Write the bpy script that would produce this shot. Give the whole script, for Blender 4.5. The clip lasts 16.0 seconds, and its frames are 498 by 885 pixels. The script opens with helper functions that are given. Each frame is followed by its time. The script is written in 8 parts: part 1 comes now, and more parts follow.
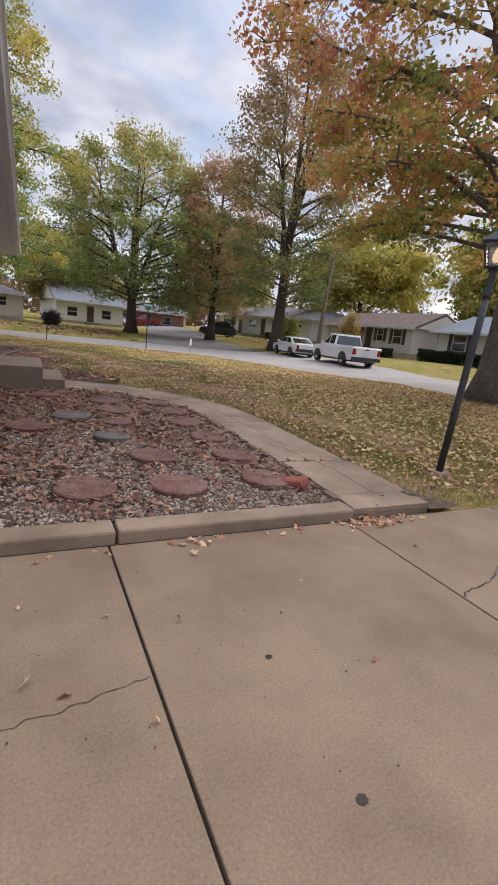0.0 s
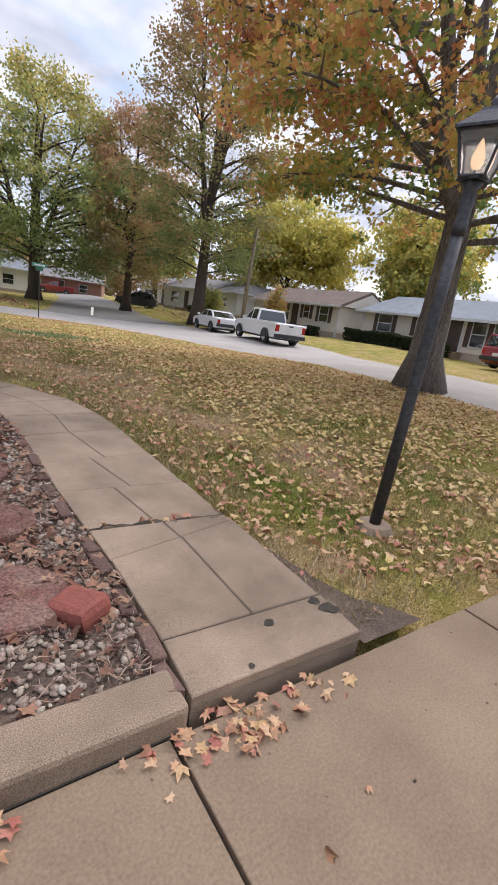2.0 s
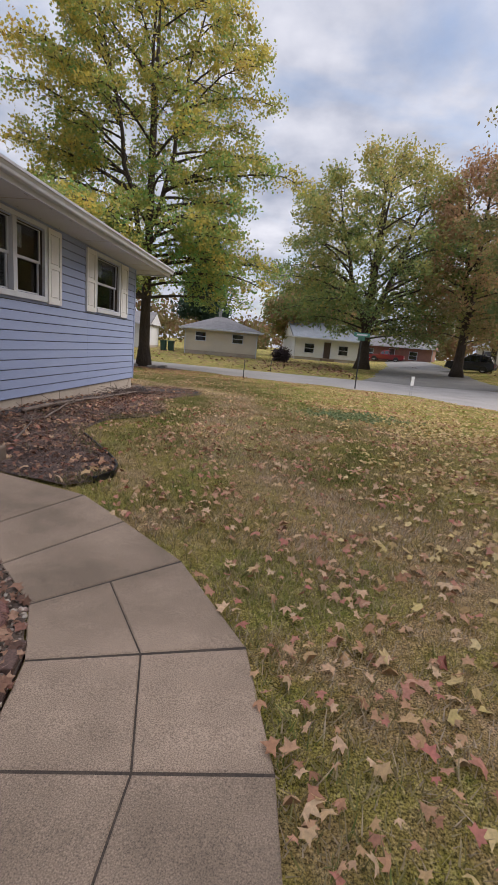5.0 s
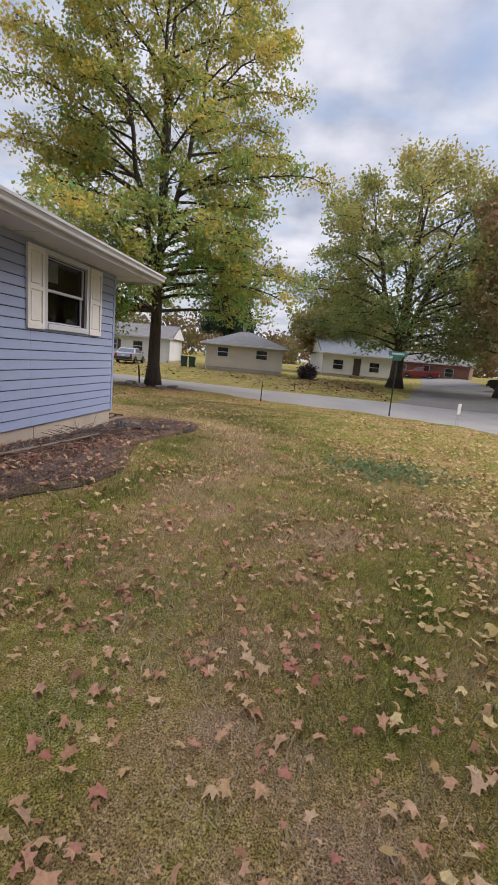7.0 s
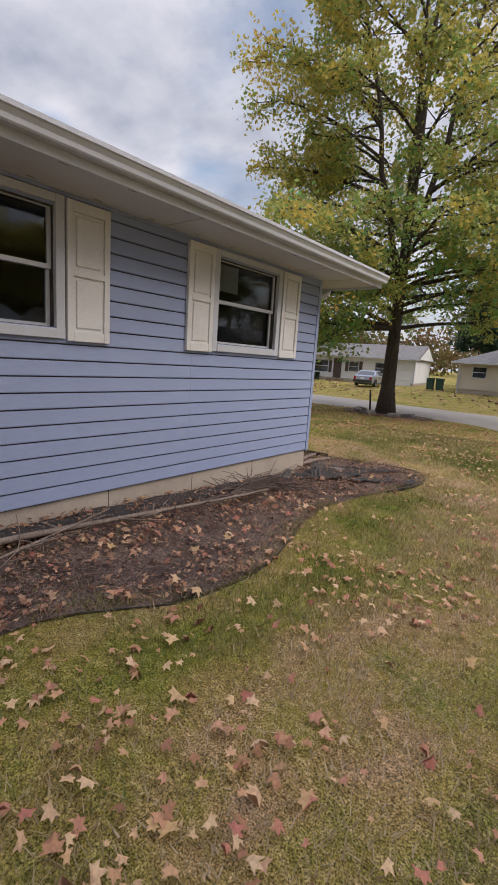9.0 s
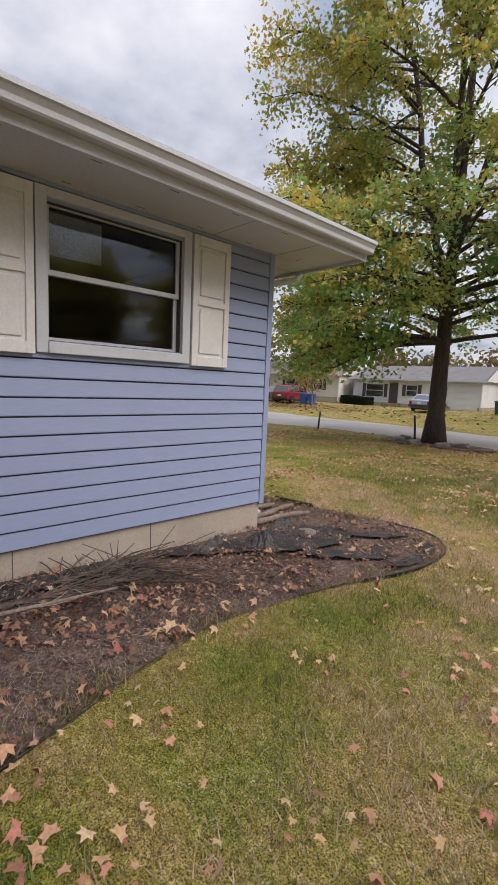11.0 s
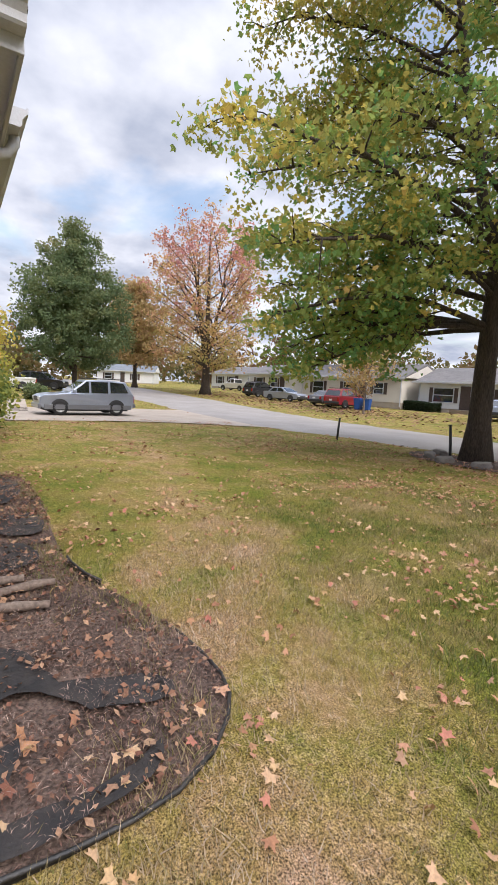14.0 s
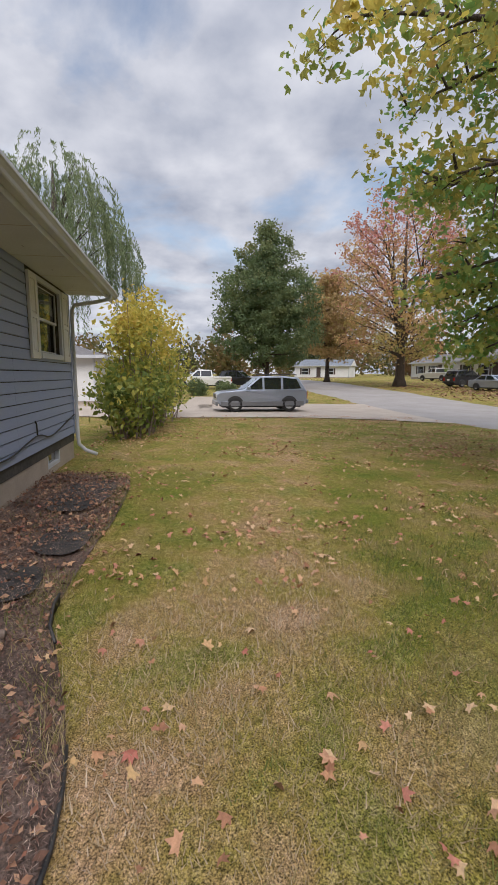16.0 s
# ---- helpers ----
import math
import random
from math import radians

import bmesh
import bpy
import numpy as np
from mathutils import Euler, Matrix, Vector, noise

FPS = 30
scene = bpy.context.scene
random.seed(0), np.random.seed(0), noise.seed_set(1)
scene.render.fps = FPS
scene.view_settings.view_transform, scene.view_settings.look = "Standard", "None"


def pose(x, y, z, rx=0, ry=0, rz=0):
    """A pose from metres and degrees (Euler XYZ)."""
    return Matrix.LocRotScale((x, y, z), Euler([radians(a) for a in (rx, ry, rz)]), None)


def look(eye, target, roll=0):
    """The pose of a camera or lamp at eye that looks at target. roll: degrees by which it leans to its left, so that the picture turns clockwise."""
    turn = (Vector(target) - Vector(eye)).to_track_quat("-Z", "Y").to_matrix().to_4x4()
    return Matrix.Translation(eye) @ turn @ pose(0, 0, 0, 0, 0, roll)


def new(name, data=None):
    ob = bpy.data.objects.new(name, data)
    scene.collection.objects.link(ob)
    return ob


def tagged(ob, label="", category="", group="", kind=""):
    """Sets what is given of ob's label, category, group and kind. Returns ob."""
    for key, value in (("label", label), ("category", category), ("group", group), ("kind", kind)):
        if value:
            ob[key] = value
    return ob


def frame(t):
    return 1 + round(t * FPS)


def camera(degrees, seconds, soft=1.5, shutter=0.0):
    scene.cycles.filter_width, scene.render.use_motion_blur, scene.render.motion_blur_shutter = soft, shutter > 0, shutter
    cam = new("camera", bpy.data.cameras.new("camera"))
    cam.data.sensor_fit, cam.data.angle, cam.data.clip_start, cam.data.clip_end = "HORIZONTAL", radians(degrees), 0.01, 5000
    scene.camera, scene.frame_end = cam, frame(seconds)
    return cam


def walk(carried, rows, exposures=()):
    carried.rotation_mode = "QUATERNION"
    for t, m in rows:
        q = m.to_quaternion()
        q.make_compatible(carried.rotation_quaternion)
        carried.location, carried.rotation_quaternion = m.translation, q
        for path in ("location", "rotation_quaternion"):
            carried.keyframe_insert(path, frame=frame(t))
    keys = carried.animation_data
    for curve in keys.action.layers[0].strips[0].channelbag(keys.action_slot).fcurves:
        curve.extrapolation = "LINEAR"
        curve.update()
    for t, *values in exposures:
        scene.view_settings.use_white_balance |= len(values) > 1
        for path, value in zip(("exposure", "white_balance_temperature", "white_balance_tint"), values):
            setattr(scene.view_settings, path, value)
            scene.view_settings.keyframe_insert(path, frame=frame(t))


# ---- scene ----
cam = camera(57.5, 16.0, soft=1.15)
PATH = [
    (0, (-0.09, -0.05, 1.462), (0.791, 1.685, 1.001), 6.3),
    (0.5, (0.213, 0.46, 1.451), (1.183, 2.152, 1.009), 7.2),
    (1, (0.744, 0.896, 1.464), (1.831, 2.506, 0.994), 7.9),
    (1.5, (1.202, 1.324, 1.447), (2.384, 2.86, 0.953), 8.2),
    (2, (1.74, 1.727, 1.424), (2.881, 3.284, 0.902), 8.4),
    (2.5, (2.153, 2.252, 1.427), (3.098, 3.927, 0.881), 9.2),
    (3, (2.51, 2.807, 1.418), (3.137, 4.623, 0.863), 8.4),
    (3.5, (2.837, 3.394, 1.5), (3.116, 5.288, 0.92), 6.3),
    (4, (2.909, 3.993, 1.516), (2.905, 5.914, 0.958), 5.4),
    (4.2, (2.959, 4.274, 1.487), (2.805, 6.196, 0.958), 4.5),
    (6.3, (3.268, 7.242, 1.771), (3.158, 9.208, 1.422), 5.8),
    (6.5, (3.256, 7.501, 1.803), (3.133, 9.466, 1.447), 5.8),
    (7, (3.328, 8.222, 1.818), (3.058, 10.169, 1.449), 5.3),
    (7.5, (3.259, 8.94, 1.825), (2.726, 10.828, 1.437), 4.8),
    (8, (3.235, 9.552, 1.8), (2.407, 11.33, 1.412), 3.9),
    (8.5, (3.132, 10.219, 1.858), (2.028, 11.842, 1.475), 3.5),
    (9, (2.953, 10.844, 1.883), (1.73, 12.385, 1.525), 3.8),
    (9.5, (2.914, 11.57, 1.874), (1.644, 13.081, 1.556), 3.0),
    (9.7, (2.857, 11.829, 1.835), (1.584, 13.34, 1.529), 2.5),
    (11.8, (2.553, 15.002, 1.781), (0.937, 16.159, 1.558), 1.6),
    (12, (2.527, 15.279, 1.78), (0.88, 16.391, 1.564), 1.3),
    (12.5, (2.412, 15.993, 1.787), (0.761, 17.108, 1.613), 2.4),
    (13, (2.419, 16.648, 1.778), (0.79, 17.793, 1.596), 3.1),
    (13.5, (2.283, 17.257, 1.734), (0.682, 18.436, 1.518), 3.8),
    (14, (2.169, 17.863, 1.721), (0.511, 18.954, 1.477), 2.8),
    (14.5, (2.003, 18.386, 1.749), (0.241, 19.294, 1.482), 3.0),
    (15, (1.741, 18.836, 1.763), (-0.107, 19.549, 1.487), 2.4),
    (15.5, (1.549, 19.329, 1.71), (-0.368, 19.826, 1.43), 1.0),
    (16, (1.304, 19.606, 1.713), (-0.654, 19.887, 1.42), 0.2),
]
EXPOSURES = [(0.0, 0.54, 6400, 15), (1.5, 0.50, 6380, 15), (2.0, 0.84, 6380, 15), (2.5, 0.48, 6380, 15), (4.0, 0.40, 6380, 15), (6.5, 0.50, 6420, 15), (7.5, 0.60, 6440, 15), (8.0, 0.76, 6460, 15), (8.5, 0.50, 6480, 15), (9.0, 0.40, 6500, 15), (9.5, 0.60, 6500, 15), (12.0, 0.44, 6420, 14), (12.5, 0.54, 6400, 14), (13.0, 0.48, 6400, 14), (13.5, 0.52, 6380, 14), (14.0, 0.76, 6360, 14), (14.5, 0.50, 6400, 14), (16.0, 0.30, 6400, 13)]
walk(cam, [(t, look(eye, target, roll)) for t, eye, target, roll in PATH], EXPOSURES)

# ---------------------------------------------------------------- world, sun, exposure
world = bpy.data.worlds.new("sky")
scene.world = world
world.use_nodes = True
wn, wl = world.node_tree.nodes, world.node_tree.links
wn.clear()
w_out = wn.new("ShaderNodeOutputWorld")
w_bg = wn.new("ShaderNodeBackground")
w_bg.inputs["Strength"].default_value = 0.12
w_sky = wn.new("ShaderNodeTexSky")
w_sky.sky_type = "NISHITA"
w_sky.sun_disc = False
SUN_EL, SUN_AZ = 46.0, 80.0            # elevation, and bearing from +y towards +x
w_sky.sun_elevation = radians(SUN_EL)
w_sky.sun_rotation = radians(SUN_AZ)
w_sky.air_density, w_sky.dust_density = 1.3, 1.5
w_tc = wn.new("ShaderNodeTexCoord")
w_sep = wn.new("ShaderNodeSeparateXYZ")
wl.new(w_tc.outputs["Generated"], w_sep.inputs[0])
# flat cloud deck: direction divided by its height
w_zm = wn.new("ShaderNodeMath"); w_zm.operation = "MAXIMUM"; w_zm.inputs[1].default_value = 0.02
wl.new(w_sep.outputs["Z"], w_zm.inputs[0])
w_za = wn.new("ShaderNodeMath"); w_za.operation = "ADD"; w_za.inputs[1].default_value = 0.22
wl.new(w_zm.outputs[0], w_za.inputs[0])
w_dx = wn.new("ShaderNodeMath"); w_dx.operation = "DIVIDE"
w_dy = wn.new("ShaderNodeMath"); w_dy.operation = "DIVIDE"
wl.new(w_sep.outputs["X"], w_dx.inputs[0]); wl.new(w_za.outputs[0], w_dx.inputs[1])
wl.new(w_sep.outputs["Y"], w_dy.inputs[0]); wl.new(w_za.outputs[0], w_dy.inputs[1])
w_cmb = wn.new("ShaderNodeCombineXYZ")
wl.new(w_dx.outputs[0], w_cmb.inputs["X"]); wl.new(w_dy.outputs[0], w_cmb.inputs["Y"])
w_n1 = wn.new("ShaderNodeTexNoise"); w_n1.inputs["Scale"].default_value = 1.7; w_n1.inputs["Detail"].default_value = 7; w_n1.inputs["Roughness"].default_value = 0.55; w_n1.inputs["Distortion"].default_value = 0.4
w_n2 = wn.new("ShaderNodeTexNoise"); w_n2.inputs["Scale"].default_value = 3.1; w_n2.inputs["Detail"].default_value = 6; w_n2.inputs["Roughness"].default_value = 0.5
wl.new(w_cmb.outputs[0], w_n1.inputs["Vector"]); wl.new(w_cmb.outputs[0], w_n2.inputs["Vector"])
w_cov = wn.new("ShaderNodeValToRGB")     # cloud cover
w_cov.color_ramp.elements[0].position, w_cov.color_ramp.elements[0].color = 0.34, (0.25, 0.25, 0.25, 1)
w_cov.color_ramp.elements[1].position, w_cov.color_ramp.elements[1].color = 0.50, (1, 1, 1, 1)
wl.new(w_n1.outputs["Fac"], w_cov.inputs[0])
w_cc = wn.new("ShaderNodeValToRGB")      # cloud brightness, before the strength above
w_cc.color_ramp.elements[0].position, w_cc.color_ramp.elements[0].color = 0.32, (0.41, 0.46, 0.57, 1)
w_cc.color_ramp.elements[1].position, w_cc.color_ramp.elements[1].color = 0.70, (0.93, 0.95, 1.0, 1)
wl.new(w_n2.outputs["Fac"], w_cc.inputs[0])
w_gain = wn.new("ShaderNodeVectorMath"); w_gain.operation = "SCALE"
# an overcast sky is brightest overhead
w_z4 = wn.new("ShaderNodeMath"); w_z4.operation = "POWER"; w_z4.inputs[1].default_value = 8.0
wl.new(w_zm.outputs[0], w_z4.inputs[0])
w_zg = wn.new("ShaderNodeMath"); w_zg.operation = "MULTIPLY_ADD"; w_zg.inputs[1].default_value, w_zg.inputs[2].default_value = 22.0, 5.7
wl.new(w_z4.outputs[0], w_zg.inputs[0]); wl.new(w_zg.outputs[0], w_gain.inputs["Scale"])
wl.new(w_cc.outputs[0], w_gain.inputs[0])
w_mix = wn.new("ShaderNodeMix"); w_mix.data_type = "RGBA"
wl.new(w_cov.outputs[0], w_mix.inputs[0]); wl.new(w_sky.outputs[0], w_mix.inputs[6]); wl.new(w_gain.outputs[0], w_mix.inputs[7])
wl.new(w_mix.outputs[2], w_bg.inputs["Color"]); wl.new(w_bg.outputs[0], w_out.inputs[0])

sun_data = bpy.data.lights.new("sun", "SUN")
sun_data.energy, sun_data.angle, sun_data.color = 1.9, radians(36), (1.0, 0.95, 0.88)
sun_ob = new("sun", sun_data)
_e, _a = radians(SUN_EL), radians(SUN_AZ)
_d = Vector((math.sin(_a) * math.cos(_e), math.cos(_a) * math.cos(_e), math.sin(_e)))
sun_ob.matrix_world = look(_d * 200, (0, 0, 0))

# ---------------------------------------------------------------- materials
MATS = {}


def material(name, base, rough=0.8, metal=0.0, vary=None, scale=4.0, fine=60.0, amount=0.5, fine_amount=0.35, bump=0.2, bump_scale=None,
             island=None, per_object=0.0, spec=0.5, translucent=0.0, stretch=None, depth=0.01):
    """A surface with a base colour, large stains (vary), fine grain and relief. island: a list of colours spread over loose pieces by their own random tone."""
    m = bpy.data.materials.new(name)
    m.use_nodes = True
    n, l = m.node_tree.nodes, m.node_tree.links
    b = n["Principled BSDF"]
    b.inputs["Roughness"].default_value = rough
    b.inputs["Metallic"].default_value = metal
    b.inputs["Specular IOR Level"].default_value = spec
    tc = n.new("ShaderNodeTexCoord")
    vec = tc.outputs["Object"]
    if stretch:
        mp = n.new("ShaderNodeMapping")
        mp.inputs["Scale"].default_value = stretch
        l.new(vec, mp.inputs[0])
        vec = mp.outputs[0]

    def tex(s, d, r=0.6):
        t = n.new("ShaderNodeTexNoise")
        t.inputs["Scale"].default_value, t.inputs["Detail"].default_value, t.inputs["Roughness"].default_value = s, d, r
        l.new(vec, t.inputs["Vector"])
        return t.outputs["Fac"]

    def mixed(f, a, c, mode="MIX"):
        x = n.new("ShaderNodeMix")
        x.data_type, x.blend_type = "RGBA", mode
        if hasattr(f, "is_linked"):
            l.new(f, x.inputs[0])
        else:
            x.inputs[0].default_value = f
        for k, v in ((6, a), (7, c)):
            if hasattr(v, "is_linked"):
                l.new(v, x.inputs[k])
            else:
                x.inputs[k].default_value = (*v[:3], 1)
        return x.outputs[2]

    def ranged(f, lo, hi, a=0.0, c=1.0):
        r = n.new("ShaderNodeMapRange")
        l.new(f, r.inputs[0])
        for k, v in zip((1, 2, 3, 4), (lo, hi, a, c)):
            r.inputs[k].default_value = v
        return r.outputs[0]

    if island:
        geo = n.new("ShaderNodeAttribute")
        geo.attribute_name = "tone"
        ramp = n.new("ShaderNodeValToRGB")
        ramp.color_ramp.interpolation = "LINEAR"
        els = ramp.color_ramp.elements
        els[0].color, els[1].color = (*island[0], 1), (*island[-1], 1)
        for k, c in enumerate(island[1:-1], 1):
            els.new(k / (len(island) - 1)).color = (*c, 1)
        # colour drifts in patches as well as from piece to piece
        mixv = n.new("ShaderNodeMath"); mixv.operation = "MULTIPLY_ADD"
        patch = ranged(tex(scale, 2), 0.3, 0.7)
        l.new(patch, mixv.inputs[0]); mixv.inputs[1].default_value = amount
        sc = n.new("ShaderNodeMath"); sc.operation = "MULTIPLY"; sc.inputs[1].default_value = 1 - amount
        l.new(geo.outputs["Fac"], sc.inputs[0]); l.new(sc.outputs[0], mixv.inputs[2])
        l.new(mixv.outputs[0], ramp.inputs[0])
        col = ramp.outputs[0]
    else:
        col = mixed(0.0, base, base)
        if vary:
            col = mixed(ranged(tex(scale, 5), 0.35, 0.68, 0, amount * 1.6), base, vary)
    if fine_amount:
        g = ranged(tex(fine, 3), 0.3, 0.7, 1 - fine_amount, 1 + fine_amount)
        x = n.new("ShaderNodeMix"); x.data_type, x.blend_type = "RGBA", "MULTIPLY"
        x.inputs[0].default_value = 1.0
        l.new(col, x.inputs[6]); l.new(g, x.inputs[7])
        col = x.outputs[2]
    if per_object:
        oi = n.new("ShaderNodeObjectInfo")
        g = ranged(oi.outputs["Random"], 0, 1, 1 - per_object, 1 + per_object)
        x = n.new("ShaderNodeMix"); x.data_type, x.blend_type = "RGBA", "MULTIPLY"
        x.inputs[0].default_value = 1.0
        l.new(col, x.inputs[6]); l.new(g, x.inputs[7])
        col = x.outputs[2]
    l.new(col, b.inputs["Base Color"])
    if bump:
        bp = n.new("ShaderNodeBump")
        bp.inputs["Strength"].default_value, bp.inputs["Distance"].default_value = bump, depth
        l.new(tex(bump_scale or fine, 4), bp.inputs["Height"])
        l.new(bp.outputs[0], b.inputs["Normal"])
    if translucent:
        tr = n.new("ShaderNodeBsdfTranslucent")
        l.new(col, tr.inputs[0])
        ms = n.new("ShaderNodeMixShader")
        ms.inputs[0].default_value = translucent
        l.new(b.outputs[0], ms.inputs[1]); l.new(tr.outputs[0], ms.inputs[2])
        l.new(ms.outputs[0], n["Material Output"].inputs[0])
    MATS[name] = m
    return m


def glass_dark(name, tint=(0.02, 0.025, 0.03), rough=0.04):
    m = material(name, tint, rough=rough, fine_amount=0, bump=0, spec=0.9)
    m.node_tree.nodes["Principled BSDF"].inputs["Coat Weight"].default_value = 1.0
    return m


M_CONC = material("driveway_concrete", (0.25, 0.178, 0.116), 0.9, vary=(0.145, 0.096, 0.062), scale=1.1, fine=90, amount=0.5, fine_amount=0.2, bump=0.2, depth=0.002)
M_WALK = material("walk_concrete", (0.345, 0.25, 0.176), 0.92, vary=(0.175, 0.127, 0.086), scale=1.7, fine=200, amount=0.6, fine_amount=0.5, bump=0.7, depth=0.004, per_object=0.05)
M_ROAD = material("road_concrete", (0.33, 0.305, 0.285), 0.9, vary=(0.25, 0.23, 0.215), scale=0.5, fine=40, amount=0.5, fine_amount=0.15, bump=0.2)
M_ASPHALT = material("asphalt", (0.15, 0.14, 0.132), 0.9, vary=(0.21, 0.195, 0.175), scale=0.4, fine=60, amount=0.5, fine_amount=0.2, bump=0.2)
M_PALE = material("pale_concrete", (0.44, 0.37, 0.30), 0.9, vary=(0.34, 0.285, 0.235), scale=0.8, fine=40, amount=0.5, fine_amount=0.15, bump=0.2)
M_JOINT = material("joint_dirt", (0.035, 0.028, 0.022), 0.95, vary=(0.06, 0.05, 0.035), scale=8, fine=120, bump=0.6)
M_GROUT = material("groove_dirt", (0.14, 0.11, 0.08), 0.95, vary=(0.07, 0.055, 0.04), scale=6, fine=120, bump=0.4)
M_JOINT_W = material("walk_joint_dirt", (0.075, 0.055, 0.04), 0.95, vary=(0.04, 0.03, 0.022), scale=8, fine=120, bump=0.4)
M_SOIL = material("soil", (0.07, 0.048, 0.034), 0.95, vary=(0.13, 0.09, 0.064), scale=5, fine=70, amount=0.6, fine_amount=0.5, bump=0.5, depth=0.012)
M_MULCH = material("mulch_bed", (0.08, 0.052, 0.042), 0.95, vary=(0.2, 0.14, 0.112), scale=3, fine=45, amount=0.6, fine_amount=0.6, bump=1.0, depth=0.04)
M_FABRIC = material("landscape_fabric", (0.018, 0.017, 0.018), 0.8, vary=(0.055, 0.045, 0.040), scale=7, fine=300, amount=0.5, fine_amount=0.3, bump=0.7, bump_scale=14, depth=0.03)
M_EDGE = material("black_plastic", (0.018, 0.018, 0.019), 0.5, vary=(0.05, 0.045, 0.04), scale=12, fine=90, bump=0.3)
M_SIDING = material("blue_vinyl", (0.285, 0.34, 0.515), 0.5, vary=(0.315, 0.365, 0.52), scale=1.2, fine=30, amount=0.4, fine_amount=0.05, bump=0.25, bump_scale=25, stretch=(3, 0.25, 6), depth=0.003)
M_SIDING_N = material("blue_vinyl_cross", (0.285, 0.34, 0.515), 0.5, vary=(0.315, 0.365, 0.52), scale=1.2, fine=30, amount=0.4, fine_amount=0.05, bump=0.25, bump_scale=25, stretch=(0.25, 3, 6), depth=0.003)
M_TRIM = material("trim_white", (0.57, 0.59, 0.64), 0.5, vary=(0.47, 0.475, 0.50), scale=2.5, fine=60, amount=0.35, fine_amount=0.06, bump=0.1)
M_SHUTTER = material("shutter_cream", (0.72, 0.71, 0.70), 0.6, vary=(0.63, 0.61, 0.59), scale=3, fine=50, amount=0.4, fine_amount=0.06, bump=0.15)
M_SOFFIT = material("soffit_paint", (0.61, 0.62, 0.655), 0.7, vary=(0.53, 0.53, 0.545), scale=1.5, fine=40, amount=0.4, fine_amount=0.06, bump=0.15)
M_FOUND = material("foundation_paint", (0.47, 0.40, 0.33), 0.9, vary=(0.36, 0.30, 0.25), scale=1.5, fine=60, amount=0.5, fine_amount=0.1, bump=0.4)
M_STEP = material("step_concrete", (0.25, 0.18, 0.125), 0.9, vary=(0.17, 0.135, 0.105), scale=2.0, fine=80, amount=0.5, fine_amount=0.15, bump=0.3)
M_SHINGLE = material("roof_shingle", (0.19, 0.18, 0.18), 0.95, vary=(0.13, 0.125, 0.125), scale=1.5, fine=25, amount=0.5, fine_amount=0.3, bump=0.6)
M_SHINGLE_BR = material("roof_shingle_brown", (0.17, 0.125, 0.105), 0.95, vary=(0.11, 0.085, 0.075), scale=1.2, fine=20, amount=0.5, fine_amount=0.3, bump=0.6)
M_SHINGLE_BL = material("roof_shingle_blue", (0.19, 0.21, 0.235), 0.95, vary=(0.14, 0.155, 0.175), scale=1.2, fine=20, amount=0.5, fine_amount=0.3, bump=0.6)
M_BEIGE = material("beige_siding", (0.62, 0.55, 0.45), 0.7, vary=(0.54, 0.48, 0.40), scale=0.6, fine=20, fine_amount=0.06, bump=0.1)
M_CREAM = material("cream_siding", (0.66, 0.62, 0.56), 0.7, vary=(0.57, 0.53, 0.48), scale=0.6, fine=20, fine_amount=0.06, bump=0.1)
M_WHITEW = material("white_siding", (0.72, 0.72, 0.72), 0.7, vary=(0.62, 0.62, 0.63), scale=0.6, fine=20, fine_amount=0.06, bump=0.1)
M_BRICKW = material("far_brick", (0.30, 0.15, 0.11), 0.85, vary=(0.22, 0.11, 0.085), scale=2, fine=20, fine_amount=0.2, bump=0.2)
M_BROWN = material("brown_shutter", (0.055, 0.035, 0.03), 0.6, vary=(0.08, 0.055, 0.045), scale=3, fine=40)
M_GLASS = glass_dark("window_glass")
M_BLIND = material("window_blind", (0.55, 0.55, 0.52), 0.7, fine=60, bump=0.1)
# near-black: the shade of rooms and siding grooves is put into this colour
M_SHADE_DARK = material("shade_dark_wall", (0.05, 0.045, 0.042), 0.9, vary=(0.09, 0.08, 0.07), scale=2, fine=20)
M_BLACKM = material("black_iron", (0.028, 0.03, 0.034), 0.5, metal=0.3, vary=(0.085, 0.085, 0.09), scale=22, fine=60, amount=0.35, fine_amount=0.3, bump=0.3)
M_STEEL = material("galvanised_steel", (0.42, 0.42, 0.42), 0.45, metal=0.8, vary=(0.3, 0.3, 0.3), scale=8, fine=60)
M_WOODP = material("weathered_pole", (0.27, 0.215, 0.16), 0.9, vary=(0.18, 0.14, 0.11), scale=3, fine=30, stretch=(6, 6, 0.5), bump=0.4)
M_RUBBER = material("tyre_rubber", (0.022, 0.022, 0.023), 0.85, fine=60, bump=0.3)
M_RIM = material("alloy", (0.55, 0.55, 0.56), 0.35, metal=0.8, fine_amount=0, bump=0)
M_PLASTIC = material("dark_trim", (0.03, 0.03, 0.032), 0.6, fine_amount=0.1, bump=0.1)
M_CARGLASS = glass_dark("car_glass", (0.015, 0.018, 0.02), 0.03)
M_LAMP_RED = material("tail_lens", (0.35, 0.015, 0.012), 0.15, fine_amount=0, bump=0)
M_LAMP_CLR = material("head_lens", (0.65, 0.66, 0.67), 0.12, fine_amount=0, bump=0)


def paint(name, c, metal=0.0):
    m = material(name, c, rough=0.28, metal=metal, vary=tuple(v * 0.85 for v in c), scale=1.2, fine=30, amount=0.3, fine_amount=0.03, bump=0)
    m.node_tree.nodes["Principled BSDF"].inputs["Coat Weight"].default_value = 0.5
    return m


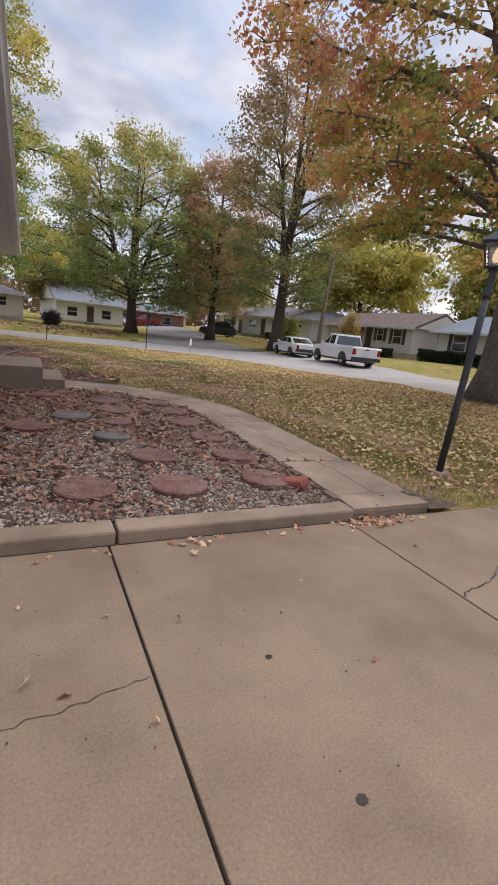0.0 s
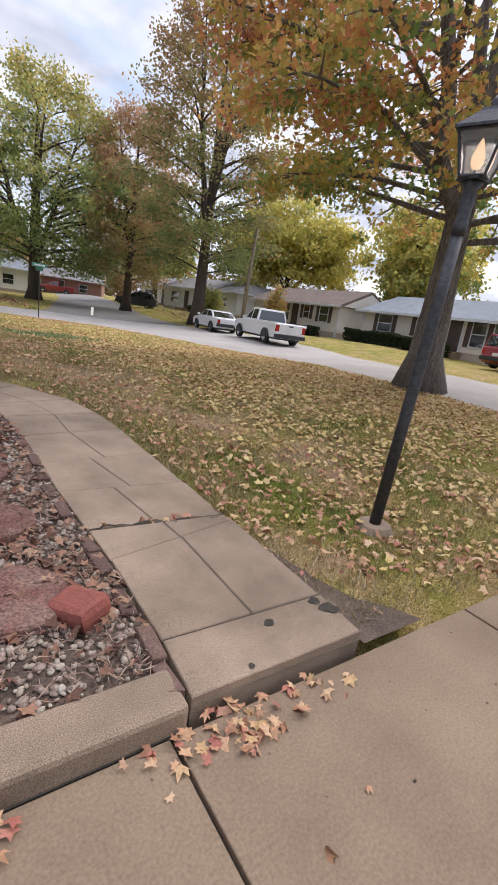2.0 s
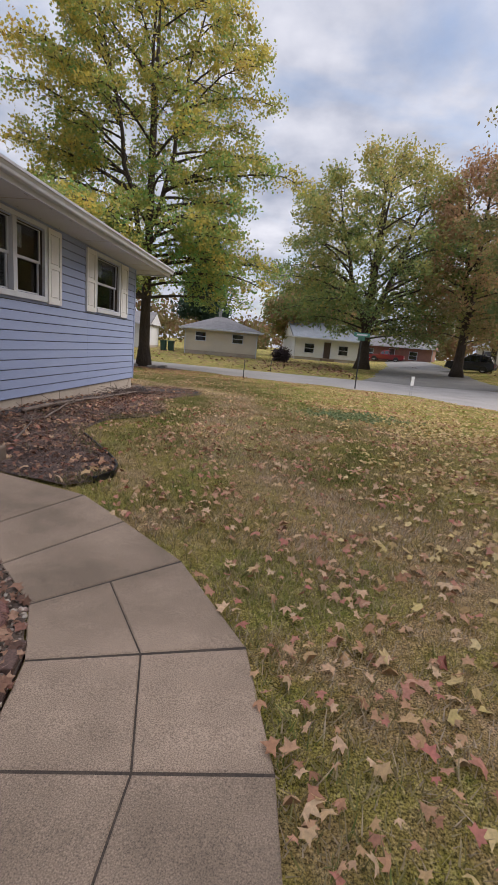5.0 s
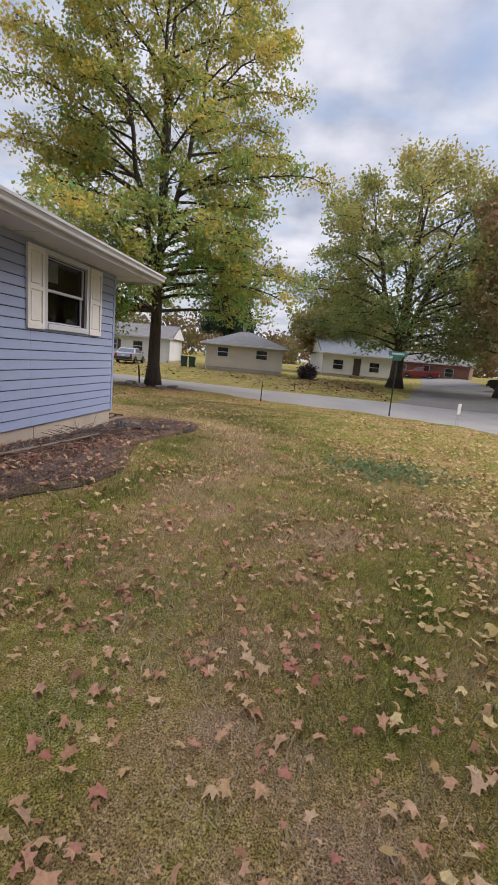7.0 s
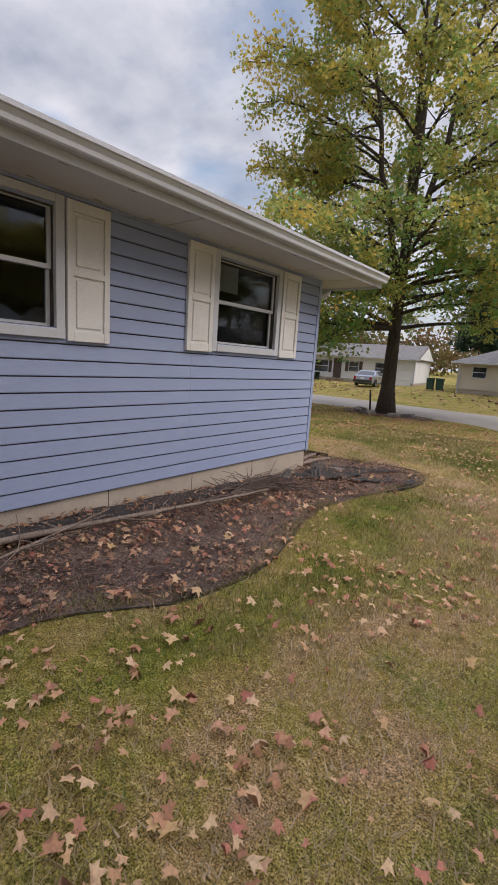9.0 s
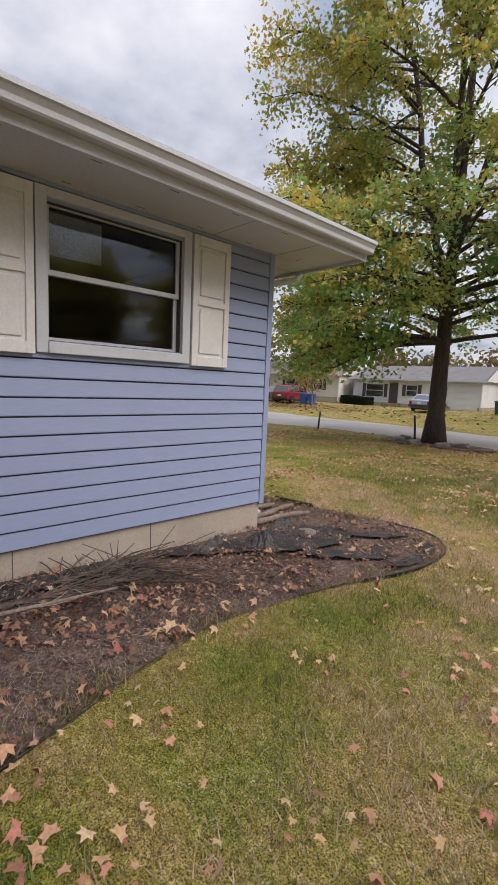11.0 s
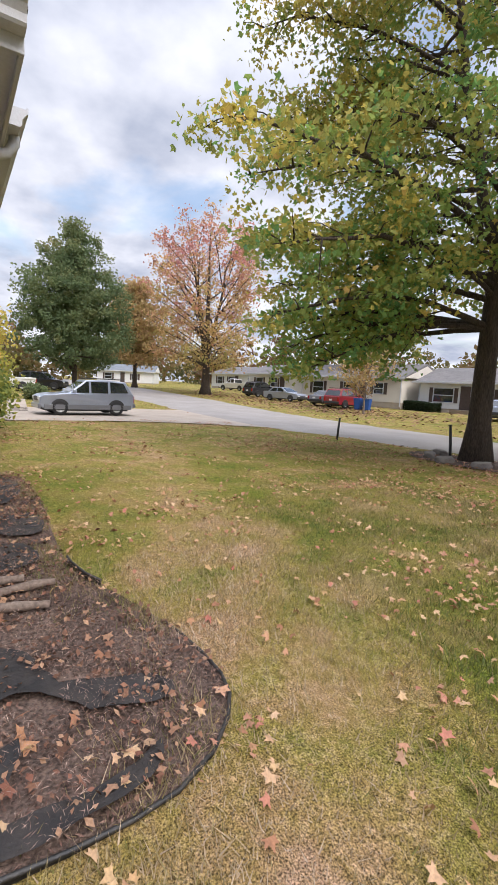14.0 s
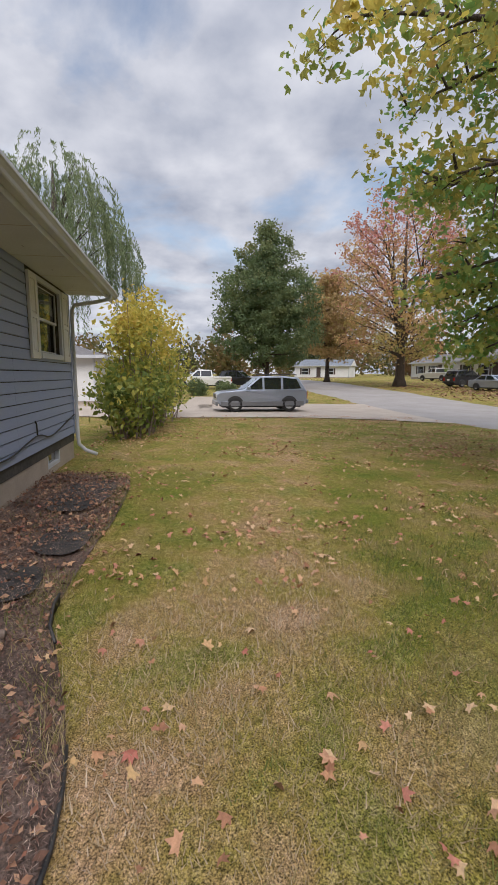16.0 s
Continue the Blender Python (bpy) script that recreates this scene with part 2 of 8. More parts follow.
M_CAR_WHITE = paint("car_white", (0.72, 0.72, 0.72))
M_CAR_SILVER = paint("car_silver", (0.37, 0.41, 0.50), 0.5)
M_CAR_RED = paint("car_red", (0.26, 0.018, 0.028))
M_CAR_BLACK = paint("car_black", (0.02, 0.02, 0.024))
M_CAR_GREY = paint("car_grey", (0.22, 0.23, 0.26), 0.4)
M_STONE_RED = material("red_stepping_stone", (0.135, 0.052, 0.04), 0.9, vary=(0.20, 0.125, 0.095), scale=8, fine=75, amount=0.55, fine_amount=0.6, bump=0.9, depth=0.006, per_object=0.15)
M_FELT = material("faded_fabric", (0.10, 0.09, 0.085), 0.9, vary=(0.055, 0.05, 0.048), scale=9, fine=120, fine_amount=0.3, bump=0.8, bump_scale=20, depth=0.02)
M_STONE_GRN = material("grey_stepping_stone", (0.15, 0.135, 0.115), 0.9, vary=(0.10, 0.09, 0.075), scale=6, fine=110, amount=0.6, fine_amount=0.4, bump=0.9, depth=0.006)
M_BRICK_OLD = material("old_edging_brick", (0.115, 0.065, 0.05), 0.9, vary=(0.17, 0.105, 0.08), scale=9, fine=80, fine_amount=0.35, bump=0.7, per_object=0.2)
M_BRICK = material("red_brick", (0.29, 0.085, 0.06), 0.85, vary=(0.20, 0.06, 0.045), scale=9, fine=80, fine_amount=0.2, bump=0.5, per_object=0.1)
M_GRAVEL = material("gravel", (0.4, 0.36, 0.31), 0.85, island=[(0.16, 0.115, 0.09), (0.28, 0.21, 0.16), (0.38, 0.31, 0.24), (0.46, 0.40, 0.32), (0.25, 0.16, 0.125), (0.56, 0.51, 0.43)], scale=2, amount=0.15, fine=150, fine_amount=0.2, bump=0.2)
M_BARK = material("bark", (0.06, 0.045, 0.036), 0.95, vary=(0.105, 0.082, 0.066), scale=3, fine=16, amount=0.5, fine_amount=0.5, stretch=(3, 3, 0.5), bump=1.0, bump_scale=9, depth=0.06)
M_BARK_OAK = material("bark_grey", (0.185, 0.16, 0.14), 0.95, vary=(0.095, 0.08, 0.07), scale=3, fine=14, amount=0.5, fine_amount=0.55, stretch=(3, 3, 0.45), bump=1.0, bump_scale=9, depth=0.07)
M_TWIG = material("dead_twig", (0.17, 0.125, 0.10), 0.9, vary=(0.25, 0.20, 0.165), scale=6, fine=40, bump=0.4)
M_CHIP = material("mulch_chips", (0.09, 0.06, 0.05), 0.95, island=[(0.035, 0.021, 0.017), (0.11, 0.06, 0.045), (0.19, 0.11, 0.084), (0.30, 0.195, 0.148)], scale=1.5, amount=0.35, fine=60, bump=0)
FALLEN = [(0.15, 0.065, 0.043), (0.30, 0.135, 0.075), (0.44, 0.225, 0.12), (0.54, 0.32, 0.18), (0.60, 0.41, 0.255), (0.51, 0.33, 0.15), (0.46, 0.235, 0.145), (0.42, 0.14, 0.105), (0.54, 0.35, 0.205), (0.22, 0.10, 0.068)]
M_FALLEN = material("fallen_leaf", (0.4, 0.25, 0.15), 0.75, island=FALLEN, scale=0.7, amount=0.2, fine=60, fine_amount=0.22, bump=0.25, translucent=0.12)
FALLEN_DARK = [(0.055, 0.03, 0.02), (0.13, 0.062, 0.038), (0.25, 0.125, 0.075), (0.42, 0.255, 0.155), (0.20, 0.078, 0.05), (0.31, 0.16, 0.10)]
M_FALLEN_Y = material("fallen_leaf_yellow", (0.4, 0.3, 0.12), 0.75, island=[(0.24, 0.14, 0.065), (0.42, 0.27, 0.11), (0.52, 0.37, 0.16), (0.62, 0.47, 0.23), (0.56, 0.42, 0.15), (0.38, 0.20, 0.095)], scale=0.7, amount=0.2, fine=60, fine_amount=0.22, bump=0.25, translucent=0.12)
M_FALLEN_D = material("fallen_leaf_dark", (0.3, 0.2, 0.1), 0.8, island=FALLEN_DARK, scale=0.9, amount=0.25, fine=60, fine_amount=0.25, bump=0.25, translucent=0.1)


def leaves(name, cols, scale=0.35, amount=0.5, k=1.0):
    cols = [tuple(min(v * k, 0.62) for v in c) for c in cols]
    return material(name, cols[0], 0.6, island=cols, scale=scale, amount=amount, fine=20, fine_amount=0.15, bump=0, translucent=0.52, spec=0.35)


# these five run from the green of the lower, inner crown to the turned leaves at the top and tips
L_GUM = leaves("sweetgum_leaf", [(0.10, 0.23, 0.10), (0.14, 0.27, 0.085), (0.20, 0.29, 0.075), (0.235, 0.275, 0.075), (0.31, 0.30, 0.08), (0.44, 0.35, 0.085), (0.58, 0.38, 0.08), (0.46, 0.28, 0.10)], scale=0.6, amount=0.3, k=1.36)
L_OAK = leaves("autumn_leaf", [(0.12, 0.20, 0.065), (0.20, 0.26, 0.075), (0.36, 0.33, 0.085), (0.50, 0.34, 0.10), (0.50, 0.24, 0.10), (0.42, 0.16, 0.10), (0.33, 0.13, 0.10)], scale=0.5, amount=0.25, k=1.12)
L_BROWN = leaves("russet_leaf", [(0.25, 0.27, 0.10), (0.34, 0.29, 0.12), (0.44, 0.30, 0.15), (0.50, 0.30, 0.17), (0.44, 0.26, 0.17)], scale=0.3, amount=0.25)
L_MIX = leaves("green_brown_leaf", [(0.15, 0.21, 0.08), (0.22, 0.25, 0.09), (0.32, 0.28, 0.11), (0.41, 0.27, 0.14), (0.40, 0.23, 0.16)], scale=0.3, amount=0.25)
L_GREEN = leaves("green_yellow_leaf", [(0.13, 0.22, 0.085), (0.22, 0.29, 0.10), (0.36, 0.36, 0.11), (0.48, 0.40, 0.13), (0.54, 0.40, 0.14)], scale=0.3, amount=0.3)
L_YELLOW = leaves("yellow_leaf", [(0.34, 0.38, 0.10), (0.54, 0.48, 0.12), (0.62, 0.52, 0.15), (0.40, 0.42, 0.11), (0.60, 0.44, 0.13)])
L_DENSE = leaves("dark_pear_leaf", [(0.11, 0.165, 0.08), (0.155, 0.21, 0.095), (0.21, 0.245, 0.105), (0.30, 0.26, 0.115)])
L_MAPLE = leaves("maple_leaf", [(0.34, 0.38, 0.12), (0.50, 0.42, 0.15), (0.60, 0.42, 0.18), (0.62, 0.38, 0.21), (0.62, 0.30, 0.25), (0.64, 0.30, 0.31)])
L_ORANGE = leaves("orange_leaf", [(0.50, 0.36, 0.17), (0.58, 0.40, 0.20), (0.44, 0.36, 0.14), (0.50, 0.31, 0.19), (0.34, 0.32, 0.12)])
L_WILLOW = leaves("willow_leaf", [(0.15, 0.21, 0.11), (0.21, 0.27, 0.14), (0.28, 0.32, 0.17), (0.18, 0.24, 0.14)])
L_BUSH = leaves("bush_leaf", [(0.10, 0.16, 0.05), (0.20, 0.25, 0.06), (0.36, 0.36, 0.08), (0.56, 0.47, 0.09), (0.60, 0.42, 0.11)], scale=0.9, amount=0.3)
L_HEDGE = leaves("hedge_leaf", [(0.015, 0.028, 0.013), (0.032, 0.05, 0.022), (0.05, 0.07, 0.032)])
L_PURPLE = leaves("dark_bush_leaf", [(0.05, 0.036, 0.042), (0.08, 0.056, 0.064), (0.11, 0.085, 0.08)])
L_PINE = leaves("pine_needle", [(0.035, 0.065, 0.045), (0.05, 0.09, 0.055), (0.075, 0.11, 0.07)])
GRASS = [(0.062, 0.092, 0.018), (0.135, 0.168, 0.032), (0.225, 0.20, 0.062), (0.31, 0.245, 0.112), (0.375, 0.285, 0.165), (0.45, 0.345, 0.235), (0.55, 0.44, 0.335)]
M_GRASSB = material("grass_blade", GRASS[0], 0.7, island=GRASS, scale=1.5, amount=0.28, fine=30, fine_amount=0.25, bump=0, translucent=0.15)


def lawn_material():
    """Patchy autumn lawn: green and straw-coloured turf at two scales, with worn soil, and shade between blades painted
    as fine dark specks.
    """
    m = bpy.data.materials.new("lawn")
    m.use_nodes = True
    n, l = m.node_tree.nodes, m.node_tree.links
    b = n["Principled BSDF"]
    b.inputs["Roughness"].default_value = 0.95
    b.inputs["Specular IOR Level"].default_value = 0.15
    tc = n.new("ShaderNodeTexCoord")

    def tex(s, d, r=0.6):
        t = n.new("ShaderNodeTexNoise")
        t.inputs["Scale"].default_value, t.inputs["Detail"].default_value, t.inputs["Roughness"].default_value = s, d, r
        l.new(tc.outputs["Object"], t.inputs["Vector"])
        return t.outputs["Fac"]

    def ramp(f, stops):
        r = n.new("ShaderNodeValToRGB")
        e = r.color_ramp.elements
        for k, (p, c) in enumerate(stops):
            x = e[k] if k < 2 else e.new(p)
            x.position, x.color = p, (*c, 1)
        l.new(f, r.inputs[0])
        return r.outputs[0]

    def mix(f, a, c, mode="MIX"):
        x = n.new("ShaderNodeMix")
        x.data_type, x.blend_type = "RGBA", mode
        if hasattr(f, "is_linked"):
            l.new(f, x.inputs[0])
        else:
            x.inputs[0].default_value = f
        l.new(a, x.inputs[6]); l.new(c, x.inputs[7])
        return x.outputs[2]

    green = ramp(tex(1.5, 5, 0.62), [(0.36, (0.19, 0.25, 0.035)), (0.46, (0.32, 0.30, 0.06)), (0.55, (0.40, 0.30, 0.115)), (0.66, (0.52, 0.37, 0.24))])
    straw = ramp(tex(22, 7, 0.8), [(0.36, (0.06, 0.052, 0.02)), (0.5, (0.32, 0.255, 0.105)), (0.62, (0.70, 0.56, 0.37))])
    c = mix(0.40, green, straw)
    at = n.new("ShaderNodeAttribute")
    at.attribute_name = "wear"
    c = mix(1.0, c, ramp(at.outputs["Fac"], [(0.05, (0.62, 0.76, 0.40)), (0.42, (0.98, 0.95, 0.82)), (0.95, (1.14, 1.02, 1.16))]), "MULTIPLY")
    # shaded gaps in the turf, painted in as fine dark noise
    dark = ramp(tex(120, 3, 0.7), [(0.36, (0.16, 0.16, 0.14)), (0.62, (1.3, 1.28, 1.2))])
    c = mix(1.0, c, dark, "MULTIPLY")
    l.new(c, b.inputs["Base Color"])
    bp = n.new("ShaderNodeBump")
    bp.inputs["Strength"].default_value, bp.inputs["Distance"].default_value = 0.9, 0.03
    l.new(tex(55, 4, 0.7), bp.inputs["Height"])
    l.new(bp.outputs[0], b.inputs["Normal"])
    return m


M_LAWN = lawn_material()

# ---------------------------------------------------------------- helpers for building
YS = (-400, 0, 2.8, 4, 6, 9.5, 13, 14.2, 16, 18, 20, 25, 29, 36, 50, 90, 600)
ZS = (0, 0, 0, .06, .12, .22, .21, .17, .09, .03, .03, .0, -.08, -.08, .25, .6, 2.0)
XS = (-400, -60, -25, -17, -10, 12, 15, 18, 24, 40, 400)
XZ = (2.5, .75, -.05, -.06, .05, 0, .10, .26, .80, 1.2, 3.0)


def ground_z(x, y):
    """Height of the land."""
    return float(ground_np(x, y))


def ground_np(x, y):
    east = np.where(np.asarray(x) > 12, np.interp(y, (0, 14, 22), (0.5, 0.55, 1.0)), 1.0)
    return np.interp(y, YS, ZS) + np.interp(x, XS, XZ) * east


def thing(name, label, category, group="", at=(0, 0, 0), yaw=0.0):
    ob = new(name)
    ob.empty_display_size = 0.2
    ob.matrix_world = pose(*at, 0, 0, yaw)
    return tagged(ob, label, category, group)


def mesh_of(bm, name, mat, smooth=False):
    me = bpy.data.meshes.new(name)
    bm.to_mesh(me)
    bm.free()
    if mat:
        me.materials.append(mat)
    if smooth:
        me.shade_smooth()
    return me


def part(name, bm, mat, parent=None, label="", smooth=False):
    """Links a bmesh (or a ready mesh) as one mesh object under a thing or a part."""
    me = bm if isinstance(bm, bpy.types.Mesh) else mesh_of(bm, name, mat, smooth)
    ob = new(name, me)
    if parent is not None:
        ob.parent = parent
    if label:
        ob["label"] = label
    return ob


def raw_mesh(name, verts, faces, mat, smooth=False):
    me = bpy.data.meshes.new(name)
    me.from_pydata(verts, [], faces)
    me.materials.append(mat)
    if smooth:
        me.shade_smooth()
    return me


def array_mesh(name, verts, loops, counts, mat, smooth=False, each=0, tone=None):
    """A mesh from numpy arrays: vertices, loop vertex numbers and face sizes."""
    me = bpy.data.meshes.new(name)
    me.vertices.add(len(verts)); me.vertices.foreach_set("co", np.asarray(verts, np.float32).ravel())
    me.loops.add(len(loops)); me.loops.foreach_set("vertex_index", np.asarray(loops, np.int32).ravel())
    starts = np.concatenate([[0], np.cumsum(counts)[:-1]]).astype(np.int32)
    me.polygons.add(len(counts)); me.polygons.foreach_set("loop_start", starts)
    me.update(calc_edges=True)
    if each:
        # one random tone for each loose piece of that many vertices
        if tone is None:
            tone = np.random.default_rng(len(verts)).uniform(0, 1, len(verts) // each)
        me.attributes.new("tone", "FLOAT", "POINT").data.foreach_set("value", np.repeat(tone, each).astype(np.float32))
    me.materials.append(mat)
    if smooth:
        me.shade_smooth()
    return me


def box(bm, x0, x1, y0, y1, z0, z1, bevel=0.0, m=None):
    r = bmesh.ops.create_cube(bm, size=1.0)
    vs = r["verts"]
    for v in vs:
        v.co = Vector(((x0 + x1) / 2 + v.co.x * (x1 - x0), (y0 + y1) / 2 + v.co.y * (y1 - y0), (z0 + z1) / 2 + v.co.z * (z1 - z0)))
    if m is not None:
        bmesh.ops.transform(bm, matrix=m, verts=vs)
    if bevel:
        es = list({e for v in vs for e in v.link_edges})
        bmesh.ops.bevel(bm, geom=es, offset=bevel, segments=2, affect="EDGES", profile=0.5)
    return bm


def a_box(*a, bevel=0.0, m=None):
    return box(bmesh.new(), *a, bevel=bevel, m=m)


def tube(bm, pts, radii, sides=8, cap=True):
    """A tapered tube along points."""
    rings = []
    for i, p in enumerate(pts):
        p = Vector(p)
        d = (Vector(pts[min(i + 1, len(pts) - 1)]) - Vector(pts[max(i - 1, 0)]))
        d = d.normalized() if d.length > 1e-9 else Vector((0, 0, 1))
        u = d.cross(Vector((0.31, 0.95, 0.05)))
        if u.length < 1e-3:
            u = d.cross(Vector((1, 0, 0)))
        u.normalize()
        w = d.cross(u)
        r = radii[i] if hasattr(radii, "__len__") else radii
        rings.append([bm.verts.new(p + u * (r * math.cos(2 * math.pi * k / sides)) + w * (r * math.sin(2 * math.pi * k / sides))) for k in range(sides)])
    for a, b in zip(rings, rings[1:]):
        for k in range(sides):
            bm.faces.new((a[k], a[(k + 1) % sides], b[(k + 1) % sides], b[k]))
    if cap and sides > 2:
        bm.faces.new(rings[0][::-1])
        bm.faces.new(rings[-1])
    return bm


def prism(bm, poly, lo, hi, axis="y", taper=1.0, centre=None):
    """A polygon in two coordinates, extruded along the third. taper scales the far end."""
    def at(a, b, c):
        return {"x": (c, a, b), "y": (a, c, b), "z": (a, b, c)}[axis]
    v0 = [bm.verts.new(at(a, b, lo)) for a, b in poly]
    v1 = [bm.verts.new(at(a, b, hi)) for a, b in poly]
    k = len(poly)
    bm.faces.new(v0); bm.faces.new(v1[::-1])
    for i in range(k):
        bm.faces.new((v0[i], v1[i], v1[(i + 1) % k], v0[(i + 1) % k]))
    bmesh.ops.recalc_face_normals(bm, faces=bm.faces)
    return bm


def bevel_all(bm, w, seg=2, angle=0.5):
    es = [e for e in bm.edges if len(e.link_faces) == 2 and e.calc_face_angle(0) > angle]
    bmesh.ops.bevel(bm, geom=es, offset=w, segments=seg, affect="EDGES", profile=0.5)
    return bm


def smooth_line(pts, step=0.3):
    """Catmull-Rom through points, resampled."""
    p = [np.array(q, float) for q in pts]
    p = [2 * p[0] - p[1]] + p + [2 * p[-1] - p[-2]]
    out = []
    for i in range(1, len(p) - 2):
        n_ = max(2, int(np.linalg.norm(p[i + 1] - p[i]) / step))
        for k in range(n_):
            t = k / n_
            out.append(0.5 * (2 * p[i] + (p[i + 1] - p[i - 1]) * t + (2 * p[i - 1] - 5 * p[i] + 4 * p[i + 1] - p[i + 2]) * t * t + (3 * p[i] - p[i - 1] - 3 * p[i + 1] + p[i + 2]) * t ** 3))
    out.append(p[-2])
    return out


def inside(poly, x, y):
    """Which of the points (arrays) lie in a polygon."""
    x, y = np.asarray(x), np.asarray(y)
    r = np.zeros(x.shape, bool)
    n_ = len(poly)
    for i in range(n_):
        (x0, y0), (x1, y1) = poly[i][:2], poly[(i + 1) % n_][:2]
        c = ((y0 > y) != (y1 > y)) & (x < (x1 - x0) * (y - y0) / (y1 - y0 + 1e-12) + x0)
        r ^= c
    return r


def sheet(name, poly, z_off, mat, res=0.35, thick=0.0, bump=0.0, parent=None):
    """A patch of ground cover inside a polygon, following the land."""
    xs_, ys_ = [p[0] for p in poly], [p[1] for p in poly]
    bm = bmesh.new()
    vs = [bm.verts.new((p[0], p[1], 0)) for p in poly]
    bm.faces.new(vs)
    for axis, lo, hi in ((0, min(xs_), max(xs_)), (1, min(ys_), max(ys_))):
        k = math.floor(lo / res) * res + res
        while k < hi:
            co, no = [0, 0, 0], [0, 0, 0]
            co[axis], no[axis] = k, 1
            bmesh.ops.bisect_plane(bm, geom=bm.verts[:] + bm.edges[:] + bm.faces[:], plane_co=co, plane_no=no)
            k += res
    for v in bm.verts:
        v.co.z = ground_z(v.co.x, v.co.y) + z_off + (bump * noise.noise((v.co.x * 2.1, v.co.y * 2.1, 3.0)) if bump else 0)
    bmesh.ops.recalc_face_normals(bm, faces=bm.faces)
    for f in bm.faces:
        if f.normal.z < 0:
            f.normal_flip()
    if thick:
        r = bmesh.ops.extrude_face_region(bm, geom=bm.faces[:])
        for v in r["geom"]:
            if isinstance(v, bmesh.types.BMVert):
                v.co.z += 0
        low = [v for v in bm.verts if v not in set(g for g in r["geom"] if isinstance(g, bmesh.types.BMVert))]
        for v in low:
            v.co.z -= thick
        bmesh.ops.recalc_face_normals(bm, faces=bm.faces)
    return part(name, bm, mat, parent, smooth=False)

STAR = [(0.0, 0.0)]
for k_ in range(5):
    a_ = radians(90 + (k_ - 2) * 58)
    STAR.append((0.5 * math.cos(a_), 0.42 * math.sin(a_) + 0.08) if k_ != 2 else (0, 0.62))
    if k_ < 4:
        a2 = radians(90 + (k_ - 1.5) * 58)
        STAR.append((0.31 * math.cos(a2), 0.28 * math.sin(a2) + 0.06))
STAR = np.array(STAR)                       # ten corners round the stalk: a five-lobed leaf
QUAD = np.array([(0, -0.5), (0.32, 0.0), (0, 0.55), (-0.32, 0.0)])
LONG = np.array([(0, -0.5), (0.10, 0.0), (0, 0.5), (-0.10, 0.0)])


def leaf_cloud(name, centres, sizes, mat, rng, shape=QUAD, flat=0.0, curl=0.12, droop=None, tone=None):
    """One mesh of many small leaves, each its own island, at the given centres."""
    n_ = len(centres)
    nrm = rng.normal(size=(n_, 3))
    nrm[:, 2] = np.abs(nrm[:, 2]) + flat
    nrm /= np.linalg.norm(nrm, axis=1)[:, None]
    ref = rng.normal(size=(n_, 3))
    if droop is not None:
        ref = np.tile(np.array([0, 0, -1.0]), (n_, 1)) + rng.normal(size=(n_, 3)) * droop
    u = np.cross(nrm, ref)
    u /= np.linalg.norm(u, axis=1)[:, None] + 1e-9
    v = np.cross(u, nrm) * -1 if droop is None else np.cross(nrm, u)
    s = np.asarray(sizes)[:, None, None]
    k = len(shape)
    r2 = (shape ** 2).sum(1)
    co = centres[:, None, :] + s * (shape[None, :, 0, None] * u[:, None, :] + shape[None, :, 1, None] * v[:, None, :] - curl * 2.0 * (r2[None, :, None] * rng.uniform(-0.5, 1.5, (n_, 1, 1))) * nrm[:, None, :])
    return array_mesh(name, co.reshape(-1, 3), np.arange(n_ * k), np.full(n_, k), mat, each=k, tone=tone)


# ---------------------------------------------------------------- land and roads
def patches(x, y, size, seed):
    """Smooth random patches from 0 to 1, about that many metres across."""
    lat = np.random.default_rng(seed).uniform(0, 1, (256, 256))
    u, v = np.asarray(x) / size + 91.3, np.asarray(y) / size + 57.7
    i, j = np.floor(u).astype(int), np.floor(v).astype(int)
    f, g = u - i, v - j
    f, g = f * f * (3 - 2 * f), g * g * (3 - 2 * g)
    at = lambda a, b: lat[a % 256, b % 256]
    return (at(i, j) * (1 - f) + at(i + 1, j) * f) * (1 - g) + (at(i, j + 1) * (1 - f) + at(i + 1, j + 1) * f) * g


def off_line(x, y, pts):
    """Distance from a line through points."""
    best = np.full(np.shape(x), 1e9)
    for (x0, y0), (x1, y1) in zip(pts, pts[1:]):
        t = np.clip(((x - x0) * (x1 - x0) + (y - y0) * (y1 - y0)) / ((x1 - x0) ** 2 + (y1 - y0) ** 2), 0, 1)
        best = np.minimum(best, np.hypot(x - x0 - t * (x1 - x0), y - y0 - t * (y1 - y0)))
    return best


TRAIL = [(4.9, 5.0), (4.2, 7.4), (3.3, 9.5), (2.6, 10.4), (2.25, 11.5), (2.2, 12.8), (2.1, 14.5), (2.0, 16.0), (1.7, 17.8), (1.2, 19.2), (0.5, 19.9), (-0.3, 20.25), (-1.4, 20.5), (-2.4, 20.5), (-3.7, 20.7), (-7, 21.4), (-14, 22.8)]
WORN_RIM = [(0.9, 18.9), (0.45, 19.3), (-0.1, 19.35), (-0.8, 19.2), (-1.6, 19.5)]
LUSH = [[(3.2, 18.6), (1.9, 20.4), (0.3, 21.3), (-0.7, 21.0), (-1.7, 21.3), (-3, 21.7), (-6, 22.6)], [(1.1, 14.3), (0.85, 16.4), (1.0, 17.6), (1.1, 18.2)], [(1.2, 12.3), (1.45, 13.2), (1.45, 14.0)], [(-1.9, 19.05), (-2.6, 19.3), (-3.6, 19.2), (-6, 19.6)],
        [(-0.05, 19.76), (-0.5, 19.95)], [(3.6, 9.9), (4.2, 11.0), (4.0, 13.0)], [(4.2, 3.9), (3.95, 4.6), (4.3, 5.3)]]


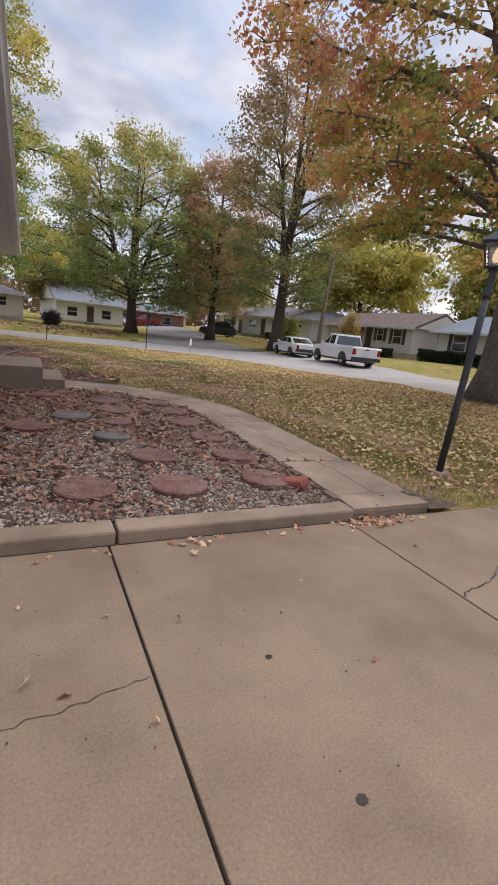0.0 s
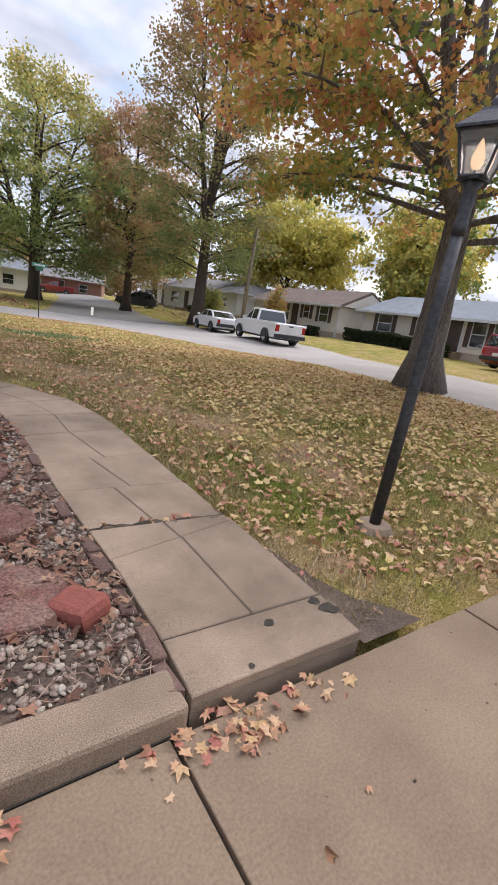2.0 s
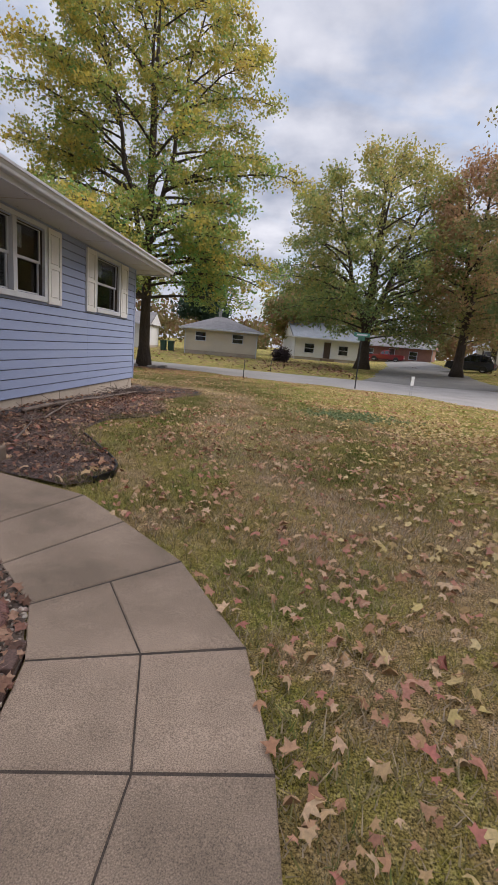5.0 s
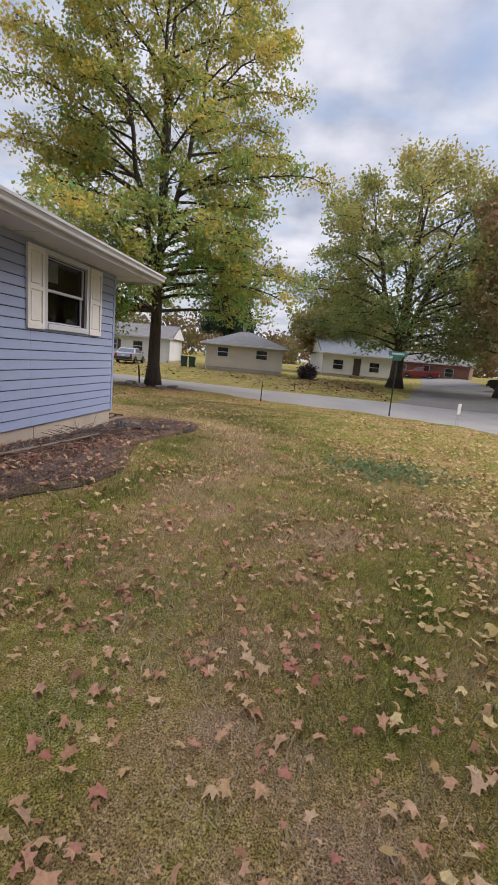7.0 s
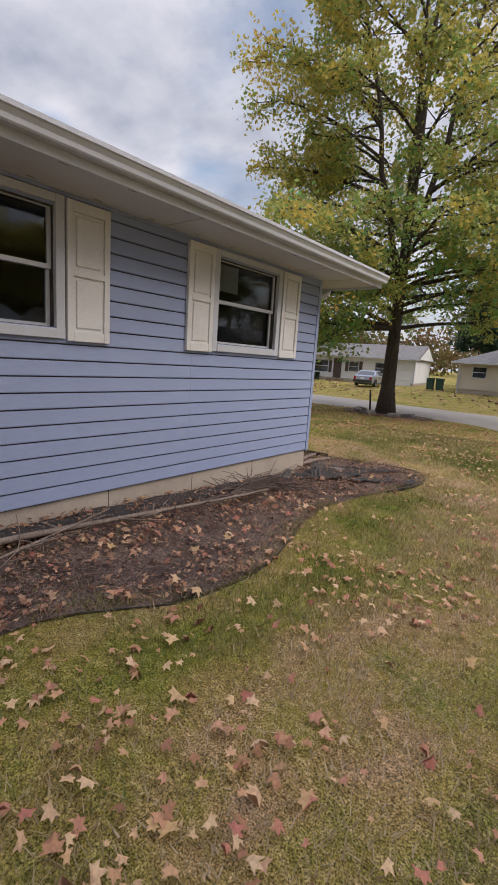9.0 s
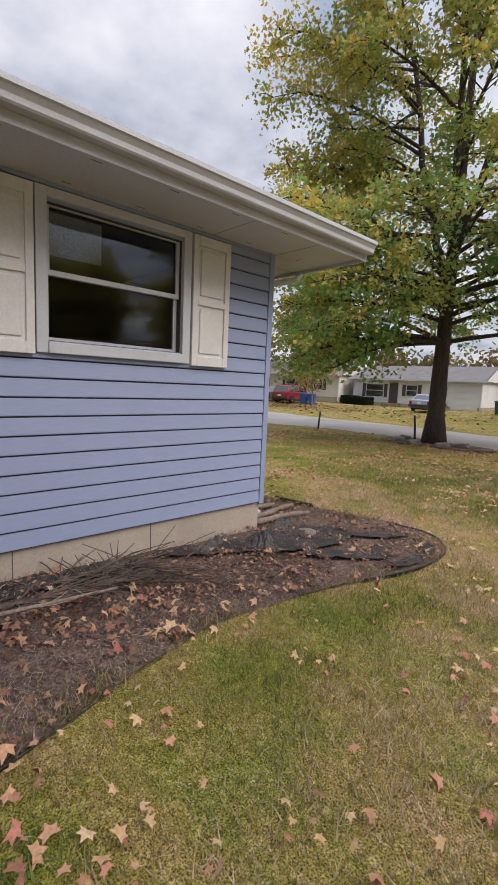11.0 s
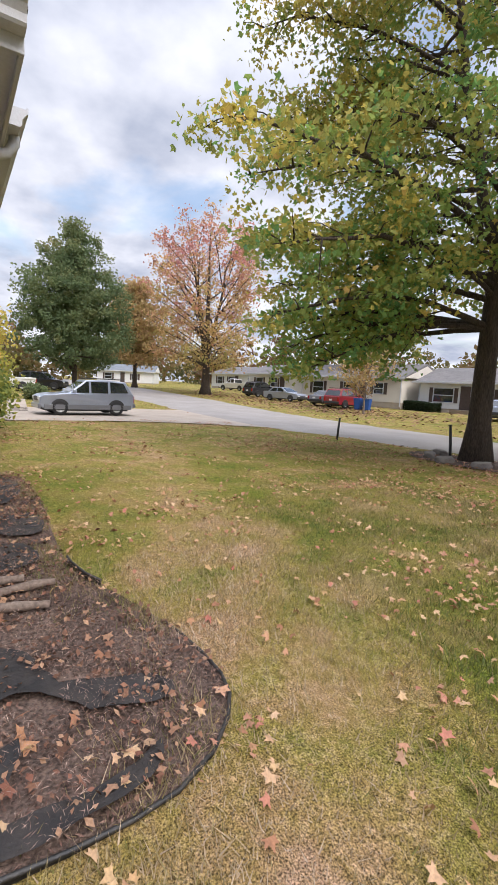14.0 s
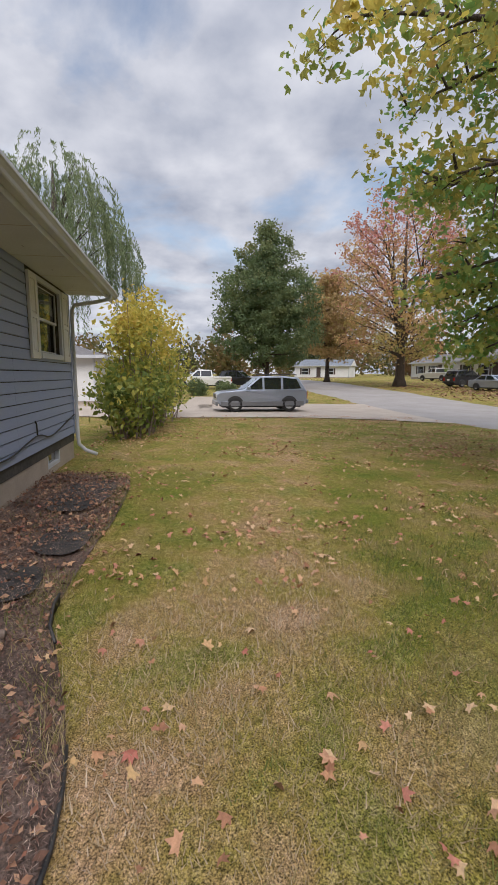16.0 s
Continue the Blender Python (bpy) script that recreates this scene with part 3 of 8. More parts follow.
def turf_wear(x, y):
    """How straw-coloured the turf is: 0 lush green, 1 worn to straw."""
    w = 0.40 + 0.34 * (patches(x, y, 1.7, 1) - 0.5) + 0.40 * (patches(x, y, 0.55, 2) - 0.5) + 0.25 * (patches(x, y, 0.2, 3) - 0.5)
    n1 = 0.6 + 0.8 * patches(x, y, 0.8, 4)
    w = w + 0.50 * np.exp(-(off_line(x, y, TRAIL) / np.interp(y, (15, 18, 20.2, 20.5), (0.52, 0.85, 0.80, 0.5))) ** 2) * n1 + 0.5 * np.exp(-(off_line(x, y, WORN_RIM) / 0.30) ** 2) * n1
    for k, l in enumerate(LUSH):
        w = w - 0.30 * np.exp(-(off_line(x, y, l) / (0.75 if k == 0 else 0.16 if k == 4 else 0.34)) ** 2) * n1
    y = np.asarray(y)
    w = w + 0.20 * ((patches(x, y, 4.5, 5) - 0.5) * 2) * (y < 12) + np.interp(y, (0, 6, 9, 14, 17, 20), (0.05, 0.15, 0.22, 0.14, 0.0, -0.05))
    return np.clip(w, 0, 1)


def grid_axis(edges):
    out = []
    for a, b, s in edges:
        out += list(np.arange(a, b, s))
    return np.array(out + [edges[-1][1]])


gx = grid_axis([(-1500, -300, 150), (-300, -80, 20), (-80, -30, 2.5), (-30, -9, 0.5), (-9, 9, 0.2), (9, 30, 0.5), (30, 80, 2.5), (80, 300, 20), (300, 1500, 150)])
gy = grid_axis([(-1500, -300, 150), (-300, -60, 20), (-60, -10, 2.5), (-10, 2, 0.5), (2, 25, 0.2), (25, 62, 0.5), (62, 120, 2.5), (120, 300, 20), (300, 1500, 150)])
GX, GY = np.meshgrid(gx, gy)
GZ = ground_np(GX, GY)
# fine unevenness of the turf, and sunk beds under the paving
fade = np.clip((GY - 3.6) / 1.0, 0, 1)
under = (GY < 2.95) & (GX > -9) & (GX < 12.8) & (GY > -9)
GZ = GZ + 0.012 * np.sin(GX * 1.9 + 1.3 * np.sin(GY * 1.3)) * np.cos(GY * 1.6) * fade
GZ[under] -= 0.14
under_walk = (GX > 2.0) & (GX < 3.7) & (GY > 2.9) & (GY < 7.2)
GZ[under_walk] -= 0.012
nx, ny = len(gx), len(gy)
idx = np.arange(nx * ny).reshape(ny, nx)
quads = np.stack([idx[:-1, :-1], idx[:-1, 1:], idx[1:, 1:], idx[1:, :-1]], -1).reshape(-1, 4)
ground = part("ground", array_mesh("ground", np.stack([GX, GY, GZ], -1).reshape(-1, 3), quads.ravel(), np.full(len(quads), 4), M_LAWN, True), None)
ground.data.attributes.new("wear", "FLOAT", "POINT").data.foreach_set("value", turf_wear(GX, GY).ravel().astype(np.float32))
tagged(ground, "patchy green and straw lawn reaching the horizon", "lawn", kind="structure")


def ribbon(name, left, right, z_off, mat, label, category, step=0.8):
    """A paved strip between two edge lines, following the land."""
    a, b = smooth_line(left, step), smooth_line(right, step)
    k = max(len(a), len(b))
    def res(p):
        p = np.array(p)
        s = np.concatenate([[0], np.cumsum(np.linalg.norm(np.diff(p, axis=0), axis=1))])
        t = np.linspace(0, s[-1], k)
        return np.stack([np.interp(t, s, p[:, 0]), np.interp(t, s, p[:, 1])], -1)
    a, b = res(a), res(b)
    W = 9
    vs, fs = [], []
    for i in range(k):
        for j in range(W):
            q = a[i] + (b[i] - a[i]) * j / (W - 1)
            vs.append((q[0], q[1], ground_z(q[0], q[1]) + z_off - (0.05 if j in (0, W - 1) else 0)))
    for i in range(k - 1):
        for j in range(W - 1):
            fs.append((i * W + j, i * W + j + 1, (i + 1) * W + j + 1, (i + 1) * W + j))
    ob = part(name, raw_mesh(name, vs, fs, mat, True), None)
    return tagged(ob, label, category, kind="structure")


NEAR = [(12.4, -60), (12.4, -10), (12.4, 6), (12.6, 11), (12.3, 16.5), (11.0, 20.9), (8.8, 24.6), (6.2, 26.9), (3, 27.9), (0, 28.6), (-4.5, 30.6), (-10, 30.3), (-17, 29.6), (-25, 30.4), (-48, 31.5), (-90, 34), (-160, 40)]
FAR = [(19.0, -60), (19.0, -10), (19.0, 6), (18.9, 11), (19.1, 17), (19.8, 22), (20.2, 27), (19.4, 33), (12.5, 36.4), (7, 36.2), (0, 35.8), (-11.5, 36.7), (-19, 37.8), (-34, 39.4), (-50, 40.4), (-90, 42.5), (-160, 48)]
road = ribbon("road", NEAR, FAR, 0.035, M_ROAD, "pale grey concrete residential street", "road")
side_road = ribbon("side_road", [(7.6, 35.5), (9.2, 40), (11.5, 50), (15.5, 66), (22, 100), (40, 180)], [(18.4, 34), (18.0, 41), (19.5, 50), (22.5, 66), (29, 100), (47, 180)], 0.045, M_ASPHALT, "dark asphalt side street at the junction", "road")

# neighbour's drive beside the lawn, with its front walk
n_drive = sheet("neighbour_drive", [(-25.2, 8), (-17.6, 8), (-17.4, 18), (-17.3, 24), (-16.4, 27.5), (-14.6, 29.9), (-26.2, 30.9), (-26.4, 28), (-25.6, 24)], 0.03, M_PALE, 1.2)
tagged(n_drive, "pale concrete driveway of the neighbouring house", "driveway", kind="structure")
n_walk = sheet("neighbour_walk", [(-32, 20.2), (-22.4, 19.4), (-22.5, 21.0), (-32, 22.0)], 0.03, M_PALE, 1.2)
tagged(n_walk, "pale concrete front walk of the neighbouring house", "walkway", kind="structure")

# ---------------------------------------------------------------- own driveway, kerb, front walk
driveway = tagged(part("driveway", a_box(-8, 12.3, -8, 2.80, -0.16, -0.03), M_JOINT), "tan weathered concrete driveway slabs with dirt-filled joints", "driveway", kind="structure")
DX = (-8, -5.4, -3.4, -1.5, 0.40, 2.38, 4.22, 6.2, 8.2, 10.2, 12.3)
for i in range(len(DX) - 1):
    for y0, y1 in ((-8, -4.4), (-4.4, -0.9), (-0.9, 2.80)):
        gap = 0.008 if i != 4 else 0.006
        bm = a_box(DX[i] + gap, DX[i + 1] - gap, y0 + (0 if y0 == -0.9 else 0.01), y1 - 0.004, -0.12, 0.0, bevel=0.006)
        part("slab", bm, M_CONC, driveway)


def crack(name, pts, w, mat, parent, seed):
    """A thin jagged crack lying on a slab."""
    rnd = random.Random(seed)
    line = smooth_line(pts, 0.03)
    bm = bmesh.new()
    prev = None
    for i, p in enumerate(line):
        d = line[min(i + 1, len(line) - 1)] - line[max(i - 1, 0)]
        d = d / (np.linalg.norm(d) + 1e-9)
        nrm = np.array((-d[1], d[0]))
        j = rnd.uniform(-1, 1) * 0.014
        ww = w * rnd.uniform(0.35, 1.2)
        q = np.array(p[:2]) + nrm * j
        z = p[2]
        cur = (bm.verts.new((*(q + nrm * ww), z)), bm.verts.new((*(q - nrm * ww), z)))
        if prev:
            bm.faces.new((prev[0], prev[1], cur[1], cur[0]))
        prev = cur
    for f in bm.faces:
        f.normal_update()
        if f.normal.z < 0:
            f.normal_flip()
    return part(name, bm, mat, parent)


crack("crack", [(2.39, 1.61, .003), (2.47, 1.66, .003), (2.56, 1.655, .003), (2.66, 1.68, .003), (2.79, 1.71, .003), (3.06, 1.84, .003), (3.4, 1.95, .003), (4.2, 2.1, .003)], 0.006, M_JOINT, driveway, 3)
crack("crack", [(-0.2, 1.47, .003), (0.08, 1.50, .003), (0.22, 1.53, .003), (0.38, 1.55, .003)], 0.0025, M_JOINT, driveway, 4)
crack("crack", [(4.25, 2.15, .003), (5.0, 2.3, .003), (6.1, 2.2, .003)], 0.004, M_JOINT, driveway, 5)
for (x, y, r) in ((0.93, 1.51, 0.016), (0.91, 0.80, 0.022)):
    bm = bmesh.new()
    bmesh.ops.create_circle(bm, cap_ends=True, segments=18, radius=r)
    rnd = random.Random(int(x * 999))
    for v in bm.verts:
        v.co = Vector((x + v.co.x * rnd.uniform(0.7, 1.3), y + v.co.y * rnd.uniform(0.7, 1.3), 0.003))
    part("pit", bm, M_JOINT, driveway)

rng = np.random.default_rng(77)
x, y = rng.uniform(-1.5, 5.5, 420), rng.uniform(-0.5, 2.78, 420)
grit = part("drive_grit", leaf_cloud("drive_grit", np.stack([x, y, np.full(420, 0.006)], -1), rng.uniform(0.006, 0.022, 420) * rng.uniform(0.4, 1, 420), M_JOINT, rng, QUAD, flat=3.0), None)
tagged(grit, "specks of dirt, seeds and twig ends on the drive", "grit", kind="stuff")

kerb = tagged(part("kerb", a_box(-8, 2.40, 2.80, 2.84, -0.1, 0.0), M_JOINT), "low tan concrete kerb bordering the gravel bed", "kerb", kind="structure")
for x0, x1 in ((-6.5, -3.9), (-3.9, -1.8), (-1.8, 0.45), (0.46, 2.455)):
    bm = a_box(x0 + 0.004, x1 - 0.004, 2.806, 3.01, -0.1, 0.10, bevel=0.022)
    part("kerb_stone", bm, M_WALK, kerb)

walkway = tagged(part("walkway", a_box(2.6, 3.2, 3.0, 5.0, -0.1, -0.02), M_JOINT), "tan scored concrete front walk curving to the steps", "walkway", kind="structure")
# centre line of the walk with its left and right edges at each score line
WL = [(2.475, 2.84), (2.49, 3.15), (2.475, 3.78), (2.45, 4.12), (2.412, 4.69), (2.41, 5.235), (2.375, 5.92), (2.30, 6.53), (2.185, 7.0), (1.99, 7.36), (1.64, 7.68), (1.24, 8.05), (0.52, 8.2)]
WR = [(3.37, 2.84), (3.37, 3.14), (3.345, 3.985), (3.335, 4.075), (3.325, 4.66), (3.31, 5.345), (3.295, 6.09), (3.235, 6.67), (3.08, 7.26), (2.61, 7.96), (2.08, 8.42), (1.60, 8.82), (0.52, 9.16)]
# where the lengthwise score starts and ends across each slab
SCORE = {1: (0.52, 0.52), 2: (0.52, 0.51), 3: (0.468, 0.402), 4: (0.543, 0.417), 5: (0.555, 0.455), 6: (0.45, 0.51), 7: (0.51, 0.5), 8: (0.5, 0.48)}


def walk_slab(c, z_off, name="slab"):
    bm = bmesh.new()
    lo = [bm.verts.new((x, y, ground_z(x, y) - 0.10)) for x, y in c]
    hi = [bm.verts.new((x, y, max(ground_z(x, y), 0.0) + z_off)) for x, y in c]
    bm.faces.new(hi); bm.faces.new(lo[::-1])
    k = len(c)
    for i in range(k):
        bm.faces.new((lo[i], lo[(i + 1) % k], hi[(i + 1) % k], hi[i]))
    bmesh.ops.recalc_face_normals(bm, faces=bm.faces)
    top = [e for e in bm.edges if all(v in hi for v in e.verts)]
    bmesh.ops.bevel(bm, geom=top, offset=0.005, segments=1, affect="EDGES")
    return part(name, bm, M_WALK, walkway)


for i in range(len(WL) - 1):
    a, b, c, d = (np.array(q) for q in (WL[i], WR[i], WR[i + 1], WL[i + 1]))
    zo = (0.064, 0.060, 0.052, 0.045, 0.037)[i] if i < 5 else 0.03
    q = lambda u, v: tuple(a + (b - a) * u + ((d + (c - d) * u) - (a + (b - a) * u)) * v)
    e = 0.006 / np.linalg.norm(d - a)
    e0, e1 = (e * 2.4 if i == 3 else e), (1 - e * 2.4 if i == 2 else 1 - e)
    if i in SCORE:
        m0, m1 = SCORE[i]
        walk_slab([q(0, e0), q(m0 - 0.004, e0), q(m1 - 0.004, e1), q(0, e1)], zo)
        walk_slab([q(m0 + 0.004, e0), q(1, e0), q(1, e1), q(m1 + 0.004, e1)], zo)
    else:
        walk_slab([q(0, e0), q(1, e0), q(1, e1), q(0, e1)], zo)
    for (u0, v0), (u1, v1) in ([((0, 0), (1, 0))] if 0 < i != 3 else []) + ([((SCORE[i][0], 0.0), (SCORE[i][1], 1.0))] if i in SCORE else []):
        p0, p1 = np.array(q(u0, v0)), np.array(q(u1, v1))
        side = np.array((-(p1 - p0)[1], (p1 - p0)[0])) / np.linalg.norm(p1 - p0) * 0.012
        zj = zo - 0.005
        corners = [(*(p + g), max(ground_z(*p), 0.0) + zj) for p, g in ((p0, side), (p0, -side), (p1, -side), (p1, side))]
        part("joint", raw_mesh("joint", corners, [(0, 1, 2, 3)], M_JOINT_W), None, walkway)
base_line = [p for p in WL] + [p for p in reversed(WR)]
wb = sheet("walk_base", [(x, y) for x, y in base_line], 0.02, M_GROUT, 0.6, parent=walkway)
crack("crack", [(x, y, ground_z(x, y) + 0.0515) for x, y in ((2.45, 4.11), (2.58, 4.14), (2.70, 4.105), (2.84, 4.13), (2.95, 4.08), (3.08, 4.105), (3.2, 4.065), (3.34, 4.08))], 0.0105, M_JOINT, walkway, 9)
for x, y, r in ((2.98, 3.06, 0.028), (2.76, 2.88, 0.016), (3.33, 3.03, 0.05), (3.30, 3.10, 0.035)):
    bm = bmesh.new()
    bmesh.ops.create_circle(bm, cap_ends=True, segments=10, radius=r)
    for v in bm.verts:
        f = 1 + 0.7 * noise.noise((v.co.x * 40 + x * 9, v.co.y * 40, 2.0))
        v.co = Vector((x + v.co.x * f, y + v.co.y * 0.8 * f, 0.0675 + ground_z(x, y)))
    part("pit", bm, M_JOINT, walkway)

# ---------------------------------------------------------------- own house
WX, WY, SB, SO = -1.03, 17.47, 0.43, 3.20      # front wall, end wall, siding bottom, soffit
HW, HS = -7.98, 3.2                            # far end and near end of the house
OV = 0.71
house = thing("blue_house", "single-storey house with blue vinyl siding and cream shutters", "house", at=(0, 0, 0))


def wall_with_holes(name, along, a0, a1, z0, z1, holes, t0, t1, mat, parent):
    """A wall slab along x or y between a0 and a1, with rectangular openings (a, b, z, z)."""
    bm = bmesh.new()
    def put(a, b, z, w):
        if b - a < 1e-4 or w - z < 1e-4:
            return
        if along == "y":
            box(bm, t0, t1, a, b, z, w)
        else:
            box(bm, a, b, t0, t1, z, w)
    at = a0
    for h0, h1, hz0, hz1 in sorted(holes):
        put(at, h0, z0, z1)
        put(h0, h1, z0, hz0)
        put(h0, h1, hz1, z1)
        at = h1
    put(at, a1, z0, z1)
    bmesh.ops.remove_doubles(bm, verts=bm.verts[:], dist=1e-4)
    return part(name, bm, mat, parent)


F_HOLES = [(11.36, 12.97, 2.06, 3.06), (15.05, 16.27, 2.06, 3.06)]
E_HOLES = [(-7.24, -6.02, 2.06, 3.06)]
# dark outer faces show in the siding grooves as painted shadow lines
front_wall = wall_with_holes("front_wall", "y", HS, WY - 0.16, SB, SO + 0.1, F_HOLES, WX - 0.16, WX - 0.022, M_SHADE_DARK, house)
end_wall = wall_with_holes("end_wall", "x", HW, WX - 0.022, SB, SO + 0.1, E_HOLES, WY - 0.16, WY - 0.022, M_SHADE_DARK, house)
# unseen walls and floor that close the rooms, coloured dark for their shade
part("back_wall", a_box(HW, HW + 0.15, HS, WY - 0.2, SB, SO + 0.1), M_SHADE_DARK, house)
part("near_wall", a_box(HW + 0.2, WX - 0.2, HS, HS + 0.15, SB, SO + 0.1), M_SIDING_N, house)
part("room_floor", a_box(HW + 0.16, WX - 0.17, HS + 0.16, WY - 0.17, SB, SB + 0.12), M_SHADE_DARK, house)
part("partition", a_box(-4.6, -4.5, HS + 0.2, WY - 0.2, SB + 0.13, SO - 0.02), M_SHADE_DARK, house)

EXPO = 0.1477


def board_mesh(along, length, mat):
    """One lap of siding: a wedge, thick at its lower edge, with a small lip."""
    sec = [(-0.020, 0.013), (-0.003, 0.011), (0.004, 0.015), (0.005, 0.024), (-0.005, EXPO), (-0.020, EXPO)]
    bm = bmesh.new()
    if along == "y":
        prism(bm, sec, 0, length, "y")
    else:
        v0 = [bm.verts.new((0, s, z)) for s, z in sec]
        v1 = [bm.verts.new((length, s, z)) for s, z in sec]
        bm.faces.new(v0); bm.faces.new(v1[::-1])
        for i in range(len(sec)):
            bm.faces.new((v0[i], v1[i], v1[(i + 1) % len(sec)], v0[(i + 1) % len(sec)]))
        bmesh.ops.recalc_face_normals(bm, faces=bm.faces)
    return mesh_of(bm, "siding_board", mat)


cache = {}
rows_n = int((SO - SB) / EXPO) + 1
for k in range(rows_n):
    z = SB + k * EXPO
    whole = z < 1.93
    spans = [(HS, 7.4), (7.4, 11.0), (11.0, 14.66), (14.66, WY - 0.062)] if whole else [(HS, 7.2), (7.2, 10.86), (13.50, 14.545), (16.81, WY - 0.062)]
    for a, b in spans:
        key = ("y", round(b - a, 3))
        if key not in cache:
            cache[key] = board_mesh("y", b - a - 0.002, M_SIDING)
        ob = part("siding_board", cache[key], None, front_wall)
        ob.location = (WX, a, z)
    if k == 0:
        continue
    spans = [(HW + 0.06, -4.9), (-4.9, WX - 0.062)] if whole else [(HW + 0.06, -7.77), (-5.58, -4.4), (-4.4, WX - 0.062)]
    for a, b in spans:
        key = ("x", round(b - a, 3))
        if key not in cache:
            cache[key] = board_mesh("x", b - a - 0.002, M_SIDING_N)
        ob = part("siding_board", cache[key], None, end_wall)
        ob.location = (a, WY, z)
# cut boards over the windows and shutters
for a, b in ((10.86, 13.50), (14.545, 16.81)):
    part("siding_board", a_box(WX - 0.0215, WX - 0.004, a + 0.002, b - 0.002, 3.07, SO - 0.031), M_SIDING, front_wall)
# corner posts
part("corner_post", bevel_all(a_box(WX - 0.06, WX + 0.012, WY - 0.06, WY + 0.012, SB - 0.01, SO), 0.004, 1), M_SIDING, house)
part("corner_post", bevel_all(a_box(HW - 0.012, HW + 0.06, WY - 0.06, WY + 0.012, SB + 0.14, SO), 0.004, 1), M_SIDING, house)
# frieze under the soffit
part("frieze", a_box(WX - 0.01, WX + 0.014, HS, WY - 0.07, SO - 0.03, SO), M_SIDING, house)

# foundation with block joints
part("foundation", a_box(WX - 0.22, WX - 0.03, HS, WY - 0.03, -0.4, SB + 0.005, bevel=0.008), M_FOUND, house)
found_n = wall_with_holes("end_foundation", "x", HW + 0.03, WX - 0.225, -0.4, SB + 0.155, [(-6.95, -6.2, 0.2, 0.56)], WY - 0.22, WY - 0.03, M_FOUND, house)
y = HS + 0.6
while y < WY - 0.4:
    part("block_joint", a_box(WX - 0.04, WX - 0.0275, y, y + 0.008, 0.0, SB), M_GROUT, house)
    y += 1.22
bw = part("basement_window", a_box(-6.93, -6.22, WY - 0.12, WY - 0.10, 0.22, 0.54), M_GLASS, house)
bm = bmesh.new()
for q in ((-6.95, -6.89, 0.2, 0.56), (-6.26, -6.20, 0.2, 0.56), (-6.89, -6.26, 0.2, 0.25), (-6.89, -6.26, 0.51, 0.56)):
    box(bm, q[0], q[1], WY - 0.12, WY - 0.035, q[2], q[3])
part("window_frame", bm, M_TRIM, bw)

# roof: hip, soffits, fascia
EZ = 3.215
rx0, rx1, ry0, ry1 = HW - OV, WX + OV, HS - OV, WY + OV
rh = 1.75
mid = (rx0 + rx1) / 2
half = (rx1 - rx0) / 2
zt = EZ + 0.142
bm = bmesh.new()
c = [bm.verts.new(q) for q in ((rx0, ry0, zt), (rx1, ry0, zt), (rx1, ry1, zt), (rx0, ry1, zt), (mid, ry0 + half, zt + rh), (mid, ry1 - half, zt + rh))]
for f in ((0, 1, 4), (1, 2, 5, 4), (2, 3, 5), (3, 0, 4, 5), (3, 2, 1, 0)):
    bm.faces.new([c[i] for i in f])
bmesh.ops.recalc_face_normals(bm, faces=bm.faces)
part("roof", bm, M_SHINGLE, house)
part("drip_edge", a_box(rx0 - 0.015, rx1 + 0.015, ry0 - 0.015, ry1 + 0.015, zt - 0.012, zt + 0.006), M_SHINGLE, house)
bm = bmesh.new()
box(bm, WX + 0.015, rx1 - 0.022, HS, ry1 - 0.022, EZ - 0.015, EZ)
box(bm, HW, WX + 0.014, WY + 0.015, ry1 - 0.022, EZ - 0.015, EZ)
part("soffit", bm, M_SOFFIT, house)
for y in np.arange(HS + 1.2, WY + 0.6, 2.44):
    part("soffit_seam", a_box(WX + 0.02, rx1 - 0.03, y, y + 0.012, EZ - 0.0175, EZ - 0.0155), M_FOUND, house)
for y in np.arange(HS + 0.35, WY - 0.2, 0.61):
    part("soffit_vent", a_box(WX + 0.09, WX + 0.095, y, y + 0.07, EZ - 0.0175, EZ - 0.0155), M_BROWN, house)
    part("soffit_vent", a_box(rx1 - 0.13, rx1 - 0.125, y, y + 0.08, EZ - 0.0175, EZ - 0.0155), M_BROWN, house)
for x in np.arange(HW + 0.5, WX - 0.2, 1.22):
    part("soffit_seam", a_box(x, x + 0.012, WY + 0.02, ry1 - 0.03, EZ - 0.0175, EZ - 0.0155), M_FOUND, house)
    part("soffit_vent", a_box(x + 0.4, x + 0.48, WY + 0.30, WY + 0.305, EZ - 0.0175, EZ - 0.0155), M_BROWN, house)
part("soffit_seam", a_box(WX + 0.02, rx1 - 0.03, WY + 0.005, WY + 0.017, EZ - 0.0175, EZ - 0.0155), M_FOUND, house)
part("fascia", a_box(rx1 - 0.022, rx1, HS, ry1, EZ - 0.052, zt - 0.013, bevel=0.003), M_TRIM, house)
part("fascia", a_box(HW - OV, rx1 - 0.023, ry1 - 0.022, ry1, EZ - 0.052, zt - 0.013, bevel=0.003), M_TRIM, house)


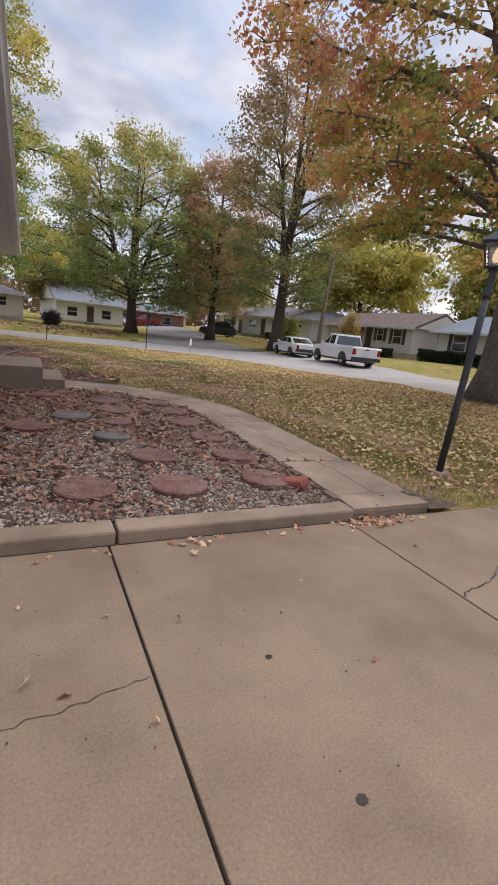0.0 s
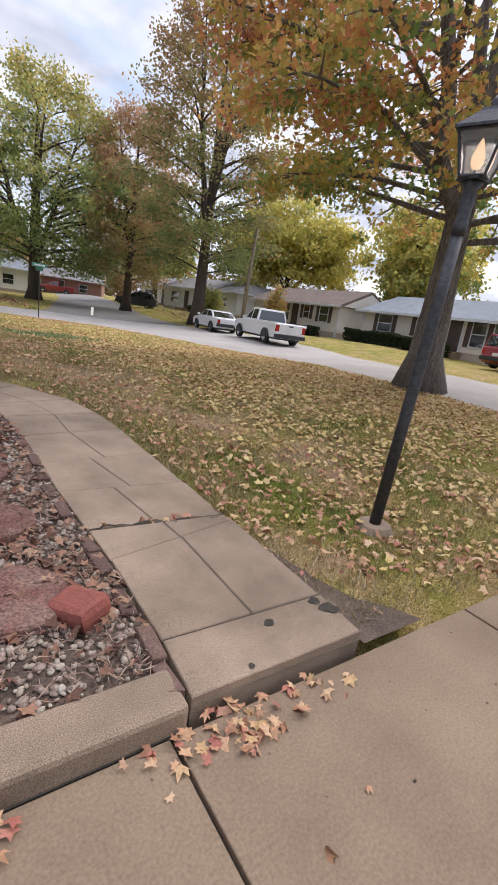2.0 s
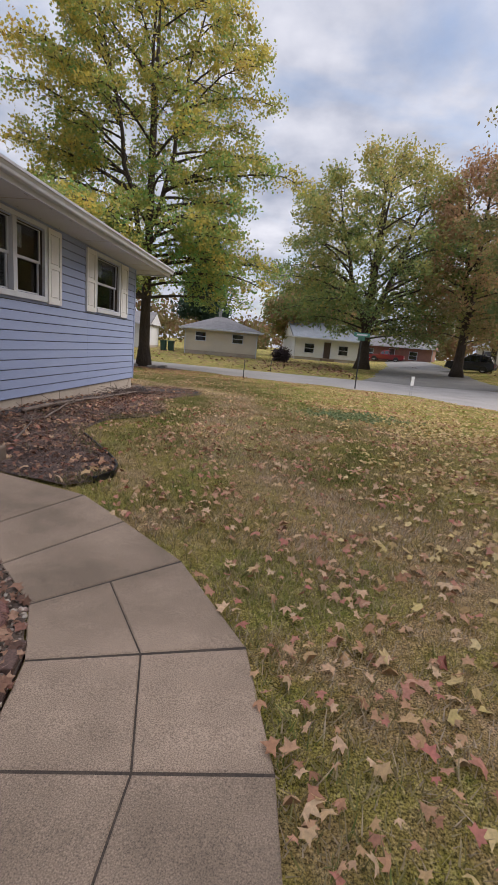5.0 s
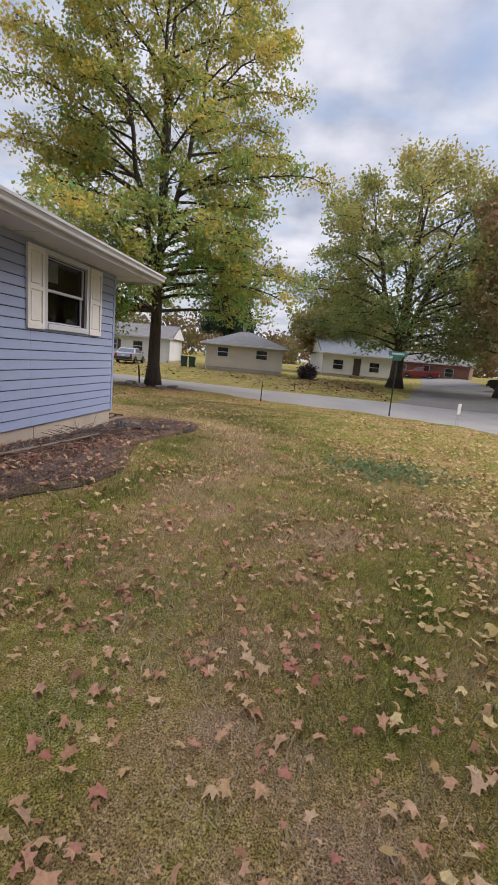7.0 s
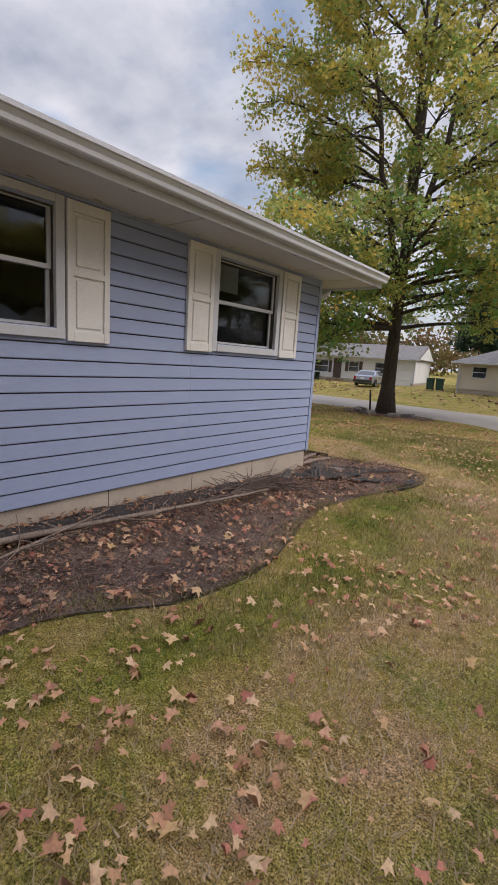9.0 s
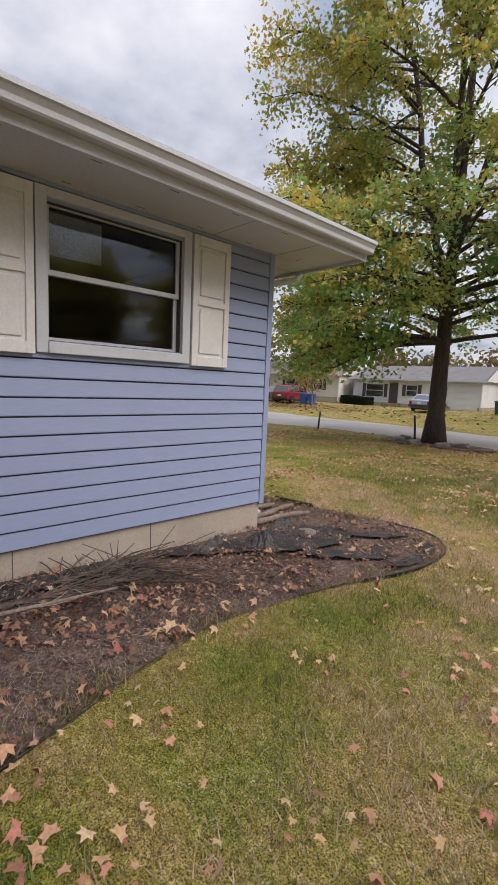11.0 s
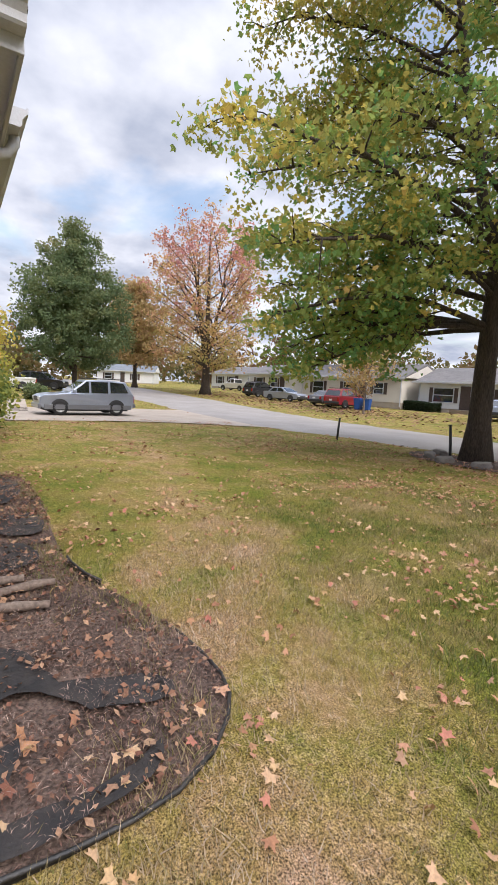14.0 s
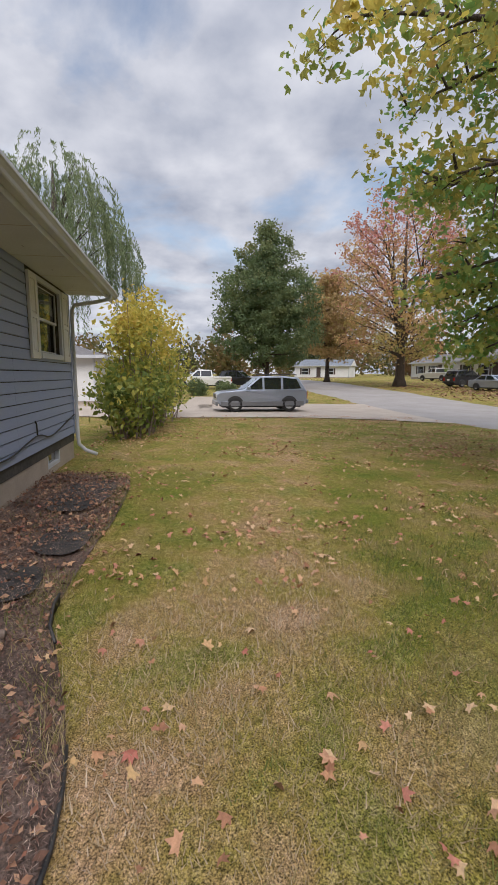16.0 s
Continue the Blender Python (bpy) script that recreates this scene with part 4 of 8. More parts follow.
def gutter(along, a0, a1, base, parent):
    """A K-style gutter: flat back and floor, ogee front with a rolled lip."""
    sec = [(0.0, 0.115), (0.0, 0.0), (0.075, 0.0), (0.085, 0.012), (0.088, 0.045), (0.108, 0.075), (0.122, 0.085), (0.122, 0.118), (0.110, 0.118), (0.110, 0.108), (0.012, 0.108)]
    bm = bmesh.new()
    z0 = zt - 0.125
    def at(s, z, a):
        return (base + s, a, z0 + z) if along == "y" else (a, base + s, z0 + z)
    v0 = [bm.verts.new(at(s, z, a0)) for s, z in sec]
    v1 = [bm.verts.new(at(s, z, a1)) for s, z in sec]
    bm.faces.new(v0); bm.faces.new(v1[::-1])
    for i in range(len(sec)):
        bm.faces.new((v0[i], v1[i], v1[(i + 1) % len(sec)], v0[(i + 1) % len(sec)]))
    bmesh.ops.recalc_face_normals(bm, faces=bm.faces)
    return part("gutter", bm, M_TRIM, parent)


gutter("y", HS, ry1 + 0.0, rx1 + 0.002, house)
gutter("x", HW - OV, -1.15, ry1 + 0.002, house)
for y in np.arange(4.5, 18, 2.9):
    part("gutter_hanger", a_box(rx1 + 0.004, rx1 + 0.118, y, y + 0.03, zt - 0.012, zt - 0.004), M_STEEL, house)


def downspout(pts, parent):
    bm = bmesh.new()
    tube(bm, pts, 0.036, 10)
    return part("downspout", bm, M_TRIM, parent, smooth=True)


downspout([(-1.32, ry1 + 0.06, zt - 0.11), (-1.32, ry1 + 0.06, EZ - 0.02), (-1.32, ry1 + 0.02, EZ - 0.09), (-1.30, ry1 - 0.15, EZ - 0.15), (-1.32, WY + 0.20, EZ - 0.26), (-1.33, WY + 0.075, EZ - 0.33),
           (-1.33, WY + 0.05, EZ - 0.45), (-1.33, WY + 0.05, 0.45), (-1.33, WY + 0.065, 0.32), (-1.31, WY + 0.13, 0.25), (-1.29, WY + 0.21, 0.21)], house)
downspout([(HW - 0.1, ry1 + 0.06, zt - 0.11), (HW - 0.1, ry1 + 0.05, EZ - 0.05), (HW - 0.05, ry1 - 0.2, EZ - 0.12), (HW + 0.02, WY + 0.12, EZ - 0.2), (HW + 0.03, WY + 0.06, EZ - 0.30), (HW + 0.03, WY + 0.06, 0.5),
           (HW + 0.03, WY + 0.075, 0.36), (HW + 0.05, WY + 0.2, 0.24), (HW + 0.08, WY + 0.42, 0.16)], house)


def window(parent, along, a0, a1, z0, z1, face, sashes, out):
    """A double-hung window. a0, a1, z0, z1: outside of the casing; face: wall plane; out: +1 outward along the other axis."""
    def bx(bm, a, b, d0, d1, z, w, bev=0.0):
        lo, hi = sorted((face + d0 * out, face + d1 * out))
        return box(bm, lo, hi, a, b, z, w, bev) if along == "y" else box(bm, a, b, lo, hi, z, w, bev)
    win = part("window", bx(bmesh.new(), a0 + 0.06, a1 - 0.06, -0.14, -0.125, z0 + 0.09, z0 + 0.10), M_TRIM, parent)
    cw = 0.085
    for q in ((a0, a0 + cw, -0.02, 0.03, z0, z1), (a1 - cw, a1, -0.02, 0.03, z0, z1), (a0 + cw, a1 - cw, -0.02, 0.029, z1 - 0.07, z1)):
        part("casing", bx(bmesh.new(), *q, 0.004), M_TRIM, win)
    part("window_sill", bx(bmesh.new(), a0 + cw, a1 - cw, -0.02, 0.045, z0, z0 + 0.085, 0.004), M_TRIM, win)
    n_ = sashes
    span = (a1 - a0 - 2 * cw)
    for s in range(n_):
        b0 = a0 + cw + span * s / n_ + (0.05 if s else 0)
        b1 = a0 + cw + span * (s + 1) / n_ - (0.05 if s < n_ - 1 else 0)
        if s:
            part("mullion", bx(bmesh.new(), b0 - 0.10, b0, -0.07, 0.02, z0 + 0.086, z1 - 0.071), M_TRIM, win)
        zb, zc, zm = z0 + 0.086, z1 - 0.071, (z0 + z1) / 2 + 0.01
        for q, (u, v, dep) in enumerate(((zm - 0.02, zc, -0.045), (zb, zm + 0.02, -0.075))):
            bm = bmesh.new()
            f = 0.04
            bx(bm, b0, b0 + f, dep - 0.03, dep, u, v); bx(bm, b1 - f, b1, dep - 0.03, dep, u, v)
            bx(bm, b0 + f, b1 - f, dep - 0.03, dep - 0.001, v - f, v); bx(bm, b0 + f, b1 - f, dep - 0.03, dep - 0.001, u, u + f)
            sash = part("sash", bm, M_TRIM, win)
            pane = part("pane", bx(bmesh.new(), b0 + f, b1 - f, dep - 0.018, dep - 0.014, u + f, v - f), M_PANE, win)
            if q == 0:
                part("blind", bx(bmesh.new(), b0 + f + 0.02, b0 + f + (b1 - b0) * 0.36, dep - 0.06, dep - 0.055, u + f + 0.12, v - f - 0.02), M_BLIND, win, "papers hung behind the glass")
    return win


def clear_glass():
    m = bpy.data.materials.new("clear_pane")
    m.use_nodes = True
    n, l = m.node_tree.nodes, m.node_tree.links
    b = n["Principled BSDF"]
    b.inputs["Base Color"].default_value = (0.6, 0.65, 0.68, 1)
    b.inputs["Roughness"].default_value = 0.02
    b.inputs["Transmission Weight"].default_value = 1.0
    b.inputs["IOR"].default_value = 1.5
    return m


M_PANE = clear_glass()
window(house, "y", 11.28, 13.06, 1.96, 3.16, WX, 2, 1)
window(house, "y", 14.97, 16.36, 1.96, 3.16, WX, 1, 1)
window(house, "x", -7.33, -5.94, 1.96, 3.16, WY, 1, 1)


def shutter(parent, along, a0, a1, z0, z1, face, out=1):
    """A raised two-panel shutter."""
    def bx(bm, a, b, d0, d1, z, w, bev=0.0):
        lo, hi = sorted((face + d0 * out, face + d1 * out))
        return box(bm, lo, hi, a, b, z, w, bev) if along == "y" else box(bm, a, b, lo, hi, z, w, bev)
    sh = part("shutter", bx(bmesh.new(), a0 + 0.005, a1 - 0.005, 0.0, 0.022, z0 + 0.005, z1 - 0.005), M_SHUTTER, parent)
    s = 0.06
    zm = z0 + (z1 - z0) * 0.5
    for a, b, z, w in ((a0, a0 + s, z0, z1), (a1 - s, a1, z0, z1)):
        part("stile", bx(bmesh.new(), a, b, 0.0, 0.042, z, w, 0.004), M_SHUTTER, sh)
    for z, w in ((z0, z0 + 0.09), (zm - 0.03, zm + 0.03), (z1 - 0.09, z1)):
        part("rail", bx(bmesh.new(), a0 + s, a1 - s, 0.0, 0.0415, z, w, 0.004), M_SHUTTER, sh)
    for z, w in ((z0 + 0.09, zm - 0.03), (zm + 0.03, z1 - 0.09)):
        part("panel", bx(bmesh.new(), a0 + s + 0.03, a1 - s - 0.03, 0.0, 0.036, z + 0.03, w - 0.03, 0.010), M_SHUTTER, sh)
    return sh


for a, b in ((10.855, 11.275), (13.075, 13.51), (14.535, 14.955), (16.375, 16.82)):
    shutter(house, "y", a, b, 1.945, 3.15, WX + 0.003)
for a, b in ((-7.76, -7.345), (-5.925, -5.59)):
    shutter(house, "x", a, b, 1.945, 3.15, WY + 0.003)
# outlet box, wall cable
ob = part("outlet_cover", a_box(WX, WX + 0.05, 11.30, 11.39, 0.56, 0.74, bevel=0.008), M_STEEL, house, "grey metal outdoor outlet cover")
bm = bmesh.new()
tube(bm, smooth_line([(-7.9, WY + 0.02, 0.95), (-7.3, WY + 0.02, 0.86), (-6.3, WY + 0.02, 0.74), (-5.6, WY + 0.02, 0.83), (-4.5, WY + 0.02, 0.70), (-3.4, WY + 0.02, 0.74), (-2, WY + 0.02, 0.66)], 0.15), 0.011, 6)
part("cable", bm, M_PLASTIC, house)
bm = bmesh.new()
tube(bm, smooth_line([(-5.62, WY + 0.02, 0.83), (-5.60, WY + 0.02, 1.0), (-5.55, WY + 0.02, 1.05)], 0.05), 0.011, 6)
part("cable", bm, M_PLASTIC, house)

# porch steps
steps = thing("porch_steps", "brown-grey poured concrete porch steps before the wall", "steps")
part("platform", a_box(WX + 0.02, 0.16, 8.02, 9.62, -0.05, 0.60, bevel=0.018), M_STEP, steps)
part("step", a_box(0.162, 0.50, 8.12, 9.52, -0.05, 0.40, bevel=0.018), M_STEP, steps)


# ---------------------------------------------------------------- trees
def tree(name, label, base, trunk_h, trunk_r, lobes, n_clumps, per_clump, leaf, mat, bark, seed, spread=0.55, shape=QUAD, lean=(0, 0), group="", shell=0.55, twigs=True, flare=1.6, mats=None, top=None, turn=None):
    """A tapered trunk with limbs, and a crown of many leaves in clumps inside several lobes.
    lobes: (dx, dy, z, rx, ry, rz, weight) from the base."""
    rng = np.random.default_rng(seed)
    z0 = ground_z(base[0], base[1])
    ob = thing(name, label, "tree", group, (base[0], base[1], z0))
    w = np.array([q[6] for q in lobes], float)
    pick = rng.choice(len(lobes), n_clumps, p=w / w.sum())
    L = np.array([q[:6] for q in lobes], float)
    d = rng.normal(size=(n_clumps, 3))
    d /= np.linalg.norm(d, axis=1)[:, None]
    r = rng.uniform(0, 1, n_clumps) ** shell
    cl = L[pick, :3] + d * r[:, None] * L[pick, 3:6]
    # trunk
    top_z = top or (trunk_h + max(q[2] for q in lobes)) * 0.62
    bm = bmesh.new()
    n_t = 14
    pts, rad = [], []
    for i in range(n_t + 1):
        t = i / n_t
        z = -0.15 + t * top_z
        wob = 0.05 * trunk_r * 4
        pts.append((lean[0] * t + wob * math.sin(seed + 3 * t), lean[1] * t + wob * math.cos(seed * 2 + 2.6 * t), z))
        fl = 1 + (flare - 1) * math.exp(-max(z, 0) / (trunk_r * 1.3))
        rad.append(max(trunk_r * fl * (1 - 0.86 * t ** 0.9), 0.03))
    tube(bm, pts, rad, 14)
    for v in bm.verts:
        f = 1 + 0.09 * noise.noise((v.co.x * 3 + seed, v.co.y * 3, v.co.z * 0.7))
        ang = math.atan2(v.co.y, v.co.x)
        f += 0.10 * math.cos(5 * ang + seed) * math.exp(-max(v.co.z, 0) / (trunk_r * 1.1))
        v.co.x *= f; v.co.y *= f
    part("trunk", bm, bark, ob, smooth=True)
    # limbs
    bl = bmesh.new()
    limb_pts = []
    order = rng.permutation(n_clumps)
    n_limbs = min(12, n_clumps // 3)
    for i in order[:n_limbs]:
        end = cl[i]
        zs = np.clip(end[2] * rng.uniform(0.35, 0.62), trunk_h * 0.85, top_z * 0.9)
        t = (zs + 0.15) / top_z
        st = np.array((lean[0] * t, lean[1] * t, zs))
        mid_ = st + (end - st) * 0.5 + np.array((0, 0, 0.10 * np.linalg.norm(end - st)))
        line = smooth_line([st, st + (mid_ - st) * 0.5 + rng.normal(size=3) * 0.15, mid_ + rng.normal(size=3) * 0.3, end], 0.8)
        r0 = trunk_r * rng.uniform(0.28, 0.48) * (1 - 0.6 * t)
        rr = np.linspace(r0, 0.025, len(line))
        tube(bl, line, rr, 7, cap=False)
        limb_pts += [(q, x) for q, x in zip(line, rr)]
    if twigs:
        P = np.array([q for q, _ in limb_pts] + [p for p in pts if p[2] > trunk_h * 0.9])
        R_ = np.array([x for _, x in limb_pts] + [x * 0.5 for p, x in zip(pts, rad) if p[2] > trunk_h * 0.9])
        for i in order[n_limbs:n_limbs + min(240, n_clumps)]:
            dd = np.linalg.norm(P - cl[i], axis=1) + np.maximum(0, P[:, 2] - cl[i][2]) * 0.8
            j = int(np.argmin(dd))
            st, end = P[j], cl[i]
            if np.linalg.norm(end - st) > 3.4:
                continue
            mid_ = (st + end) / 2 + rng.normal(size=3) * 0.12 * np.linalg.norm(end - st) * 0.6
            r0 = min(R_[j] * 0.7, 0.05 + 0.012 * np.linalg.norm(end - st))
            tube(bl, [st, mid_, end], [r0, r0 * 0.6, 0.012], 5, cap=False)
    part("branching", bl, bark, ob, smooth=True)
    # leaves
    n_ = n_clumps * per_clump
    who = np.repeat(np.arange(n_clumps), per_clump)
    size_c = rng.uniform(0.6, 1.35, n_clumps)
    off = np.clip(rng.normal(size=(n_, 3)), -1.6, 1.6) * spread * size_c[who][:, None] * np.array([1, 1, 0.7])
    ctr = cl[who] + off
    ctr[:, 2] = np.maximum(ctr[:, 2], 0.9)
    sz = leaf * rng.uniform(0.6, 1.3, n_)
    if mats:
        # a second colour over part of the crown: mats = (material, function of place)
        m2, fn = mats
        sel = fn(ctr, rng)
        part("crown", leaf_cloud("crown", ctr[~sel], sz[~sel], mat, rng, shape), None, ob)
        part("crown", leaf_cloud("crown", ctr[sel], sz[sel], m2, rng, shape), None, ob)
    else:
        tone = None
        if turn:
            # how far each leaf has turned: by height, by distance from the trunk, by clump and by leaf
            zlo, zhi, rad_w = turn
            tone = (1 - rad_w) * (ctr[:, 2] - zlo) / (zhi - zlo) + rad_w * np.hypot(ctr[:, 0], ctr[:, 1]) / 7.0
            tone = np.clip(tone + (rng.normal(size=n_clumps) * 0.22)[who] + rng.normal(size=n_) * 0.15, 0, 1)
        part("crown", leaf_cloud("crown", ctr, sz, mat, rng, shape, tone=tone), None, ob)
    return ob


LOBED = np.array([(0.33, -0.27), (0.50, 0.16), (0.17, 0.19), (0.0, 0.62), (-0.18, 0.20), (-0.50, 0.14), (-0.32, -0.28)])


def boughed_tree(name, label, base, height, trunk_r, reach, n_boughs, subs, per, leaf, mat, bark, seed, first=3.0, leaders=(), extra=(), shape=QUAD, turn=(3.0, 20.0, 0.1), spread=0.4, sag=0.12, flare=1.6, rise=0.35, group=""):
    """A tree grown bough by bough: a trunk that parts into leaders, boughs that rise and sag at the tip, side twigs along them, and hanging clumps of leaves on the twigs.
    reach: (height, length of bough) pairs; leaders: (height of the fork, degrees round, lean out at the top); extra: (degrees round, tip height, length) of single long boughs."""
    rng = np.random.default_rng(seed)
    z0 = ground_z(base[0], base[1])
    ob = thing(name, label, "tree", group, (base[0], base[1], z0))
    stems = []
    top = height * 0.9
    n_t = 16
    line = [np.array((0.25 * trunk_r * math.sin(seed + 3 * t), 0.25 * trunk_r * math.cos(seed * 2 + 2.6 * t), -0.15 + t * top)) for t in np.linspace(0, 1, n_t)]
    rad = [max(trunk_r * (1 + (flare - 1) * math.exp(-max(p[2], 0) / (trunk_r * 1.3))) * (1 - 0.9 * i / (n_t - 1)), 0.03) for i, p in enumerate(line)]
    bm = tube(bmesh.new(), line, rad, 16)
    for v in bm.verts:
        f = 1 + 0.09 * noise.noise((v.co.x * 3 + seed, v.co.y * 3, v.co.z * 0.7))
        f += 0.10 * math.cos(5 * math.atan2(v.co.y, v.co.x) + seed) * math.exp(-max(v.co.z, 0) / (trunk_r * 1.1))
        v.co.x *= f; v.co.y *= f
    part("trunk", bm, bark, ob, smooth=True)
    stems.append((np.array(line), np.array(rad)))
    bl = bmesh.new()
    for zf, az, out_ in leaders:
        d = np.array((math.cos(radians(az)), math.sin(radians(az)), 0))
        st = np.array([np.interp(zf, [p[2] for p in line], [p[k] for p in line]) for k in range(3)])
        r0 = float(np.interp(zf, [p[2] for p in line], rad)) * 0.72
        ln = [st + d * out_ * (t ** 0.8) + np.array((0, 0, (top * 0.92 - zf) * t)) + rng.normal(size=3) * 0.10 * (t > 0) for t in np.linspace(0, 1, 9)]
        rr = np.linspace(r0, 0.035, 9)
        tube(bl, ln, rr, 9, cap=False)
        stems.append((np.array(ln), rr))
    clumps = []
    todo = []
    for i in range(n_boughs):
        zt_ = first + (height - first) * ((i + rng.uniform(0, 1)) / n_boughs) ** 0.92
        todo.append((137.5 * i + rng.normal() * 14, zt_, float(np.interp(zt_, [q[0] for q in reach], [q[1] for q in reach])) * rng.uniform(0.72, 1.06)))
    for i, (az, zt_, R) in enumerate(todo + list(extra)):
        d = np.array((math.cos(radians(az)), math.sin(radians(az)), 0))
        side = np.array((-d[1], d[0], 0))
        tip = d * R + np.array((0, 0, zt_))
        up = R * rise * (0.25 + 0.75 * min(1.0, zt_ / height))
        zs = max(min(zt_ - up + sag * R, top * 0.94), first * 0.9)
        # spring from the stem that stands nearest to the tip
        best = min(stems, key=lambda q: abs(zs - np.clip(zs, q[0][0][2], q[0][-1][2])) * 9 + np.linalg.norm(tip[:2] - np.array([np.interp(zs, q[0][:, 2], q[0][:, k]) for k in range(2)])))
        st = np.array([np.interp(zs, best[0][:, 2], best[0][:, k]) for k in range(3)])
        r_st = float(np.interp(zs, best[0][:, 2], best[1]))
        L = np.linalg.norm(tip - st)
        ts = np.linspace(0, 1, max(6, int(L / 0.7)))
        wob = np.cumsum(rng.normal(size=(len(ts), 3)) * 0.09, 0)
        ln = st[None] + (tip - st)[None] * ts[:, None] + np.outer(sag * R * 1.7 * ts * (1 - ts ** 1.6), (0, 0, 1)) + wob * ts[:, None]
        rb = max(min(r_st * 0.55, 0.018 + 0.0105 * L), 0.02)
        rr = rb * (1 - ts) ** 0.8 + 0.010
        tube(bl, ln, rr, 7, cap=False)
        k_sub = max(4, int(subs * (0.5 + R / 8)))
        for k in range(k_sub):
            s_ = 0.26 + 0.74 * (k + rng.uniform(0, 1)) / k_sub
            p = np.array([np.interp(s_, ts, ln[:, c]) for c in range(3)])
            way = d * rng.uniform(0.3, 0.9) + side * (1 if k % 2 else -1) * rng.uniform(0.35, 1.0) + np.array((0, 0, rng.normal() * 0.28 + 0.06))
            way /= np.linalg.norm(way)
            sl = (0.30 * L * (1.12 - s_) + 0.4) * rng.uniform(0.6, 1.2)
            e = p + way * sl - np.array((0, 0, 0.16 * sl))
            tube(bl, [p, p + way * sl * 0.55, e], [min(0.022, 0.5 * rb) + 0.004, 0.012, 0.005], 4, cap=False)
            clumps += [e, p + way * sl * 0.55] if sl > 0.8 else [e]
        clumps.append(ln[-1])
        clumps.append(ln[-1] * 0.6 + ln[-2] * 0.4)
    part("branching", bl, bark, ob, smooth=True)
    cl = np.array(clumps)
    nc = len(cl)
    who = np.repeat(np.arange(nc), per)
    size_c = rng.uniform(0.5, 1.35, nc)
    off = np.clip(rng.normal(size=(len(who), 3)), -1.7, 1.7) * spread * size_c[who][:, None] * np.array([1, 1, 0.75])
    ctr = cl[who] + off - np.array((0, 0, 0.12 * spread))
    ctr[:, 2] = np.maximum(ctr[:, 2], 1.0)
    zlo, zhi, rad_w = turn
    tone = (1 - rad_w) * (ctr[:, 2] - zlo) / (zhi - zlo) + rad_w * np.hypot(ctr[:, 0], ctr[:, 1]) / 7.0
    tone = np.clip(tone + (rng.normal(size=nc) * 0.20)[who] + rng.normal(size=len(who)) * 0.13, 0, 1)
    part("crown", leaf_cloud("crown", ctr, leaf * rng.uniform(0.6, 1.3, len(who)), mat, rng, shape, tone=tone, flat=0.15), None, ob)
    return ob


# sweetgum by the street at the corner of the lawn
boughed_tree("sweetgum_tree", "tall sweetgum with green and yellowing leaves beside the street", (-4.7, 30.0), 20.5, 0.30,
             [(2.5, 4.4), (4, 5.4), (7, 5.8), (11, 5.8), (15, 5.4), (20.5, 1.6)], 92, 14, 34, 0.135, L_GUM, M_BARK, 11, first=4.0,
             leaders=((5.6, 195, 2.6), (7.0, 20, 2.2), (6.4, 285, 2.4)),
             extra=((-125, 11.0, 6.6), (-140, 13.0, 6.6), (-115, 14.0, 6.2), (-150, 10.0, 6.4), (-130, 16.0, 5.6), (-120, 12.4, 6.4), (-135, 9.0, 6.2), (-90, 6.0, 8.5), (-100, 3.6, 6.4), (-115, 2.8, 6.2), (-128, 4.4, 6.0), (-140, 2.6, 5.2), (-106, 2.4, 5.4), (-92, 4.8, 6.9), (-60, 6.4, 6.6),
                    (-122, 3.4, 5.8), (-134, 5.6, 6.0), (-150, 3.6, 5.8), (-118, 5.4, 6.2), (-108, 6.8, 6.6), (2, 9.6, 7.4), (6, 5.4, 7.2), (-14, 4.6, 6.2), (28, 3.6, 5.6)),
             shape=LOBED, turn=(-1.5, 22.0, 0.34), spread=0.27, sag=0.13)
# the same kind of tree by the street opposite the lamp
boughed_tree("street_tree", "old street tree with orange, red and green autumn leaves", (12.7, 9.3), 18.0, 0.41,
             [(3.6, 4.6), (6, 6.4), (10, 6.8), (14, 5.4), (18, 1.6)], 54, 12, 34, 0.14, L_OAK, M_BARK_OAK, 23, first=4.0,
             leaders=((4.2, 150, 3.0), (4.6, 330, 2.8), (5.4, 60, 2.2)),
             extra=((-55, 3.8, 4.6), (-80, 4.2, 5.0), (-30, 3.8, 4.6), (215, 4.4, 5.0), (-45, 9.5, 6.4), (-65, 10.0, 6.0), (-35, 6.5, 6.0), (-50, 14.0, 5.0), (-58, 7.6, 6.2), (-25, 12.0, 6.0), (-55, 11.0, 6.0), (-10, 14.0, 5.5), (-70, 13.0, 5.5), (-60, 6.0, 6.0), (-40, 8.0, 7.0), (-75, 9.0, 6.5), (-50, 5.0, 5.0), (-90, 7.0, 6.0), (-30, 10.5, 6.5), (155, 8.2, 8.0), (140, 10.5, 8.4), (125, 12.6, 8.6), (165, 6.2, 6.6), (178, 5.2, 6.0), (120, 7.0, 6.6), (105, 5.4, 5.4), (200, 5.6, 6.2), (135, 4.8, 5.0), (90, 9.5, 7.0)),
             shape=LOBED, turn=(3.6, 16.0, 0.42), spread=0.25, sag=0.12, flare=1.95)
